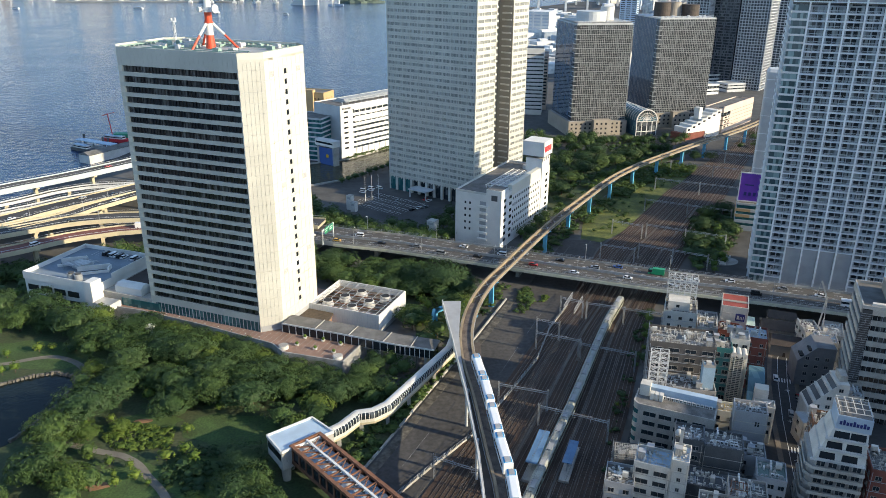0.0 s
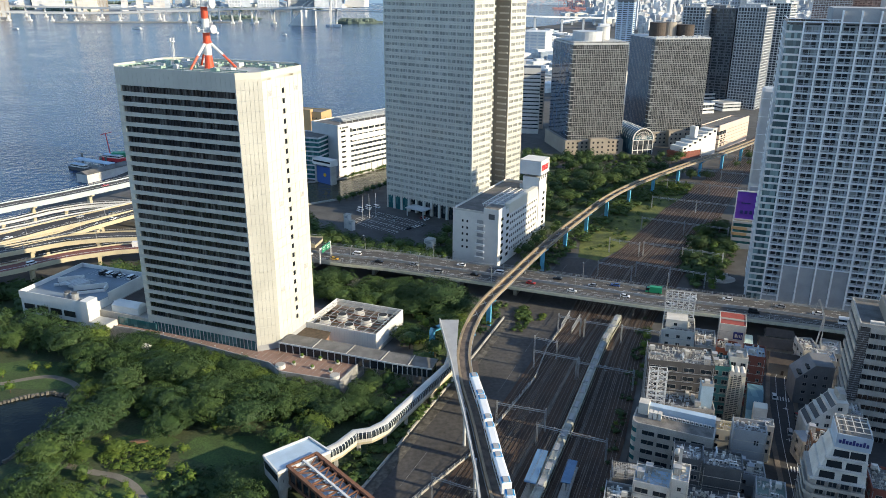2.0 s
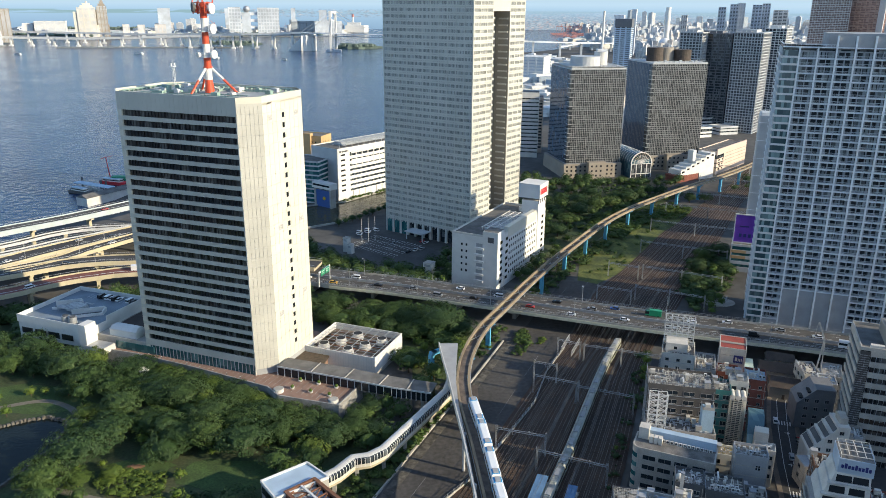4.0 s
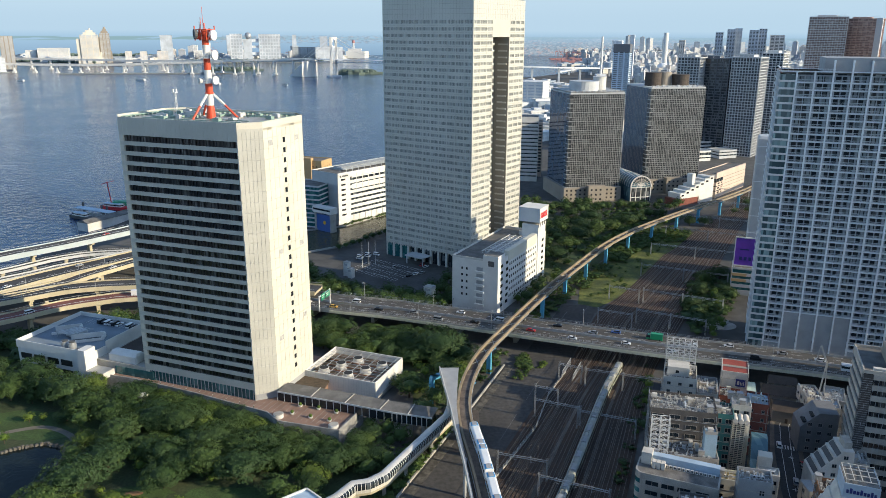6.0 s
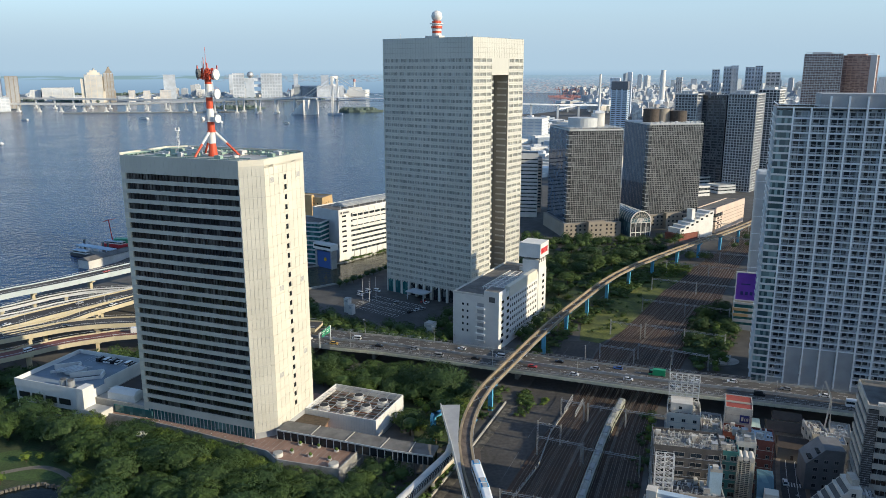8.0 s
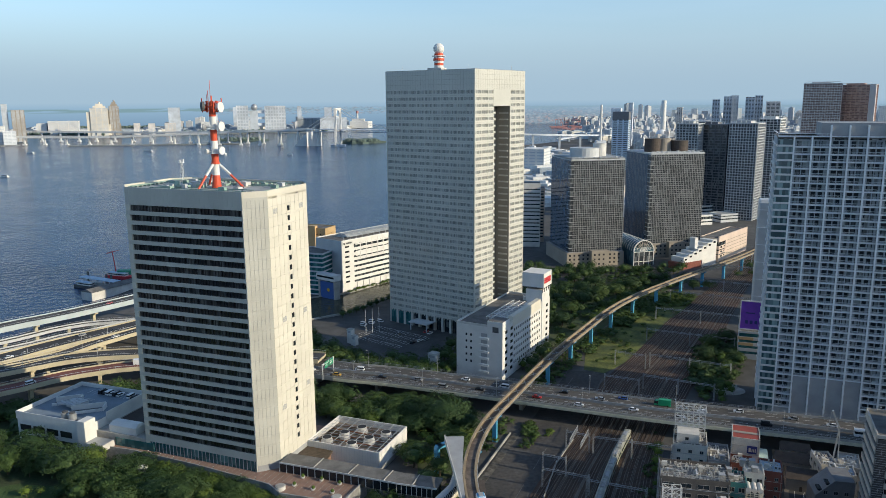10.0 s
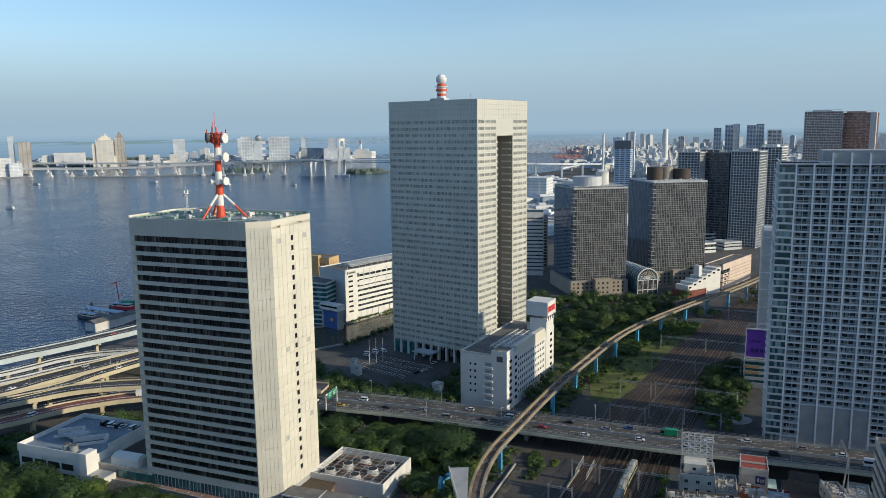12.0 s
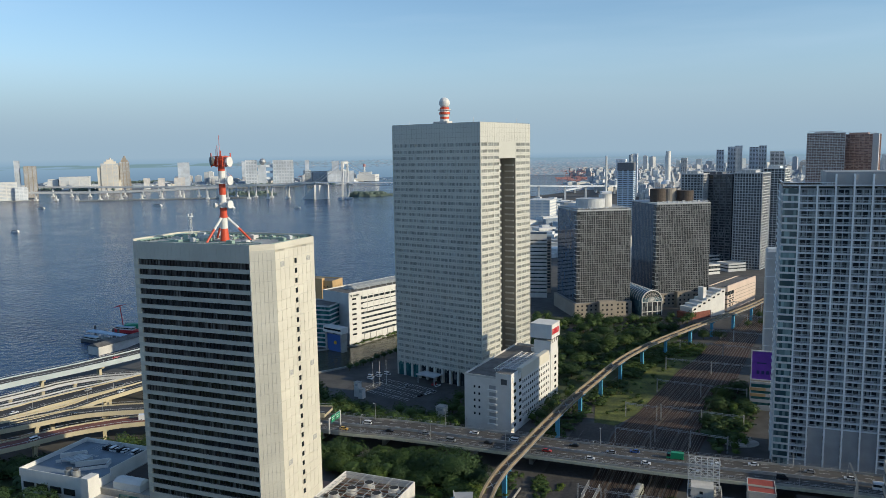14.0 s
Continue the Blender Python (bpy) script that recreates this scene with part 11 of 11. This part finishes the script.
hr.interpolation_type = "SMOOTHSTEP"
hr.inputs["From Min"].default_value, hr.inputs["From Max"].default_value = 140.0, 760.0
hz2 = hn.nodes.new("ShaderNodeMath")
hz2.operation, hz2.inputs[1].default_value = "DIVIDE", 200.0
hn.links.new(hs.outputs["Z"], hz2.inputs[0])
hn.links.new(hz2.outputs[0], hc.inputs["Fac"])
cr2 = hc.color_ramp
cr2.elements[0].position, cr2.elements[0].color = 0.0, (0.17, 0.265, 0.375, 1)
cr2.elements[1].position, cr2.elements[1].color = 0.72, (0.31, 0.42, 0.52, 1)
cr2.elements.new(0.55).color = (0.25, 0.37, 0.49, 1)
# the far plain: tiny pale and dark patches that thin out into the haze
hm, hv, hl, hp, hb = [hn.nodes.new(n) for n in ("ShaderNodeMapping", "ShaderNodeTexVoronoi", "ShaderNodeValToRGB", "ShaderNodeMapRange", "ShaderNodeMix")]
hm.inputs["Scale"].default_value = (0.085, 0.0, 0.24)
hv.inputs["Scale"].default_value = 1.0
hn.links.new(hg.outputs["Position"], hm.inputs["Vector"])
hn.links.new(hm.outputs["Vector"], hv.inputs["Vector"])
hn.links.new(hv.outputs["Color"], hl.inputs["Fac"])
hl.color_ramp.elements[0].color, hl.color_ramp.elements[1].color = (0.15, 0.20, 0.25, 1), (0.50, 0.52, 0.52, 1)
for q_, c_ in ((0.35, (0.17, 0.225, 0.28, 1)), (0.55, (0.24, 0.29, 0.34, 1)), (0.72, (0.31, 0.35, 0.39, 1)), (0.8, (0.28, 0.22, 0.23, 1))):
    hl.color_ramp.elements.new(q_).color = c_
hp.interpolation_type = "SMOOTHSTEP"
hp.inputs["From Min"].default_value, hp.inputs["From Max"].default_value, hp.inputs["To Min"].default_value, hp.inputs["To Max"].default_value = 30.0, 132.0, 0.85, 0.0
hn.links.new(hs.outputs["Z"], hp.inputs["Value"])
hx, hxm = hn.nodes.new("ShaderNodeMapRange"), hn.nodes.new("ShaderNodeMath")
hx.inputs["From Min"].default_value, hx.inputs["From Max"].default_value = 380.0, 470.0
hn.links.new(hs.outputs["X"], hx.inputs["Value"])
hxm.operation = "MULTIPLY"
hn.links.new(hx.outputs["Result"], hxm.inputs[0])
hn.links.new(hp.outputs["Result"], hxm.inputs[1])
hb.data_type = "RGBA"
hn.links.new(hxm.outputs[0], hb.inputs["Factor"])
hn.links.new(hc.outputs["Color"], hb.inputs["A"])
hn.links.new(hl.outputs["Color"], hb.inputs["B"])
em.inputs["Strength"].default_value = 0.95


def hz_range(sock, a, c, lo=0.0, hi=1.0):
    n = hn.nodes.new("ShaderNodeMapRange")
    n.interpolation_type = "SMOOTHSTEP"
    n.inputs["From Min"].default_value, n.inputs["From Max"].default_value, n.inputs["To Min"].default_value, n.inputs["To Max"].default_value = a, c, lo, hi
    hn.links.new(sock, n.inputs["Value"])
    return n.outputs["Result"]


def hz_times(*socks):
    out = socks[0]
    for q in socks[1:]:
        n = hn.nodes.new("ShaderNodeMath")
        n.operation = "MULTIPLY"
        hn.links.new(out, n.inputs[0])
        hn.links.new(q, n.inputs[1])
        out = n.outputs[0]
    return out


def hz_mix(fac, a, c=None, colour=None):
    n = hn.nodes.new("ShaderNodeMix")
    n.data_type = "RGBA"
    hn.links.new(fac, n.inputs["Factor"])
    hn.links.new(a, n.inputs["A"])
    if c:
        hn.links.new(c, n.inputs["B"])
    else:
        n.inputs["B"].default_value = colour
    return n.outputs["Result"]


def hz_noise(sx, sz):
    a, c = hn.nodes.new("ShaderNodeMapping"), hn.nodes.new("ShaderNodeTexNoise")
    a.inputs["Scale"].default_value = (sx, 0.0, sz)
    c.inputs["Scale"].default_value, c.inputs["Detail"].default_value = 1.0, 4
    hn.links.new(hg.outputs["Position"], a.inputs["Vector"])
    hn.links.new(a.outputs["Vector"], c.inputs["Vector"])
    return c.outputs["Fac"]


# low wooded spits and a built-up strip beyond the bay
HX, HZZ = hs.outputs["X"], hs.outputs["Z"]
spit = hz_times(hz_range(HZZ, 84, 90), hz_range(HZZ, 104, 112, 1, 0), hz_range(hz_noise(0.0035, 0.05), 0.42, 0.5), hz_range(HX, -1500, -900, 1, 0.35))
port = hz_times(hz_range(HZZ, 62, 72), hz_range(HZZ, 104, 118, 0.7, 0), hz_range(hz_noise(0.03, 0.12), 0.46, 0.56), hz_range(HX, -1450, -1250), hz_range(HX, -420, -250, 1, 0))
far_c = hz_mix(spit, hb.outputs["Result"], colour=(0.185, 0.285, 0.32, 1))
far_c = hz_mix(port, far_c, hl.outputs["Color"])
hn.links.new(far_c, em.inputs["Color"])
hn.links.new(hr.outputs["Result"], mx.inputs["Fac"])
hn.links.new(em.outputs["Emission"], mx.inputs[1])
hn.links.new(tr_.outputs["BSDF"], mx.inputs[2])
hn.links.new(mx.outputs["Shader"], hn.nodes["Material Output"].inputs["Surface"])
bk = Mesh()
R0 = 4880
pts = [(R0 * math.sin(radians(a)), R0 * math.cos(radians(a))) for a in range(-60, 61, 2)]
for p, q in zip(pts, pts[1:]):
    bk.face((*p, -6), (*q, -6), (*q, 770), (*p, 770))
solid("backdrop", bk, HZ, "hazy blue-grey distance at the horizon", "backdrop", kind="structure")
